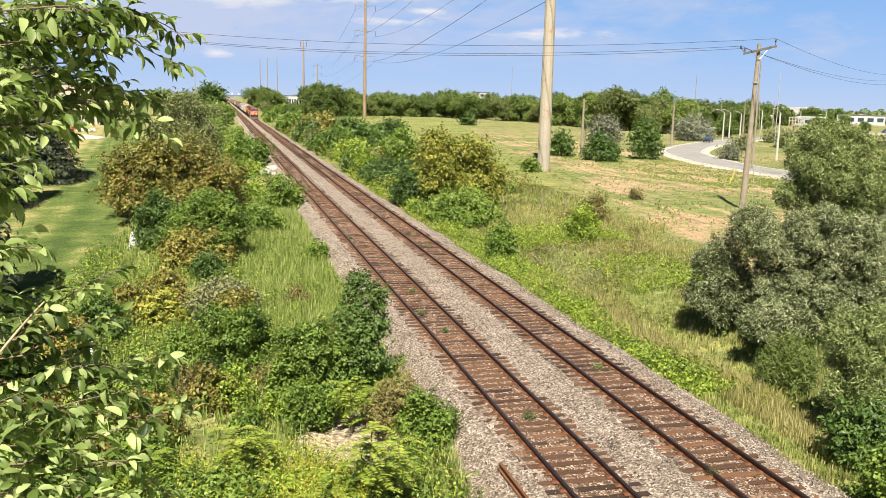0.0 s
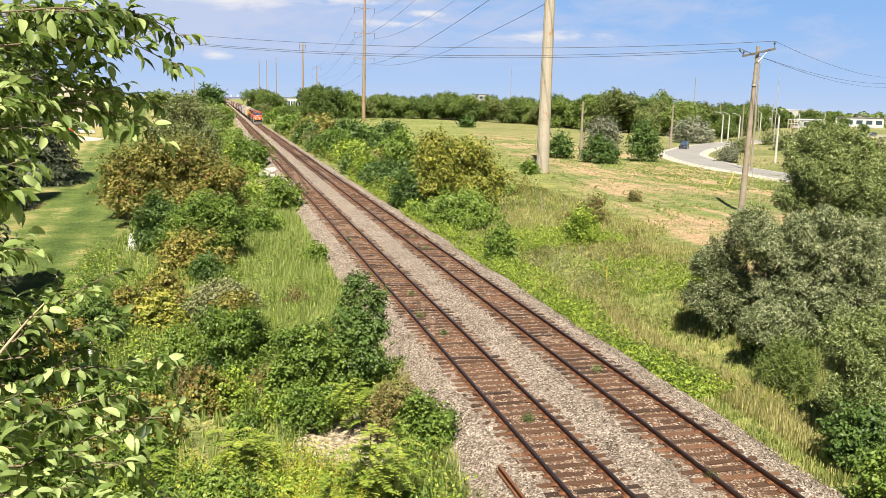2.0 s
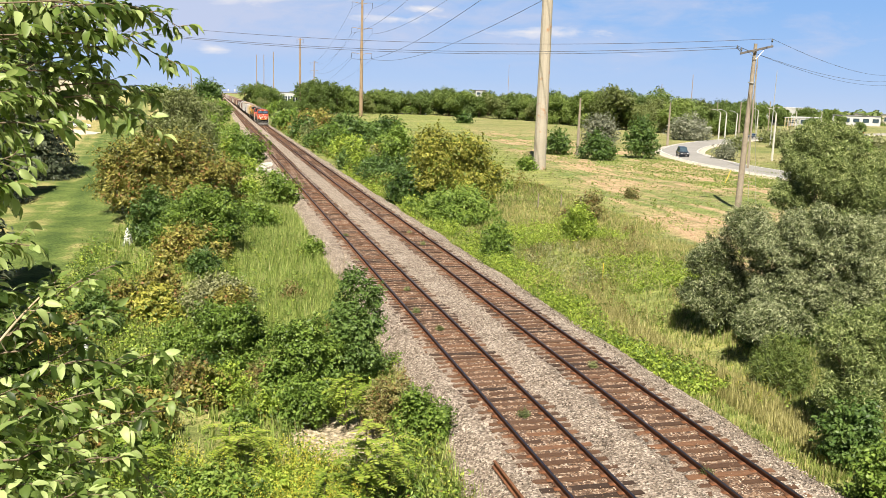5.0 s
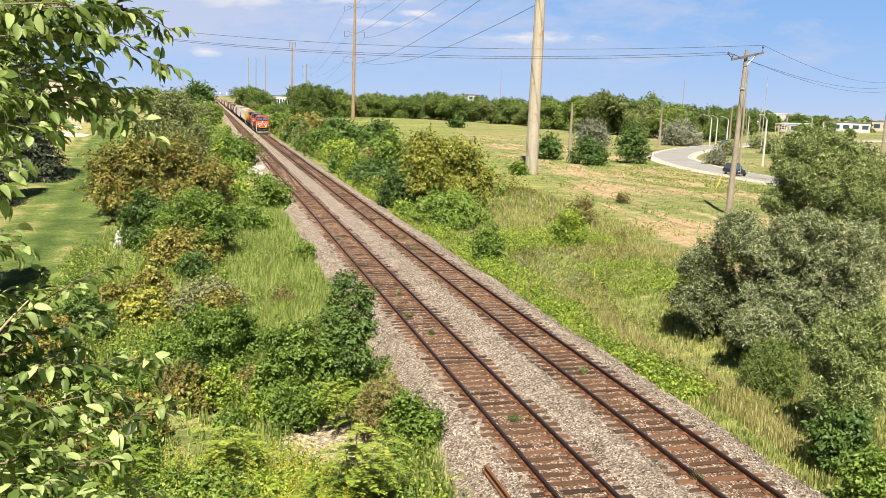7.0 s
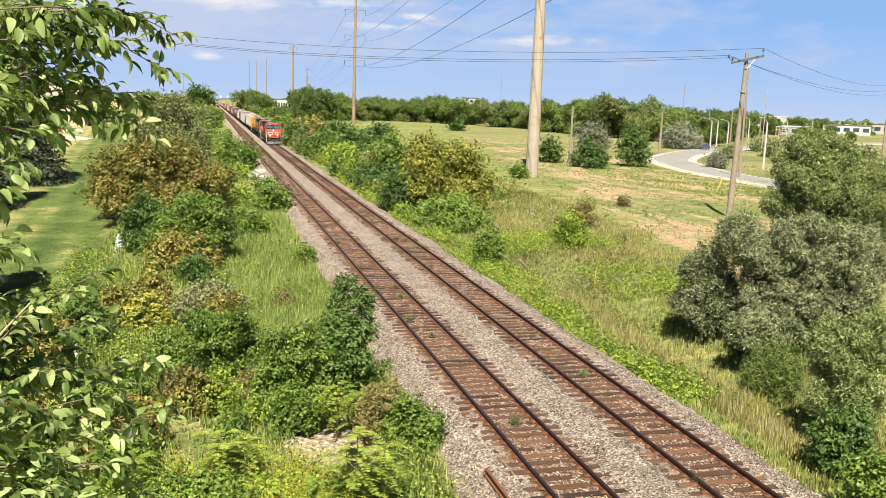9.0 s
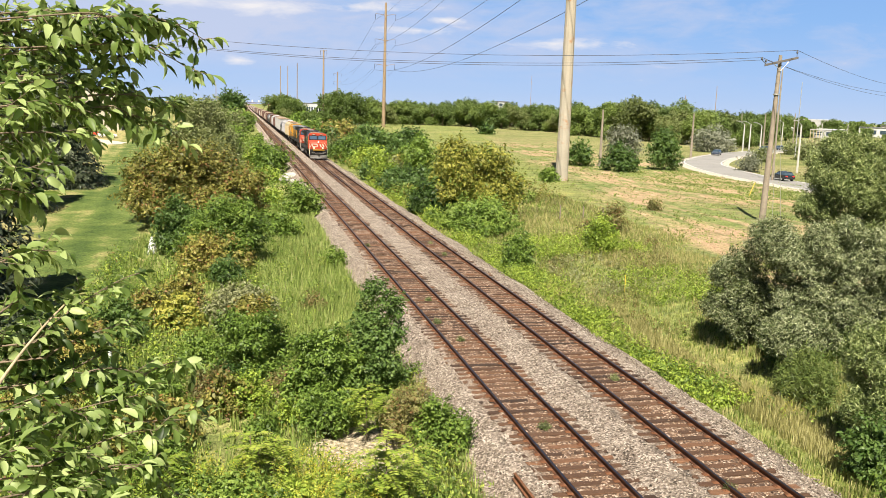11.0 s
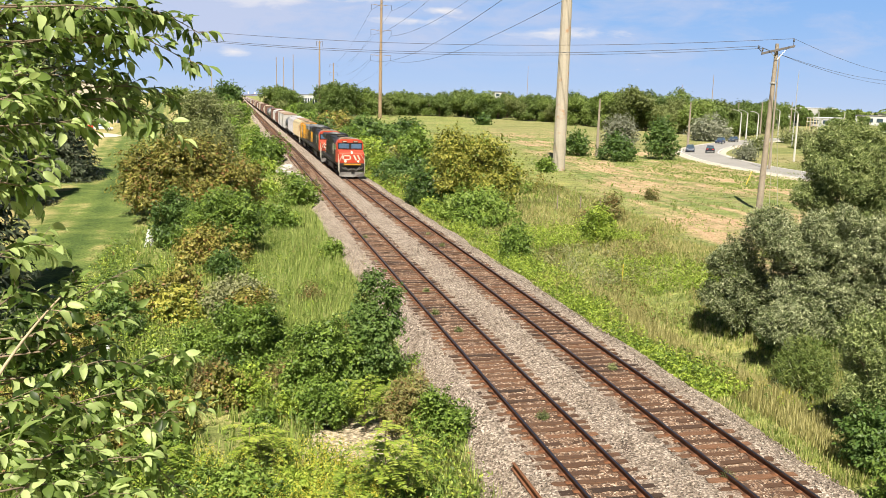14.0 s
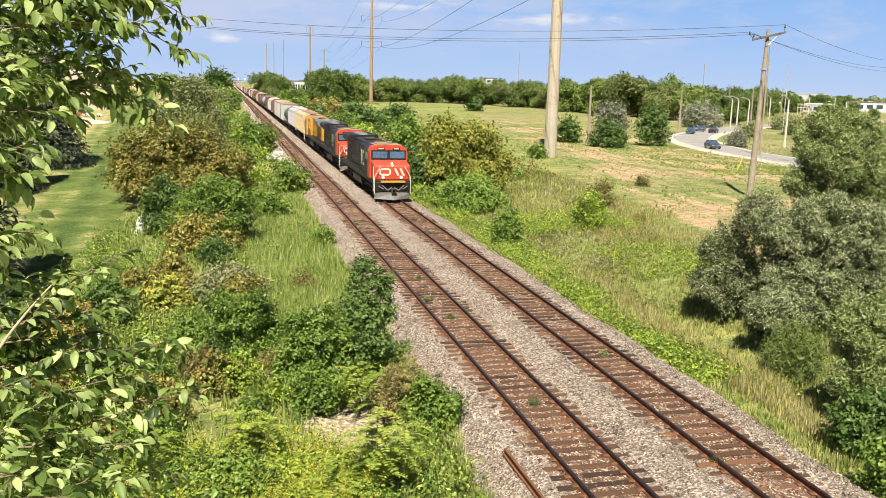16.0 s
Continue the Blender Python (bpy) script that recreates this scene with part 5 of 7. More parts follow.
def wire(a, b, sag, r, label="thin dark overhead power line", n=28):
    a, b = Vector(a), Vector(b)
    bm = bmesh.new()
    pts = [a.lerp(b, k / n) - Vector((0, 0, 4 * sag * (k / n) * (1 - k / n))) for k in range(n + 1)]
    up = Vector((0, 0, r))
    out = (b - a).cross(up).normalized() * r
    rings = [[bm.verts.new(p + o) for o in (up, out, -up, -out)] for p in pts]
    for q, s in zip(rings, rings[1:]):
        for k in range(4):
            bm.faces.new((q[k], q[(k + 1) % 4], s[(k + 1) % 4], s[k]))
    ob = new("overhead_wire", mesh_of("overhead_wire", bm, WIRE))
    return tagged(ob, label, "cable", "overhead wires")


for z in ARMS:
    for s in (-5.0, 5.0):
        wire((P3[0] + s, P3[1], z - 2.8), (P1[0] + s, P1[1], z - 2.8), 4.5, 0.05, "heavy transmission conductor between steel poles")
        wire((P3[0] + s, P3[1], z - 2.8), (P4[0] + 0.8 * s, P4[1], 0.75 * z - 1.4), 6.0, 0.05, "far transmission conductor between steel poles")
        wire((P1[0] + s, P1[1], z - 2.8), (24 + s, -180, z - 2.8), 7.0, 0.045, "heavy transmission conductor overhead")


def utility_pole(x, y, h, label, tilt=0.0):
    p = tagged(new("utility_pole"), label, "utility pole", "wooden utility poles")
    p.matrix_world = pose(x, y, -0.7, 0, tilt, 18)
    bm = bmesh.new()
    tube(bm, (0, 0, 0), (0, 0, h), 0.33, 0.16, 12)
    part("shaft", bm, WOOD_POLE, p)
    return p


up = utility_pole(50.5, 74.6, 16.4, "weathered wooden utility pole with a crossarm", 1.2)
up.matrix_world = pose(50.5, 74.6, -0.7, 0, 1.2, 0)
bm = box(bmesh.new(), -1.84, 1.71, -0.42, -0.28, 15.70, 15.92, 0.02)
for v in bm.verts:
    v.co.z += v.co.x * 0.259
arm = part("crossarm", bm, ARM_WOOD, up, "dark weathered crossarm, tilted")
for ix, iz in ((1.55, 16.91), (-2.21, 16.06), (-1.75, 15.87)):
    bm = bmesh.new()
    low = 15.89 + max(ix, -1.74) * 0.259
    tube(bm, (max(ix, -1.74), -0.35, low), (ix, -0.35, iz - 0.25), 0.03, 0.03, 6)
    for j, (ra, rb) in enumerate(((0.05, 0.1), (0.11, 0.07), (0.08, 0.05))):
        tube(bm, (ix, -0.35, iz + j * 0.1 - 0.28), (ix, -0.35, iz + j * 0.1 - 0.18), ra, rb, 8)
    part("insulator", bm, WIRE, arm, "dark porcelain insulator")
for s in (-1, 1):
    bm = bmesh.new()
    tube(bm, (s * 0.9, -0.36, 15.76 + s * 0.233), (0, -0.25, 14.91), 0.03, 0.03, 6)
    part("brace", bm, GALV, up)
bm = bmesh.new()
tube(bm, (0, 0, 12.6), (0, 0, 12.72), 0.3, 0.3, 12)
part("band", bm, GALV, up, "steel guy band")
bm = bmesh.new()
tube(bm, (0.1, 0, 15.0), (4.2, 3.0, 0.2), 0.018, 0.018, 4)
part("guy_wire", bm, GALV, up)
bm = bmesh.new()
tube(bm, (0.1, 0, 14.2), (2.8, 2.4, 0.2), 0.018, 0.018, 4)
part("guy_wire", bm, GALV, up)
# three lines cross the tracks to a pole out of sight, and two lead off to the far side
L0 = (-52, 124)
utility_pole(*L0, 19, "wooden utility pole behind the trees", 0)
for (ax, ay, az), (bx, by, bz), sg in (((52.41, 74.25, 16.21), (-50.6, 124.5, 22.5), 3.4), ((48.63, 74.25, 15.36), (-53.5, 124, 22.6), 3.8), ((49.08, 74.25, 15.17), (-52, 124, 22.4), 3.8)):
    wire((ax, ay, az), (bx, by, bz), sg, 0.021)
for (ax, ay, az), (bx, by, bz) in (((52.41, 74.25, 16.21), (140, 152, 17.3)), ((49.08, 74.25, 15.17), (140, 153, 16.2)), ((48.63, 74.25, 15.36), (139, 153, 15.2))):
    wire((ax, ay, az), (bx, by, bz), 1.4, 0.02)
utility_pole(140, 153, 18.4, "wooden utility pole beyond the willow")
for x, y, h in ((66.8, 152, 11.0), (108.4, 192, 11), (190, 300, 12), (175, 262, 12), (235, 330, 13)):
    utility_pole(x, y, h, "thin grey wooden pole by the road")


thin = utility_pole(85.4, 124.4, 18.5, "thin grey wooden pole by the road")
thin.scale = (0.6, 0.6, 1)


def street_lamp(x, y, h, turn, label="grey single-arm street lamp by the bend"):
    s = tagged(new("street_lamp"), label, "street lamp", "street lamps along the road")
    s.matrix_world = pose(x, y, -0.65, 0, 0, turn)
    bm = bmesh.new()
    tube(bm, (0, 0, 0), (0, 0, h), 0.22, 0.15, 8)
    part("pole", bm, CONCRETE, s)
    bm = bmesh.new()
    for k in range(5):
        u, w = k / 5, (k + 1) / 5
        tube(bm, (-2.6 * u, 0, h + 0.9 * math.sin(u * 1.57)), (-2.6 * w, 0, h + 0.9 * math.sin(w * 1.57)), 0.09, 0.08, 6)
    part("arm", bm, GALV, s)
    bm = box(bmesh.new(), -3.4, -2.5, -0.15, 0.15, h + 0.82, h + 0.98, 0.04)
    part("lamp_head", bm, GALV, s)
    return s


for x, y, h, tr in ((144.8, 226.8, 8.4, 10), (148.0, 228.5, 8.4, 10), (160, 241, 8, 10), (104.8, 145, 9.2, 30), (196, 282, 9, 10), (230, 305, 9, 10), (262, 330, 9, 10)):
    street_lamp(x, y, h, tr)
bm = bmesh.new()
tube(bm, (0, 0, 0), (0, 0, 20), 0.14, 0.07, 8)
fp = tagged(new("flagpole", mesh_of("flagpole", bm, GALV)), "tall thin white mast near the road", "mast")
fp.location = (143.5, 200, -0.7)


def post(x, y, h, r, mat, label, lean=0.0, name="marker_post"):
    bm = bmesh.new()
    tube(bm, (0, 0, -0.2), (0, 0, h * 0.97), r, r * 0.92, 8)
    tube(bm, (0, 0, h * 0.97), (0, 0, h), r * 0.92, r * 0.4, 8)
    o = tagged(new(name, mesh_of(name, bm, mat)), label, "post")
    o.matrix_world = pose(x, y, float(ground_height(np.array(x), np.array(y))), 0, lean, 0)


post(66.4, 101.5, 2.0, 0.045, PAINT_YELLOW, "yellow guy marker leaning in the grass", 22)
post(21.5, 44.3, 1.1, 0.022, PAINT_YELLOW, "thin yellowish marker stake in the meadow")
for x, y in ((30.0, 76.9), (32.3, 76.7), (33.8, 75.5), (35.0, 77.2)):
    post(x, y, 1.5, 0.06, WOOD_POLE, "old wooden fence post in the meadow", name="fence_post")
WHITE = surface("white weathered plastic", (0.6, 0.6, 0.6), (0.8, 0.8, 0.8), 3, 40, 0.6)


def marker_cone(x, y):
    bm = bmesh.new()
    n = 10
    prof = ((0.36, 0.0), (0.32, 0.2), (0.22, 0.6), (0.11, 0.95), (0.03, 1.2))
    rings = [[bm.verts.new((r * (1 + 0.18 * math.sin(3 * a + 2 * z)) * math.cos(a), r * (1 + 0.18 * math.cos(2 * a)) * math.sin(a), z)) for a in [6.283 * k / n for k in range(n)]] for r, z in prof]
    for a, b in zip(rings, rings[1:]):
        for k in range(n):
            bm.faces.new((a[k], a[(k + 1) % n], b[(k + 1) % n], b[k]))
    bm.faces.new(rings[-1])
    o = tagged(new("tarpaulin", mesh_of("tarpaulin", bm, WHITE)), "white tarpaulin draped over a peg at the lawn's edge", "tarpaulin")
    o.location = (x, y, float(ground_height(np.array(x), np.array(y))) - 0.02)


marker_cone(-5.75, 58.1)
post(-4.7, 32, 1.6, 0.07, WHITE, "white marker post among weeds")
post(-4.9, 37, 1.5, 0.06, WHITE, "white marker post among weeds")
# a length of rusty rail left beside the track, and rocks at the bed's edge
old = tagged(new("scrap_rail", mesh_of("scrap_rail", prism(bmesh.new(), [(-0.07, 0), (0.07, 0), (0.07, 0.015), (0.012, 0.03), (0.012, 0.12), (0.035, 0.13), (0.035, 0.17), (-0.035, 0.17),
             (-0.035, 0.13), (-0.012, 0.12), (-0.012, 0.03), (-0.07, 0.015)], 0, 6.5), RUST)), "rusty length of spare rail on the ballast", "rail")
old.matrix_world = pose(7.12, 13.9, -0.12, 0, 0, 0.4)


def rock(x, y, z, s, seed):
    bm = bmesh.new()
    bmesh.ops.create_icosphere(bm, subdivisions=2, radius=1)
    for v in bm.verts:
        v.co *= 1 + 0.25 * noise.noise(v.co * 1.7 + Vector((seed, 0, 0)))
        v.co.x, v.co.y, v.co.z = v.co.x * s, v.co.y * s * 0.8, v.co.z * s * 0.5
    o = tagged(new("rock", mesh_of("rock", bm, ROCK)), "pale grey rock at the edge of the ballast", "rock")
    o.matrix_world = pose(x, y, z, 0, 0, seed * 40)


for k, (x, y, z, s) in enumerate(((6.5, 118, -0.3, 1.1), (5.6, 114, -0.4, 0.8), (6.6, 111, -0.35, 0.7))):
    rock(x, y, z, s, k)



def sign_gantry(x, y, w, h, turn):
    g = tagged(new("sign_gantry"), "pale frame of beams on tan posts by the road", "gantry")
    g.matrix_world = pose(x, y, -0.7, 0, 0, turn)
    for k in range(4):
        part("post", tube(bmesh.new(), (w * (k / 3 - 0.5), 0, 0), (w * (k / 3 - 0.5), 0, h), 0.22, 0.18, 8), PAINT_TAN, g)
    for z in (h, h - 1.6):
        part("beam", box(bmesh.new(), -w / 2 - 0.4, w / 2 + 0.4, -0.15, 0.15, z - 0.15, z + 0.15, 0.02), GALV, g)


PAINT_TAN = surface("tan painted steel", (0.42, 0.34, 0.2), (0.55, 0.45, 0.28), 2, 20, 0.7)
sign_gantry(262, 352, 4, 6.0, -30)
# ---- buildings and distance ----
WALL_WHITE = surface("white metal cladding", (0.45, 0.46, 0.48), (0.58, 0.58, 0.6), 0.3, 3, 0.6)
WALL_TAN = surface("tan stucco", (0.4, 0.36, 0.3), (0.5, 0.45, 0.38), 0.3, 3, 0.8)
WALL_GREY = surface("grey cladding", (0.34, 0.34, 0.36), (0.45, 0.45, 0.46), 0.3, 3, 0.7)
ROOF_DARK = surface("dark roof", (0.08, 0.08, 0.09), (0.16, 0.16, 0.17), 0.5, 5, 0.7)
GLASS = surface("window glass dark", (0.03, 0.05, 0.07), (0.06, 0.09, 0.12), 1, 5, 0.1, bump=0)
BRICK_TAN = surface("paved drive", (0.5, 0.4, 0.33), (0.62, 0.52, 0.44), 0.4, 5, 0.9, local=False)


def building(x, y, w, d, h, turn, wall, label, cols=0, floors=1, name="building"):
    b = tagged(new(name), label, "building")
    b.matrix_world = pose(x, y, -0.8, 0, 0, turn)
    part("wall", box(bmesh.new(), -w / 2, w / 2, 0, d, 0, h), wall, b)
    part("roof", box(bmesh.new(), -w / 2 - 0.3, w / 2 + 0.3, -0.3, d + 0.3, h, h + 0.6, 0.1), ROOF_DARK if wall is not WALL_GREY else WALL_WHITE, b)
    for fl in range(floors):
        for k in range(cols):
            cw = w / cols
            x0 = -w / 2 + cw * (k + 0.18)
            z0 = (h / floors) * (fl + 0.35)
            wd = part("window", box(bmesh.new(), x0, x0 + cw * 0.64, -0.06, 0.05, z0, z0 + h / floors * 0.42), GLASS, b)
            part("frame", box(bmesh.new(), x0 - 0.1, x0 + cw * 0.64 + 0.1, -0.09, 0.0, z0 - 0.12, z0 - 0.003), WALL_WHITE, wd)
    return b


building(53, 700, 24, 30, 10.2, 0, WALL_WHITE, "low white building far beyond the tracks", 12, 1)
building(172, 556, 7, 8, 15.5, 0, WALL_WHITE, "narrow white tower block above the trees", 2, 4)
building(124, 545, 5, 6, 9.5, 0, WALL_WHITE, "small white building glimpsed between trees", 1, 2)
building(-67, 280, 62, 40, 12.3, 6, WALL_TAN, "long beige warehouse with a dark roof edge", 0, 1, "warehouse")
building(425, 500, 30, 30, 6.4, -40, WALL_WHITE, "white store building with a flat roof far off", 5, 1, "store")
building(668, 900, 58, 60, 11, -30, WALL_GREY, "pale grey storage hall on the horizon", 0, 1, "storage_hall")
building(330, 440, 30, 20, 5.0, -35, WALL_GREY, "low grey commercial building by the road", 5, 1)
building(500, 560, 40, 30, 7.5, -45, WALL_TAN, "tan commercial building in the distance", 6, 1)
drive = lay("driveway", [(-58, 264, -0.5), (-33, 266, -0.5), (-25.2, 206, -0.5), (-26.5, 180, -0.5), (-58, 180, -0.5)], [(0, 4, 3, 2), (0, 2, 1, 0)][:1], [BRICK_TAN],
            "pinkish paved yard beside the warehouse", "driveway", "structure")


def signal_bridge(y):
    """Rusty signal bridge over both tracks, far up the line."""
    b = tagged(new("signal_bridge"), "thin rusty signal bridge across both tracks", "signal bridge")
    b.location = (0, y, -0.6)
    for x in (4.0, 19.0):
        part("mast", shaped_tube((x, 0, 0), (x, 0, 9.6), 0.22, 0.18), RUST, b)
    for z in (8.6, 9.5):
        part("girder", shaped_tube((4.0, 0, z), (30.0, 0, z), 0.14, 0.14), RUST, b)
    for x in (8.0, 12.5):
        part("signal_head", shaped_tube((x, -0.3, 9.8), (x, -0.3, 11.4), 0.45, 0.45), WHITE, b, "pale signal head")
    part("mast", shaped_tube((30.0, 0, 0), (30.0, 0, 9.6), 0.22, 0.18), RUST, b)


def shaped_tube(a, b, r0, r1):
    return tube(bmesh.new(), a, b, r0, r1, 8)


signal_bridge(620)


def far_woods():
    """Low woods all along the horizon."""
    rng = np.random.default_rng(9)
    pos, out = [], []
    for k in range(300):
        az = radians(rng.uniform(-42, 62))
        if radians(1.5) < az < radians(22) and rng.uniform() < 0.4:
            continue
        d = rng.uniform(620, 1500)
        c = np.array([d * math.sin(az), d * math.cos(az), 0])
        h, w = rng.uniform(7, 12.5), rng.uniform(10, 22)
        if abs(c[0] - 11) < 0.6 * w + 12:      # the line of the railway stays open
            continue
        m = 130
        dr = unit(rng.normal(size=(m, 3)))
        dr[:, 2] = np.abs(dr[:, 2])
        pos.append(c + dr * [w * 0.6, w * 0.6, h] + [0, 0, -0.8])
        out.append(dr)
    v, fc = leaf_quads(rng, np.concatenate(pos), np.concatenate(out), 3.4, 0.7, 0.1)
    lay("far_woods", v, fc, [LEAF["tree"]], "dark woods along the horizon", "woods", "stuff")


far_woods()
for k, (sp, x, y, s) in enumerate(((5, 33, 640, 1.2), (2, 37, 505, 0.42), (0, 43, 540, 0.42), (3, 47, 575, 0.48), (4, 40, 600, 0.5), (1, -6, 470, 1.0), (1, 50, 452, 1.22), (0, 62, 458, 1.15), (0, -24, 400, 0.9), (1, -40, 330, 1.0), (2, -60, 240, 0.9), (1, 210, 330, 0.9), (4, 235, 350, 0.9), (0, 255, 370, 0.9),
                                   (1, 285, 420, 1.0), (4, 320, 440, 0.8), (2, 190, 305, 0.7), (3, 168, 262, 0.55), (1, 400, 520, 0.8), (0, 440, 540, 0.8), (2, 25, 330, 0.5), (0, 30, 370, 0.4), (3, 22, 290, 0.4), (5, 24, 470, 0.6), (0, 395, 480, 0.5), (4, 360, 470, 0.55), (1, 450, 560, 0.6), (2, 330, 400, 0.5), (4, 300, 350, 0.4), (0, 470, 600, 0.6), (1, 270, 345, 0.45))):
    copy_thing(TREES[sp], pose(x, y, -0.7, 0, 0, k * 47)).scale = (s, s, s)

# ---- the freight train ----
RUST_ROOF = surface("rusted galvanised roof", (0.2, 0.13, 0.085), (0.34, 0.24, 0.17), 0.8, 15, 0.8)
RED = surface("locomotive red paint", (0.38, 0.042, 0.018), (0.5, 0.07, 0.032), 1.2, 25, 0.45, spec=0.5)
BLACK = surface("locomotive black paint", (0.008, 0.008, 0.009), (0.022, 0.021, 0.02), 1.2, 25, 0.5, spec=0.35)
YELLOW = surface("locomotive yellow paint", (0.4, 0.19, 0.018), (0.5, 0.26, 0.032), 1.2, 25, 0.5)
GREY_ROOF = surface("locomotive grey paint", (0.1, 0.105, 0.11), (0.2, 0.205, 0.21), 1.2, 25, 0.55)
UNDER = surface("sooty running gear", (0.02, 0.018, 0.016), (0.07, 0.058, 0.048), 2, 25, 0.85)
SHEET_WHITE = surface("cream vinyl mark", (0.5, 0.47, 0.4), (0.66, 0.62, 0.52), 2, 30, 0.5)
PLOW = surface("scuffed grey plow", (0.09, 0.085, 0.08), (0.2, 0.19, 0.185), 2, 25, 0.6, rust=(0.16, 0.1, 0.07))
SHIELD = surface("cab window glass", (0.05, 0.1, 0.18), (0.1, 0.17, 0.27), 1, 5, 0.05, bump=0, spec=0.9)


def glow_material(name, colour, power):
    m, nt, b = nodes_of(name)
    b.inputs["Base Color"].default_value = (*colour, 1)
    b.inputs["Emission Color"].default_value = (*colour, 1)
    b.inputs["Emission Strength"].default_value = power
    return m


HEADLIGHT = glow_material("headlight glow", (1.0, 0.88, 0.66), 0.75)


def shaped(fn, *a, **k):
    bm = bmesh.new()
    fn(bm, *a, **k)
    return bm


def wheel_set(bm, y, r=0.5):
    for s in (-1, 1):
        tube(bm, (s * 0.82, y, r), (s * 0.7, y, r), r - 0.02, r - 0.02, 16)
        tube(bm, (s * 0.7, y, r), (s * 0.66, y, r), r + 0.03, r + 0.03, 16)
        tube(bm, (s * 1.0, y, r), (s * 0.82, y, r), 0.14, 0.16, 8)
    tube(bm, (-0.66, y, r), (0.66, y, r), 0.09, 0.09, 8)


def bogie(parent, y, axles, pitch, r):
    t = part("truck", shaped(box, -0.5, 0.5, y - pitch * 0.4, y + pitch * 0.4, 0.5, 0.85, 0.04), UNDER, parent, "sooty cast truck")
    span = pitch * (axles - 1) / 2
    for s in (-1, 1):
        bm = bmesh.new()
        x0, x1 = sorted((s * 0.98, s * 1.16))
        box(bm, x0, x1, y - span - 0.45, y + span + 0.45, 0.62, 0.86, 0.04)
        box(bm, x0, x1, y - 0.4, y + 0.4, 0.3, 0.62, 0.04)
        for k in range(axles):
            yy = y - span + k * pitch
            box(bm, x0, x1, yy - 0.22, yy + 0.22, 0.35, 0.66, 0.03)
        part("side_frame", bm, UNDER, t)
    for k in range(axles):
        part("wheelset", shaped(wheel_set, y - span + k * pitch, r), UNDER, t)


def coupler(parent, y, s):
    bm = box(bmesh.new(), -0.12, 0.12, min(y, y + s * 0.7), max(y, y + s * 0.7), 0.72, 0.98, 0.03)
    box(bm, -0.2, 0.2, min(y + s * 0.45, y + s * 0.7), max(y + s * 0.45, y + s * 0.7), 0.66, 1.04, 0.04)
    part("coupler", bm, UNDER, parent)


def marks(parent, x, y0, z, s):
    """A plain white mark on a hood side: a closed ring of bars and a slanted block."""
    bm = bmesh.new()
    xa, xb = sorted((x, x + s * 0.015))
    box(bm, xa, xb, y0, y0 + 0.25, z, z + 1.3)
    box(bm, xa, xb, y0 + 0.25, y0 + 1.3, z + 1.05, z + 1.3)
    box(bm, xa, xb, y0 + 0.25, y0 + 1.3, z, z + 0.25)
    box(bm, xa, xb, y0 + 1.3, y0 + 1.5, z, z + 1.3)
    box(bm, xa, xb, y0 + 2.2, y0 + 2.45, z, z + 1.3)
    part("side_mark", bm, SHEET_WHITE, parent, "plain white paint mark")


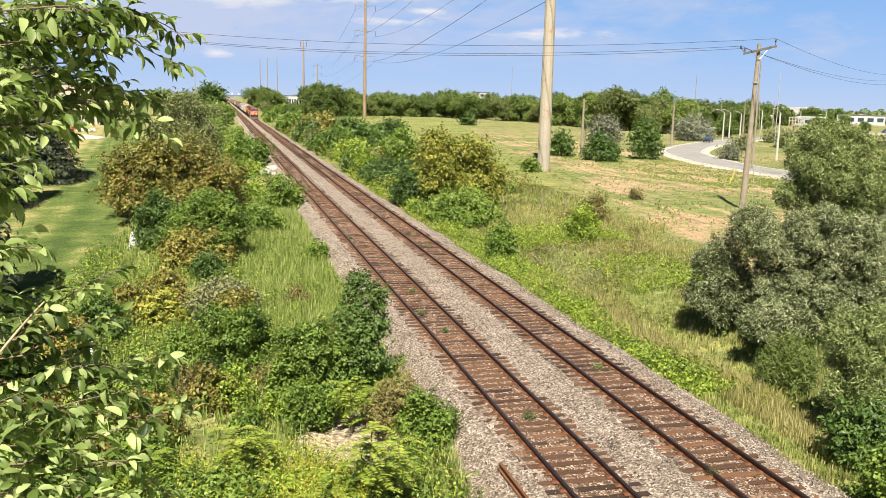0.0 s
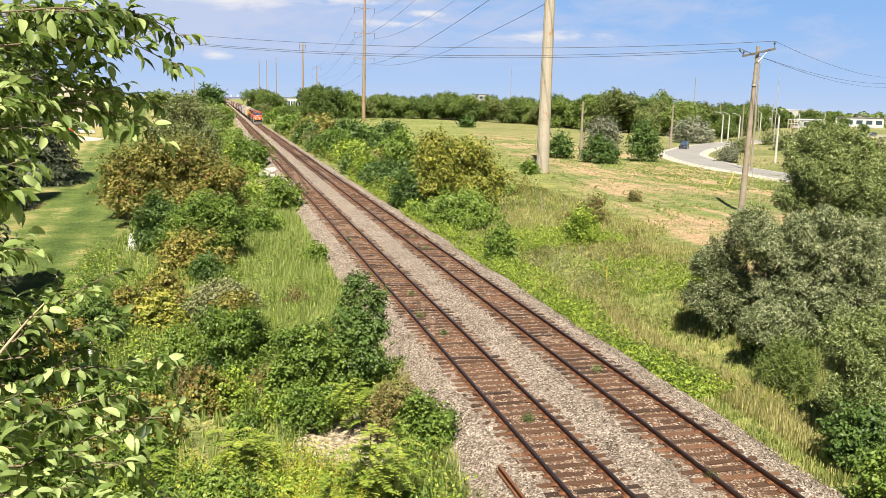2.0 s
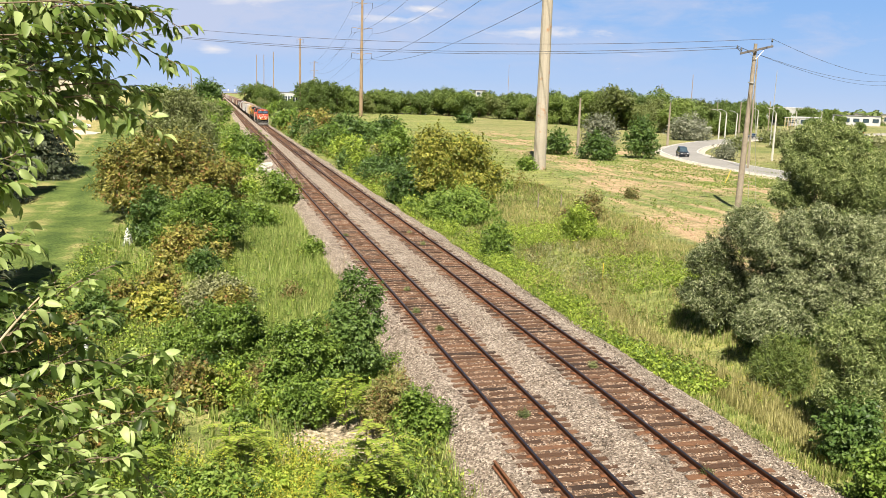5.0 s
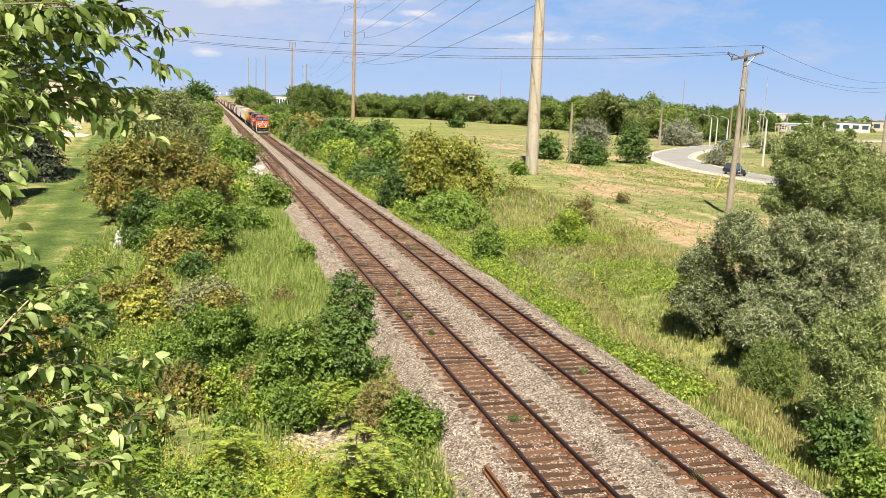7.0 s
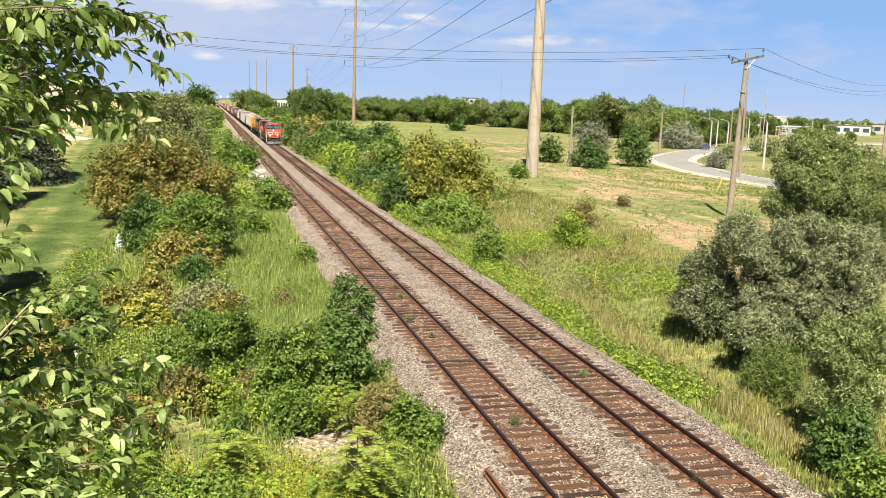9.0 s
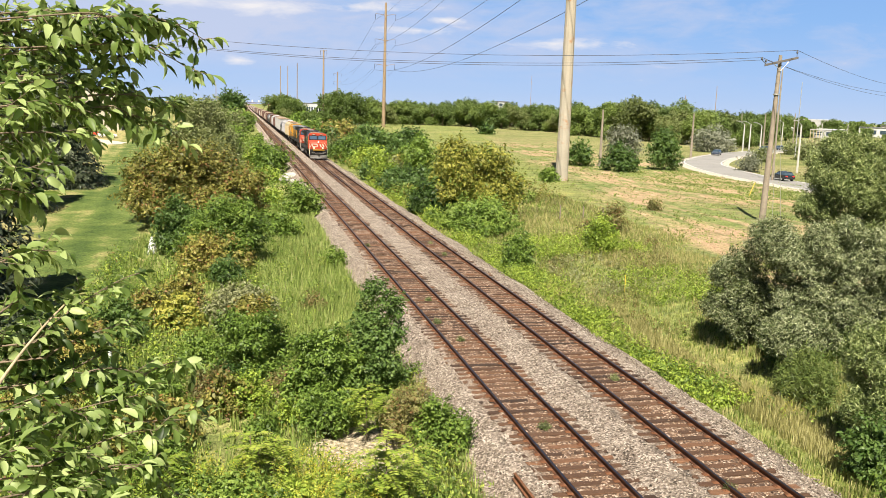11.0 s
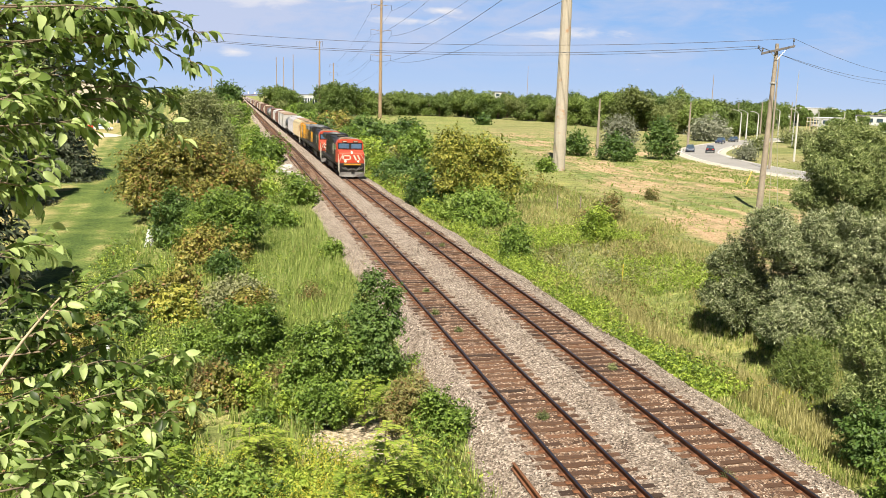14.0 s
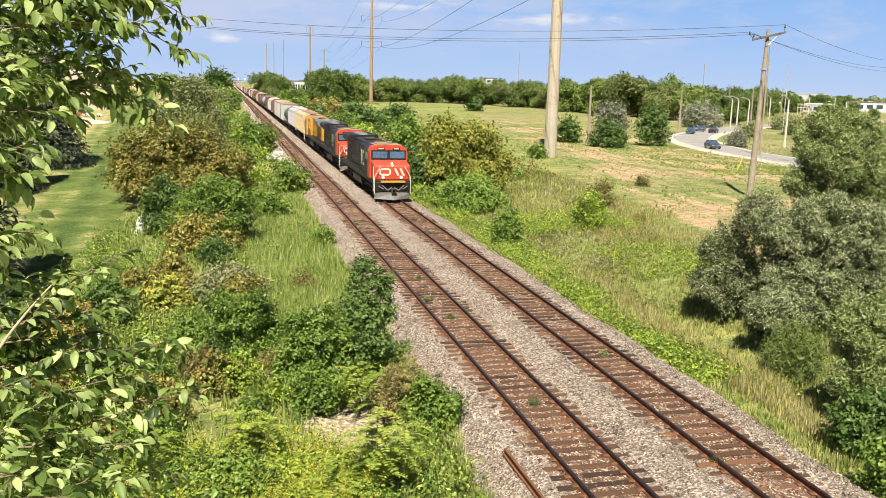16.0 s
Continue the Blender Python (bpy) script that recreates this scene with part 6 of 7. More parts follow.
def locomotive(nose, hood, roof, label, lit):
    lo = tagged(new("locomotive"), label, "locomotive", "locomotives of the train")
    # running gear and frame
    part("frame", shaped(box, -1.5, 1.5, 0.5, 21.8, 1.25, 1.62, 0.03), BLACK, lo)
    part("fuel_tank", shaped(box, -1.42, 1.42, 8.4, 13.6, 0.4, 1.24, 0.12), UNDER, lo)
    bogie(lo, 5.3, 3, 1.85, 0.53)
    bogie(lo, 16.9, 3, 1.85, 0.53)
    coupler(lo, 0.5, -1)
    coupler(lo, 21.8, 1)
    # plow and pilot
    bm = bmesh.new()
    pts = [(-1.48, 0.62, 0.12), (0, -0.25, 0.1), (1.48, 0.62, 0.12), (1.48, 0.62, 0.62), (0, 0.1, 0.7), (-1.48, 0.62, 0.62)]
    fr = [bm.verts.new(p) for p in pts]
    bk = [bm.verts.new((p[0], 0.72, p[2])) for p in pts]
    bm.faces.new((fr[0], fr[1], fr[4], fr[5]))
    bm.faces.new((fr[1], fr[2], fr[3], fr[4]))
    for k in range(6):
        bm.faces.new((fr[k], bk[k], bk[(k + 1) % 6], fr[(k + 1) % 6]))
    bm.faces.new(bk)
    bmesh.ops.recalc_face_normals(bm, faces=bm.faces[:])
    part("plow", bm, PLOW, lo, "scuffed pale grey snow plow")
    part("pilot", shaped(box, -1.46, 1.46, 0.42, 1.0, 0.7, 1.5, 0.05), BLACK, lo)
    part("anticlimber", shaped(box, -1.0, 1.0, 0.12, 0.5, 1.46, 1.62, 0.03), YELLOW, lo, "yellow anticlimber stripe")
    bm = bmesh.new()
    for a, b in (((-0.9, 0.3, 1.25), (-0.45, 0.15, 0.85)), ((-0.45, 0.15, 0.85), (-0.1, 0.3, 1.1)), ((0.9, 0.3, 1.25), (0.45, 0.15, 0.85)), ((0.45, 0.15, 0.85), (0.1, 0.3, 1.1)),
                 ((-1.2, 0.3, 1.2), (-0.8, 0.2, 0.95)), ((1.2, 0.3, 1.2), (0.8, 0.2, 0.95))):
        tube(bm, a, b, 0.04, 0.04, 6)
    part("air_hose", bm, PLOW, lo)
    for s in (-1, 1):
        bm = bmesh.new()
        for k in range(4):
            x0, x1 = sorted((s * 1.08, s * 1.52))
            box(bm, x0, x1, 0.55 + k * 0.02, 0.95, 0.42 + k * 0.3, 0.46 + k * 0.3)
        part("step", bm, PLOW, lo)
        bm = bmesh.new()
        tube(bm, (s * 1.5, 0.55, 0.5), (s * 1.5, 0.5, 1.9), 0.03, 0.03, 6)
        tube(bm, (s * 1.5, 0.5, 1.9), (s * 1.02, 0.62, 2.75), 0.03, 0.03, 6)
        tube(bm, (s * 1.52, 0.95, 0.7), (s * 1.52, 1.0, 2.7), 0.03, 0.03, 6)
        part("handrail", bm, SHEET_WHITE, lo, "white front handrail")
        bm = bmesh.new()
        for k in range(13):
            tube(bm, (s * 1.47, 6.2 + k * 1.25, 1.6), (s * 1.47, 6.2 + k * 1.25, 2.65), 0.016, 0.016, 5)
        tube(bm, (s * 1.47, 6.2, 2.65), (s * 1.47, 21.2, 2.65), 0.018, 0.018, 5)
        part("side_handrail", bm, UNDER, lo)
    # nose with a sloped top, drawn across
    bm = bmesh.new()
    prof = [(0.82, 1.62), (0.78, 2.75), (0.95, 2.9), (2.75, 3.18), (2.75, 1.62)]
    a = [bm.verts.new((-1.5, y, z)) for y, z in prof]
    b = [bm.verts.new((1.5, y, z)) for y, z in prof]
    for k in range(5):
        bm.faces.new((a[k], a[(k + 1) % 5], b[(k + 1) % 5], b[k]))
    bm.faces.new(a)
    bm.faces.new(b)
    bmesh.ops.recalc_face_normals(bm, faces=bm.faces[:])
    bmesh.ops.bevel(bm, geom=bm.edges[:], offset=0.09, segments=2, affect="EDGES", profile=0.5)
    nose_part = part("nose", bm, nose, lo)
    cab = part("cab", shaped(prism, [(-1.6, 1.62), (1.6, 1.62), (1.6, 3.8), (1.42, 4.22), (0.9, 4.36), (-0.9, 4.36), (-1.42, 4.22), (-1.6, 3.8)], 2.5, 5.5), nose, lo)
    rear = hood if hood is BLACK else nose
    part("cab_rear", shaped(prism, [(-1.606, 1.62), (1.606, 1.62), (1.606, 3.8), (1.426, 4.225), (0.9, 4.365), (-0.9, 4.365), (-1.426, 4.225), (-1.606, 3.8)], 3.75, 5.51), rear, cab)
    part("window_surround", shaped(box, -1.47, 1.47, 2.478, 2.53, 3.14, 3.95, 0.01), BLACK, cab, "black band round the windshields")
    part("cab_roof", shaped(box, -1.15, 1.15, 2.75, 5.2, 4.3, 4.375, 0.02), RUST_ROOF, cab, "dusty tan cab roof")
    for s in (-1, 1):
        x0, x1 = sorted((s * 0.1, s * 1.36))
        w = part("windshield", shaped(box, x0, x1, 2.455, 2.52, 3.26, 3.84, 0.02), SHIELD, cab, "bluish windshield in a dark frame")
        bm = bmesh.new()
        for (ax, bx, az, bz) in ((x0 - 0.06, x1 + 0.06, 3.84, 3.9), (x0 - 0.06, x1 + 0.06, 3.2, 3.26), (x0 - 0.06, x0, 3.26, 3.84), (x1, x1 + 0.06, 3.26, 3.84)):
            box(bm, ax, bx, 2.46, 2.53, az, bz)
        part("window_frame", bm, BLACK, cab)
        x2, x3 = sorted((s * 1.595, s * 1.615))
        part("side_window", shaped(box, x2, x3, 3.3, 4.9, 3.05, 3.65, 0.005), SHIELD, cab)
        x4, x5 = sorted((s * 0.35, s * 0.95))
        nb = part("number_board", shaped(box, x4, x5, 2.44, 2.5, 3.99, 4.15, 0.01), BLACK, cab)
        part("number_bar", shaped(box, x4 + 0.08, x5 - 0.08, 2.43, 2.445, 4.03, 4.11), SHEET_WHITE, cab)
        d = part("ditch_light", shaped(tube, (s * 0.75, 0.66, 1.86), (s * 0.75, 0.76, 1.86), 0.09, 0.12, 10), HEADLIGHT if lit else GALV, nose_part)
    bm = bmesh.new()
    for z in (2.84, 2.99):
        tube(bm, (0, 0.72 + (z - 2.84) * 1.2, z), (0, 1.0, z), 0.075, 0.1, 10)
    part("headlight", bm, HEADLIGHT if lit else GALV, nose_part, "glowing twin headlight" if lit else "")
    bm = bmesh.new()   # a ring of bars and a slanted block, as the painted mark
    for x0, x1, z0, z1 in ((-1.1, -0.95, 2.1, 2.5), (-0.95, -0.25, 2.46, 2.6), (-0.95, -0.25, 2.0, 2.14), (-0.25, -0.1, 2.1, 2.5)):
        box(bm, x0, x1, 0.768, 0.79, z0, z1)
    for dxa, dxb in (((0.0, 0.18), (0.3, 0.48)), ((0.45, 0.63), (0.75, 0.93))):
        q = [bm.verts.new((0.14 + dx, y, z)) for y in (0.765, 0.785) for dx, z in ((dxa[0], 2.6), (dxa[1], 2.6), (dxb[1], 2.0), (dxb[0], 2.0))]
        for f in ((0, 1, 2, 3), (4, 5, 6, 7), (0, 1, 5, 4), (1, 2, 6, 5), (2, 3, 7, 6), (3, 0, 4, 7)):
            bm.faces.new([q[i] for i in f])
    part("front_mark", bm, SHEET_WHITE, nose_part, "plain white painted mark")
    # hoods, radiator wings and roof gear
    part("equipment_hood", shaped(box, -1.42, 1.42, 5.52, 8.8, 1.62, 4.12, 0.1), hood, lo)
    bm = box(bmesh.new(), -0.98, 0.98, 8.8, 20.9, 1.62, 4.12, 0.12)
    long_hood = part("long_hood", bm, hood, lo)
    for s in (-1, 1):
        for k in range(8):
            x0, x1 = sorted((s * 0.975, s * 1.0))
            part("hood_door", shaped(box, x0, x1, 9.1 + k * 1.05, 10.05 + k * 1.05, 1.8, 3.9, 0.008), hood, long_hood)
        marks(lo, s * 1.425, 5.9, 2.3, s)
    bm = prism(bmesh.new(), [(-0.99, 3.4), (-1.5, 3.8), (-1.5, 4.25), (-1.35, 4.38), (1.35, 4.38), (1.5, 4.25), (1.5, 3.8), (0.99, 3.4)], 16.2, 20.6)
    part("radiator", bm, roof, lo, "flared radiator housing")
    for k in range(3):
        part("fan", shaped(tube, (0, 16.9 + k * 1.35, 4.36), (0, 16.9 + k * 1.35, 4.48), 0.58, 0.52, 14), GREY_ROOF, lo)
    part("roof_panel", shaped(box, -1.0, 1.0, 5.6, 15.9, 4.122, 4.2, 0.03), roof, lo)
    part("exhaust_stack", shaped(box, -0.45, 0.45, 11.5, 12.6, 4.2, 4.42, 0.05), UNDER, lo)
    part("horn", shaped(box, 0.2, 0.6, 4.2, 4.9, 4.355, 4.55, 0.04), GREY_ROOF, lo)
    part("air_conditioner", shaped(box, -0.9, 0.1, 3.2, 4.8, 4.355, 4.5, 0.05), RUST_ROOF, lo)
    part("end_panel", shaped(box, -0.9, 0.9, 20.9, 21.02, 1.7, 4.0, 0.02), nose, lo)
    return lo


def hopper(body, roof, label, length=17.5, high=4.55):
    c = tagged(new("hopper_car"), label, "freight car", "freight cars of the train")
    L = length
    # curved sides with sloped ends
    prof = [(-1.35, 1.25), (-1.6, 1.6), (-1.6, 3.7), (-1.45, 4.15), (-0.9, high - 0.1), (0.9, high - 0.1), (1.45, 4.15), (1.6, 3.7), (1.6, 1.6), (1.35, 1.25)]
    part("body", shaped(prism, prof, 1.1, L - 1.1), body, c)
    for s in (-1, 1):
        bm = bmesh.new()
        for k in range(15):
            y = 1.3 + k * (L - 2.6) / 14
            x0, x1 = sorted((s * 1.595, s * 1.67))
            box(bm, x0, x1, y - 0.05, y + 0.05, 1.5, 3.75)
        part("side_ribs", bm, body, c)
    part("roof_walk", shaped(box, -0.45, 0.45, 0.9, L - 0.9, high - 0.1, high + 0.02, 0.02), roof, c)
    for k in range(4):
        y = 3.0 + k * (L - 6) / 3
        part("hatch", shaped(box, -0.9, 0.9, y - 0.4, y + 0.4, high - 0.02, high + 0.12, 0.05), roof, c)
        bm = bmesh.new()
        v = [bm.verts.new(p) for p in ((-1.3, y - 1.5, 1.25), (1.3, y - 1.5, 1.25), (1.3, y + 1.5, 1.25), (-1.3, y + 1.5, 1.25), (-0.4, y - 0.4, 0.45), (0.4, y - 0.4, 0.45), (0.4, y + 0.4, 0.45), (-0.4, y + 0.4, 0.45))]
        for q in ((0, 1, 5, 4), (1, 2, 6, 5), (2, 3, 7, 6), (3, 0, 4, 7), (4, 5, 6, 7)):
            bm.faces.new([v[i] for i in q])
        part("chute", bm, UNDER, c)
    part("sill", shaped(box, -0.3, 0.3, 0.4, L - 0.4, 0.95, 1.25, 0.02), UNDER, c)
    for y0, s in ((0.55, 1), (L - 0.55, -1)):
        bm = bmesh.new()
        for x in (-1.4, -0.7, 0.7, 1.4):
            tube(bm, (x, y0, 1.1), (x, y0 + s * 0.6, 3.9), 0.035, 0.035, 5)
        for k in range(7):
            tube(bm, (-1.4, y0 + s * 0.08 * k, 1.3 + k * 0.36), (-0.7, y0 + s * 0.08 * k, 1.3 + k * 0.36), 0.02, 0.02, 4)
        part("end_ladder", bm, roof, c)
        part("end_platform", shaped(box, -1.5, 1.5, min(y0 - 0.2, y0 + s), max(y0 + 0.2, y0 + s), 1.05, 1.15), body, c)
    bogie(c, 2.0, 2, 1.75, 0.46)
    bogie(c, L - 2.0, 2, 1.75, 0.46)
    coupler(c, 0.4, -1)
    coupler(c, L - 0.4, 1)
    return c


def tank_car(body, label, length=16.0):
    c = tagged(new("tank_car"), label, "freight car", "freight cars of the train")
    L = length
    bm = bmesh.new()
    n = 20
    rings = []
    for y, r in ((0.9, 0.5), (1.05, 1.0), (1.35, 1.36), (1.7, 1.45), (L - 1.7, 1.45), (L - 1.35, 1.36), (L - 1.05, 1.0), (L - 0.9, 0.5)):
        rings.append([bm.verts.new((r * math.cos(6.283185 * k / n), y, 2.55 + r * math.sin(6.283185 * k / n))) for k in range(n)])
    for a, b in zip(rings, rings[1:]):
        for k in range(n):
            bm.faces.new((a[k], a[(k + 1) % n], b[(k + 1) % n], b[k]))
    bm.faces.new(rings[0])
    bm.faces.new(rings[-1])
    bmesh.ops.recalc_face_normals(bm, faces=bm.faces[:])
    part("tank", bm, body, c, smooth=True)
    part("dome", shaped(tube, (0, L / 2, 3.9), (0, L / 2, 4.35), 0.5, 0.45, 14), body, c)
    part("walkway", shaped(box, -1.0, 1.0, L / 2 - 1.4, L / 2 + 1.4, 4.0, 4.06), GREY_ROOF, c)
    part("sill", shaped(box, -1.3, 1.3, 0.4, L - 0.4, 0.9, 1.15, 0.03), UNDER, c)
    for s in (-1, 1):
        bm = bmesh.new()
        tube(bm, (s * 1.45, 1.0, 1.9), (s * 1.45, L - 1.0, 1.9), 0.03, 0.03, 5)
        for k in range(9):
            tube(bm, (s * 1.45, 1.0 + k * (L - 2) / 8, 1.1), (s * 1.45, 1.0 + k * (L - 2) / 8, 1.9), 0.025, 0.025, 5)
        part("handrail", bm, UNDER, c)
    bogie(c, 2.0, 2, 1.75, 0.46)
    bogie(c, L - 2.0, 2, 1.75, 0.46)
    coupler(c, 0.4, -1)
    coupler(c, L - 0.4, 1)
    return c


def boxcar(body, roof, label, length=17.0, high=4.7):
    c = tagged(new("boxcar"), label, "freight car", "freight cars of the train")
    L = length
    part("body", shaped(box, -1.52, 1.52, 0.6, L - 0.6, 1.1, high - 0.25, 0.03), body, c)
    part("roof", shaped(prism, [(-1.58, high - 0.25), (-1.58, high - 0.15), (0, high), (1.58, high - 0.15), (1.58, high - 0.25)], 0.5, L - 0.5), roof, c)
    for s in (-1, 1):
        bm = bmesh.new()
        for k in range(20):
            y = 0.8 + k * (L - 1.6) / 19
            x0, x1 = sorted((s * 1.52, s * 1.58))
            if abs(y - L / 2) > 1.7:
                box(bm, x0, x1, y - 0.09, y + 0.09, 1.15, high - 0.3)
        part("side_posts", bm, body, c)
        x0, x1 = sorted((s * 1.525, s * 1.62))
        part("sliding_door", shaped(box, x0, x1, L / 2 - 1.55, L / 2 + 1.55, 1.2, high - 0.4, 0.03), body, c)
        bm = bmesh.new()
        for k in range(8):
            tube(bm, (s * 1.35, 0.56, 1.2 + k * 0.42), (s * 0.9, 0.56, 1.2 + k * 0.42), 0.02, 0.02, 4)
        part("ladder", bm, GALV, c)
    part("sill", shaped(box, -1.4, 1.4, 0.5, L - 0.5, 0.85, 1.098, 0.02), UNDER, c)
    bogie(c, 2.2, 2, 1.75, 0.46)
    bogie(c, L - 2.2, 2, 1.75, 0.46)
    coupler(c, 0.5, -1)
    coupler(c, L - 0.5, 1)
    return c


CREAM = surface("cream car paint", (0.38, 0.31, 0.19), (0.48, 0.4, 0.26), 0.8, 15, 0.7, rust=(0.42, 0.26, 0.14))
LILAC = surface("pale grey car paint", (0.31, 0.3, 0.32), (0.42, 0.41, 0.43), 0.8, 15, 0.7)
WHITE_CAR = surface("white car paint", (0.32, 0.31, 0.31), (0.46, 0.45, 0.44), 0.8, 15, 0.65)
BROWN_CAR = surface("oxide brown car paint", (0.1, 0.052, 0.042), (0.17, 0.09, 0.07), 0.8, 15, 0.75)
TAN_CAR = surface("tan car paint", (0.3, 0.24, 0.18), (0.4, 0.33, 0.26), 0.8, 15, 0.75)
TANK_DARK = surface("dark grey tank paint", (0.05, 0.052, 0.058), (0.1, 0.1, 0.11), 0.8, 15, 0.45)
TRAIN = []     # thing and how far its front lies behind the train's nose


def make_train():
    at = 0.0
    def put(ob, length, turned=False):
        nonlocal at
        TRAIN.append((ob, at + (length if turned else 0), turned))
        at += length
    put(locomotive(RED, BLACK, BLACK, "red-nosed black diesel locomotive with lit headlights", True), 22.3)
    put(locomotive(RED, BLACK, BLACK, "second red and black diesel locomotive", False), 22.3)
    put(locomotive(YELLOW, YELLOW, GREY_ROOF, "yellow diesel locomotive with a grey roof, running backwards", False), 22.3, True)
    first = {}
    order = [("h", CREAM, RUST_ROOF, "cream covered hopper car with a rusty roof"), ("h", LILAC, LILAC, "pale grey covered hopper car"), ("t", TANK_DARK, None, "dark grey cylindrical tank car"),
             ("b", WHITE_CAR, RUST_ROOF, "long white boxcar with a rusty roof"), ("b", WHITE_CAR, TAN_CAR, "white boxcar with a tan roof"), ("h", BROWN_CAR, BROWN_CAR, "oxide brown covered hopper car"),
             ("h", WHITE_CAR, WHITE_CAR, "tall white covered hopper car"), ("b", BROWN_CAR, BROWN_CAR, "oxide brown ribbed steel boxcar"), ("t", TANK_DARK, None, "sooty black tank car with handrails"), ("t", WHITE_CAR, None, "dull white tank car with handrails"),
             ("t", TANK_DARK, None, "sooty black tank car with handrails"), ("b", BROWN_CAR, RUST_ROOF, "brown boxcar with a rusty roof"), ("h", TAN_CAR, TAN_CAR, "tan covered hopper car"), ("t", WHITE_CAR, None, "dull white tank car with handrails")]
    order += [order[i] for i in (5, 7, 8, 12, 11, 6, 9, 7, 5, 13, 12, 11, 7, 3, 5, 11, 7, 12)] + [order[5 + (i * i + 3 * i) % 9] for i in range(36)]
    for kind, paint, roof, label in order:
        length = {"h": 17.5, "t": 16.0, "b": 17.0}[kind]
        if label in first:
            ob = copy_thing(first[label], Matrix())
        else:
            ob = hopper(paint, roof, label) if kind == "h" else tank_car(paint, label) if kind == "t" else boxcar(paint, roof, label)
            first[label] = ob
        put(ob, length)


make_train()

# ---- cars on the road ----
TYRE = surface("tyre rubber", (0.015, 0.015, 0.015), (0.03, 0.03, 0.03), 5, 40, 0.85)
TAIL = glow_material("tail lamp red", (0.6, 0.02, 0.01), 0.3)


def road_car(paint, label, tall=1.5, length=4.6):
    """Nose towards +x."""
    c = tagged(new("car"), label, "car", "cars on the road")
    L = length / 2
    bm = bmesh.new()
    side = [(-L, 0.35), (-L, 0.95), (-L * 0.9, 1.0), (L * 0.42, 0.98), (L * 0.92, 0.82), (L, 0.6), (L * 0.98, 0.3)]
    a = [bm.verts.new((x, -0.9, z)) for x, z in side]
    b = [bm.verts.new((x, 0.9, z)) for x, z in side]
    n = len(side)
    for k in range(n):
        bm.faces.new((a[k], a[(k + 1) % n], b[(k + 1) % n], b[k]))
    bm.faces.new(a)
    bm.faces.new(b)
    bmesh.ops.recalc_face_normals(bm, faces=bm.faces[:])
    bmesh.ops.bevel(bm, geom=bm.edges[:], offset=0.07, segments=2, affect="EDGES", profile=0.5)
    body = part("body", bm, paint, c)
    bm = bmesh.new()
    lo = [(-L * 0.88, 0.97), (L * 0.45, 0.97)]
    v = [bm.verts.new(p) for p in ((-L * 0.9, -0.82, 0.97), (L * 0.45, -0.82, 0.97), (L * 0.45, 0.82, 0.97), (-L * 0.9, 0.82, 0.97),
                                   (-L * 0.72, -0.64, tall - 0.04), (L * 0.12, -0.64, tall - 0.04), (L * 0.12, 0.64, tall - 0.04), (-L * 0.72, 0.64, tall - 0.04))]
    for q in ((0, 1, 5, 4), (1, 2, 6, 5), (2, 3, 7, 6), (3, 0, 4, 7), (4, 5, 6, 7)):
        bm.faces.new([v[i] for i in q])
    part("windows", bm, GLASS, c, "dark side windows and windshield")
    part("roof", shaped(box, -L * 0.74, L * 0.14, -0.66, 0.66, tall - 0.05, tall + 0.02, 0.03), paint, c)
    for sx in (-L * 0.62, L * 0.62):
        for sy in (-1, 1):
            w = part("wheel", shaped(tube, (sx, sy * 0.72, 0.33), (sx, sy * 0.94, 0.33), 0.33, 0.33, 14), TYRE, c)
            part("rim", shaped(tube, (sx, sy * 0.94, 0.33), (sx, sy * 0.955, 0.33), 0.2, 0.18, 10), GALV, w)
    for sy in (-0.6, 0.6):
        part("headlight", shaped(box, L - 0.12, L + 0.01, sy - 0.18, sy + 0.18, 0.64, 0.74, 0.02), GALV, body)
        part("tail_light", shaped(box, -L - 0.01, -L + 0.1, sy - 0.2, sy + 0.2, 0.72, 0.88, 0.02), TAIL, body)
    part("bumper", shaped(box, L - 0.08, L + 0.05, -0.75, 0.75, 0.32, 0.5, 0.03), paint, body)
    return c


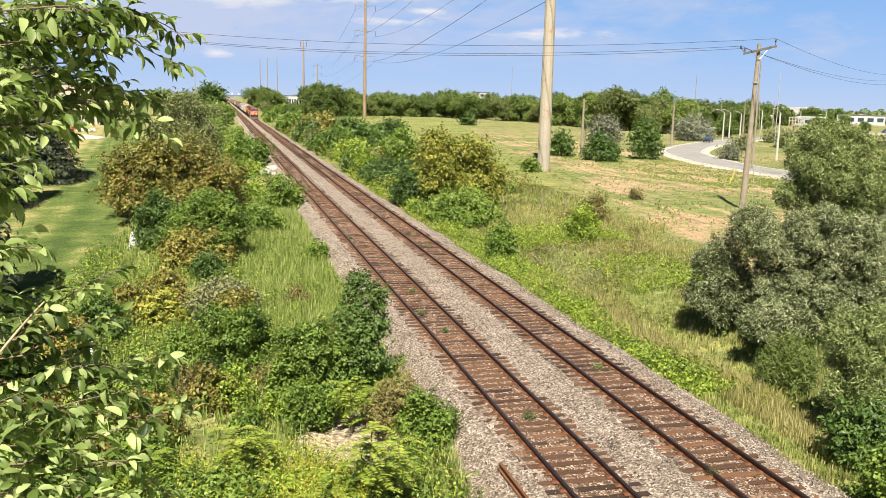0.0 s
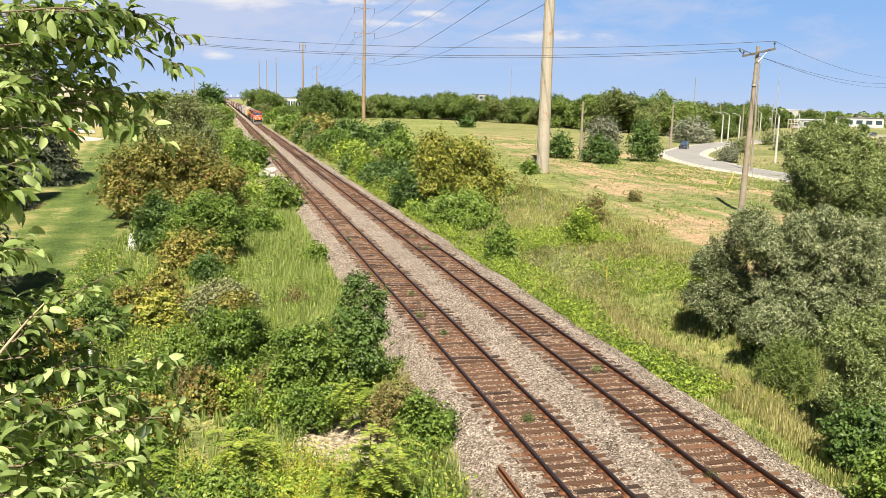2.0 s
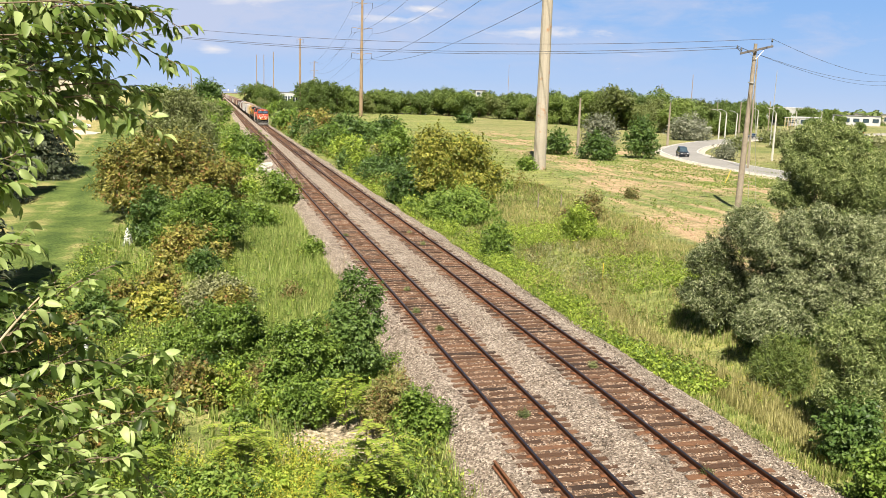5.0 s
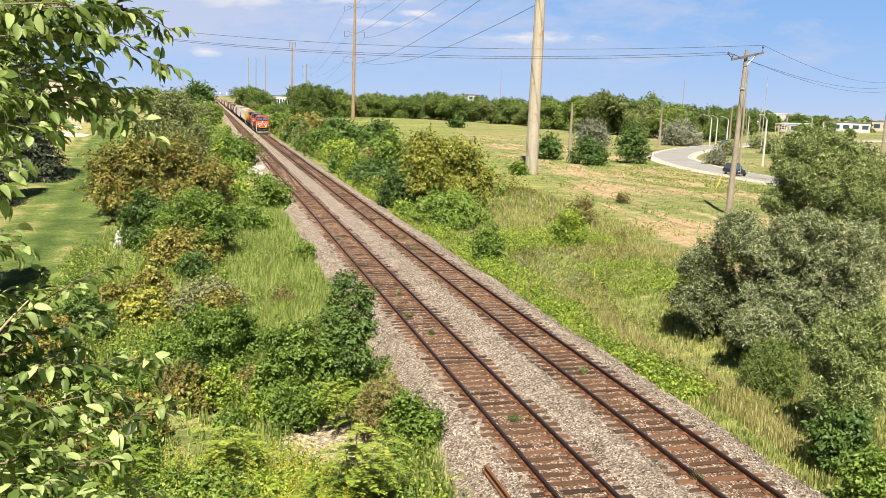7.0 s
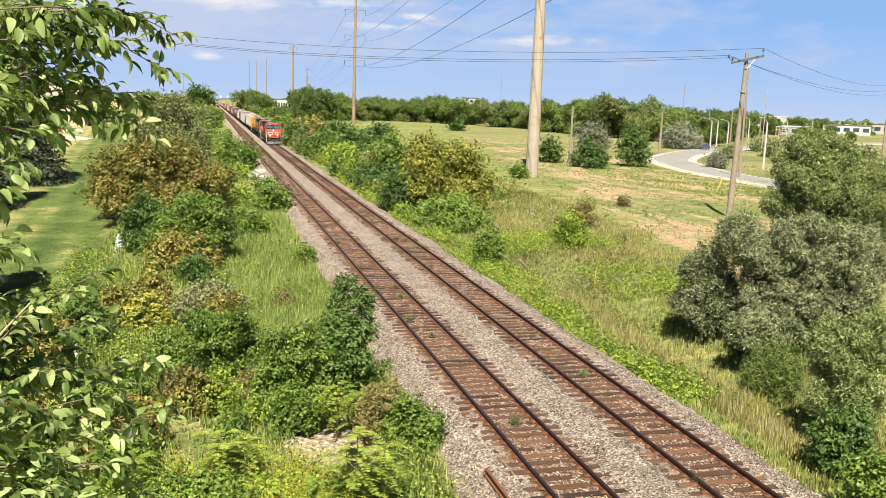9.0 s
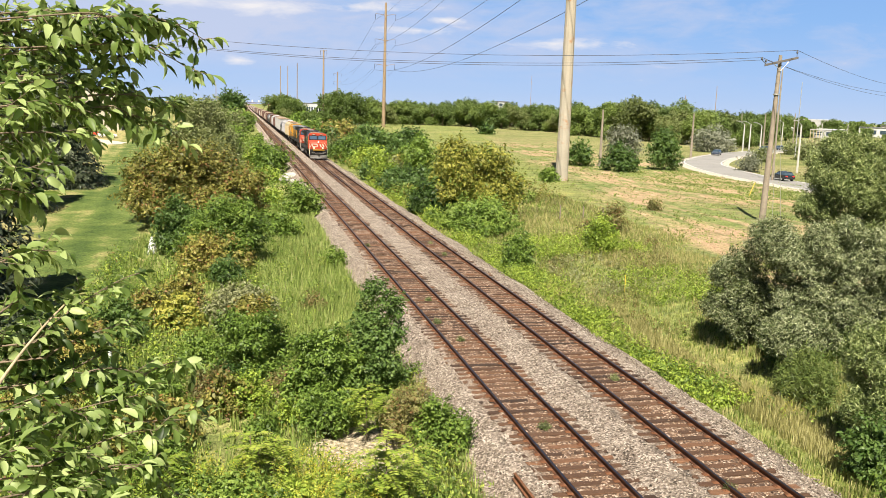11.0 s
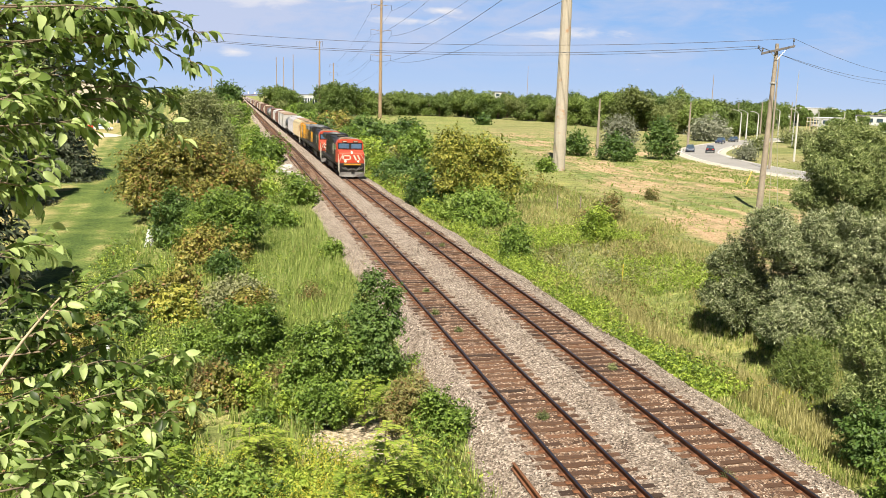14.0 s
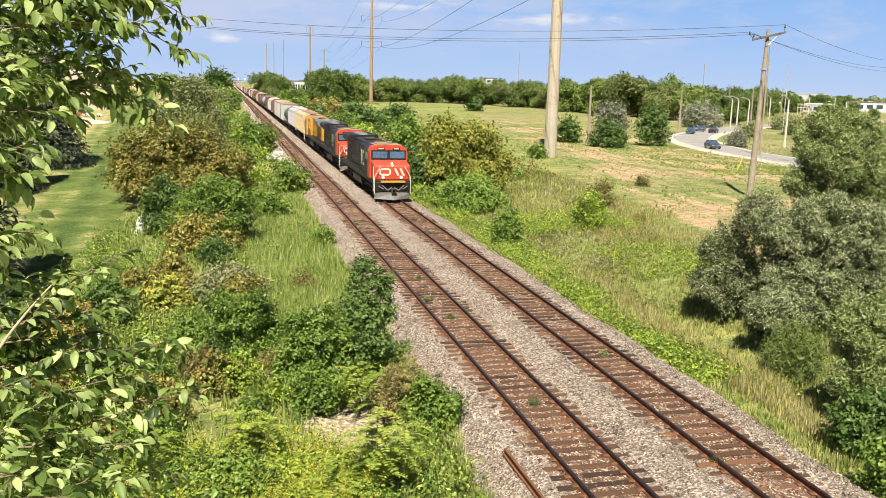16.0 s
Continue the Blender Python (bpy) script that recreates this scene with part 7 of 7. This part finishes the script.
DARK_CAR = surface("dark car paint", (0.012, 0.014, 0.02), (0.03, 0.032, 0.04), 1, 20, 0.25, bump=0, spec=0.6)
SILVER_CAR = surface("silver car paint", (0.04, 0.055, 0.085), (0.07, 0.09, 0.13), 1, 20, 0.3, 0.3, bump=0)
BLUE_CAR = surface("dark blue car paint", (0.02, 0.03, 0.07), (0.035, 0.05, 0.1), 1, 20, 0.25, bump=0, spec=0.6)
suv = road_car(DARK_CAR, "black sport utility car with dark windows", 1.85, 4.9)
hatch = road_car(SILVER_CAR, "blue-grey hatchback car on the bend", 1.5, 4.3)
sedan = road_car(DARK_CAR, "dark sedan car driving off", 1.48, 4.8)
follower = road_car(BLUE_CAR, "dark blue car in the row of traffic", 1.55, 4.6)
last_car = road_car(SILVER_CAR, "grey car following in the row of traffic", 1.5, 4.5)
white_van = road_car(WHITE, "white car parked by the far road", 1.7, 4.9)
white_van.matrix_world = pose(196, 274, -0.6, 0, 0, 35)
PARKED = [(268, 318, 20, SILVER_CAR), (276, 322, 80, DARK_CAR), (258, 312, 60, RED), (-36, 240, 70, RED), (-33, 232, 10, WHITE)]
for x, y, a, paint in PARKED:
    road_car(paint, "car parked on a distant lot", 1.5, 4.6).matrix_world = pose(x, y, -0.62, 0, 0, a)


def motions():
    """The train rolls towards the camera and slows a little; cars pass through the bend."""
    seconds = [k * 0.5 for k in range(33)]
    for ob, behind, turned in TRAIN:
        walk(ob, [(t, pose(TRACKS[1], 68.0 + 15.3 * (16 - t) + 0.15 * (16 - t) ** 2 + behind, RAIL_TOP - 0.005, 0, 0, 180 if turned else 0)) for t in seconds])

    # the boughs before the camera stir in the breeze
    for k, (ob, (bx, by, bz), sway) in enumerate(BOUGHS):
        walk(ob, [(t, pose(bx, by, bz, sway * 0.6 * math.sin((2.0 + 0.07 * (k % 7)) * t + k), sway * math.sin((2.6 + 0.11 * (k % 5)) * t + 2 * k), sway * 0.8 * math.sin((1.7 + 0.09 * (k % 6)) * t + 3 * k))) for t in seconds])

    def drive(ob, way, lane):
        rows = []
        for t in seconds:
            x, y, turn = on_road(way(t), lane)
            rows.append((t, pose(x, y, ROAD_Z + 0.005, 0, 0, turn + (180 if lane < 0 else 0))))
        walk(ob, rows)
    drive(suv, lambda t: 333 - 15.2 * t, -2.0)
    drive(hatch, lambda t: 411.7 - 3.84 * t - 0.417 * t * t, -2.0)
    drive(sedan, lambda t: 57.1 + 15.7 * t, 2.2)
    drive(follower, lambda t: 523.5 - 14.0 * t, -2.0)
    drive(last_car, lambda t: 537 - 13.9 * t, -2.0)


motions()
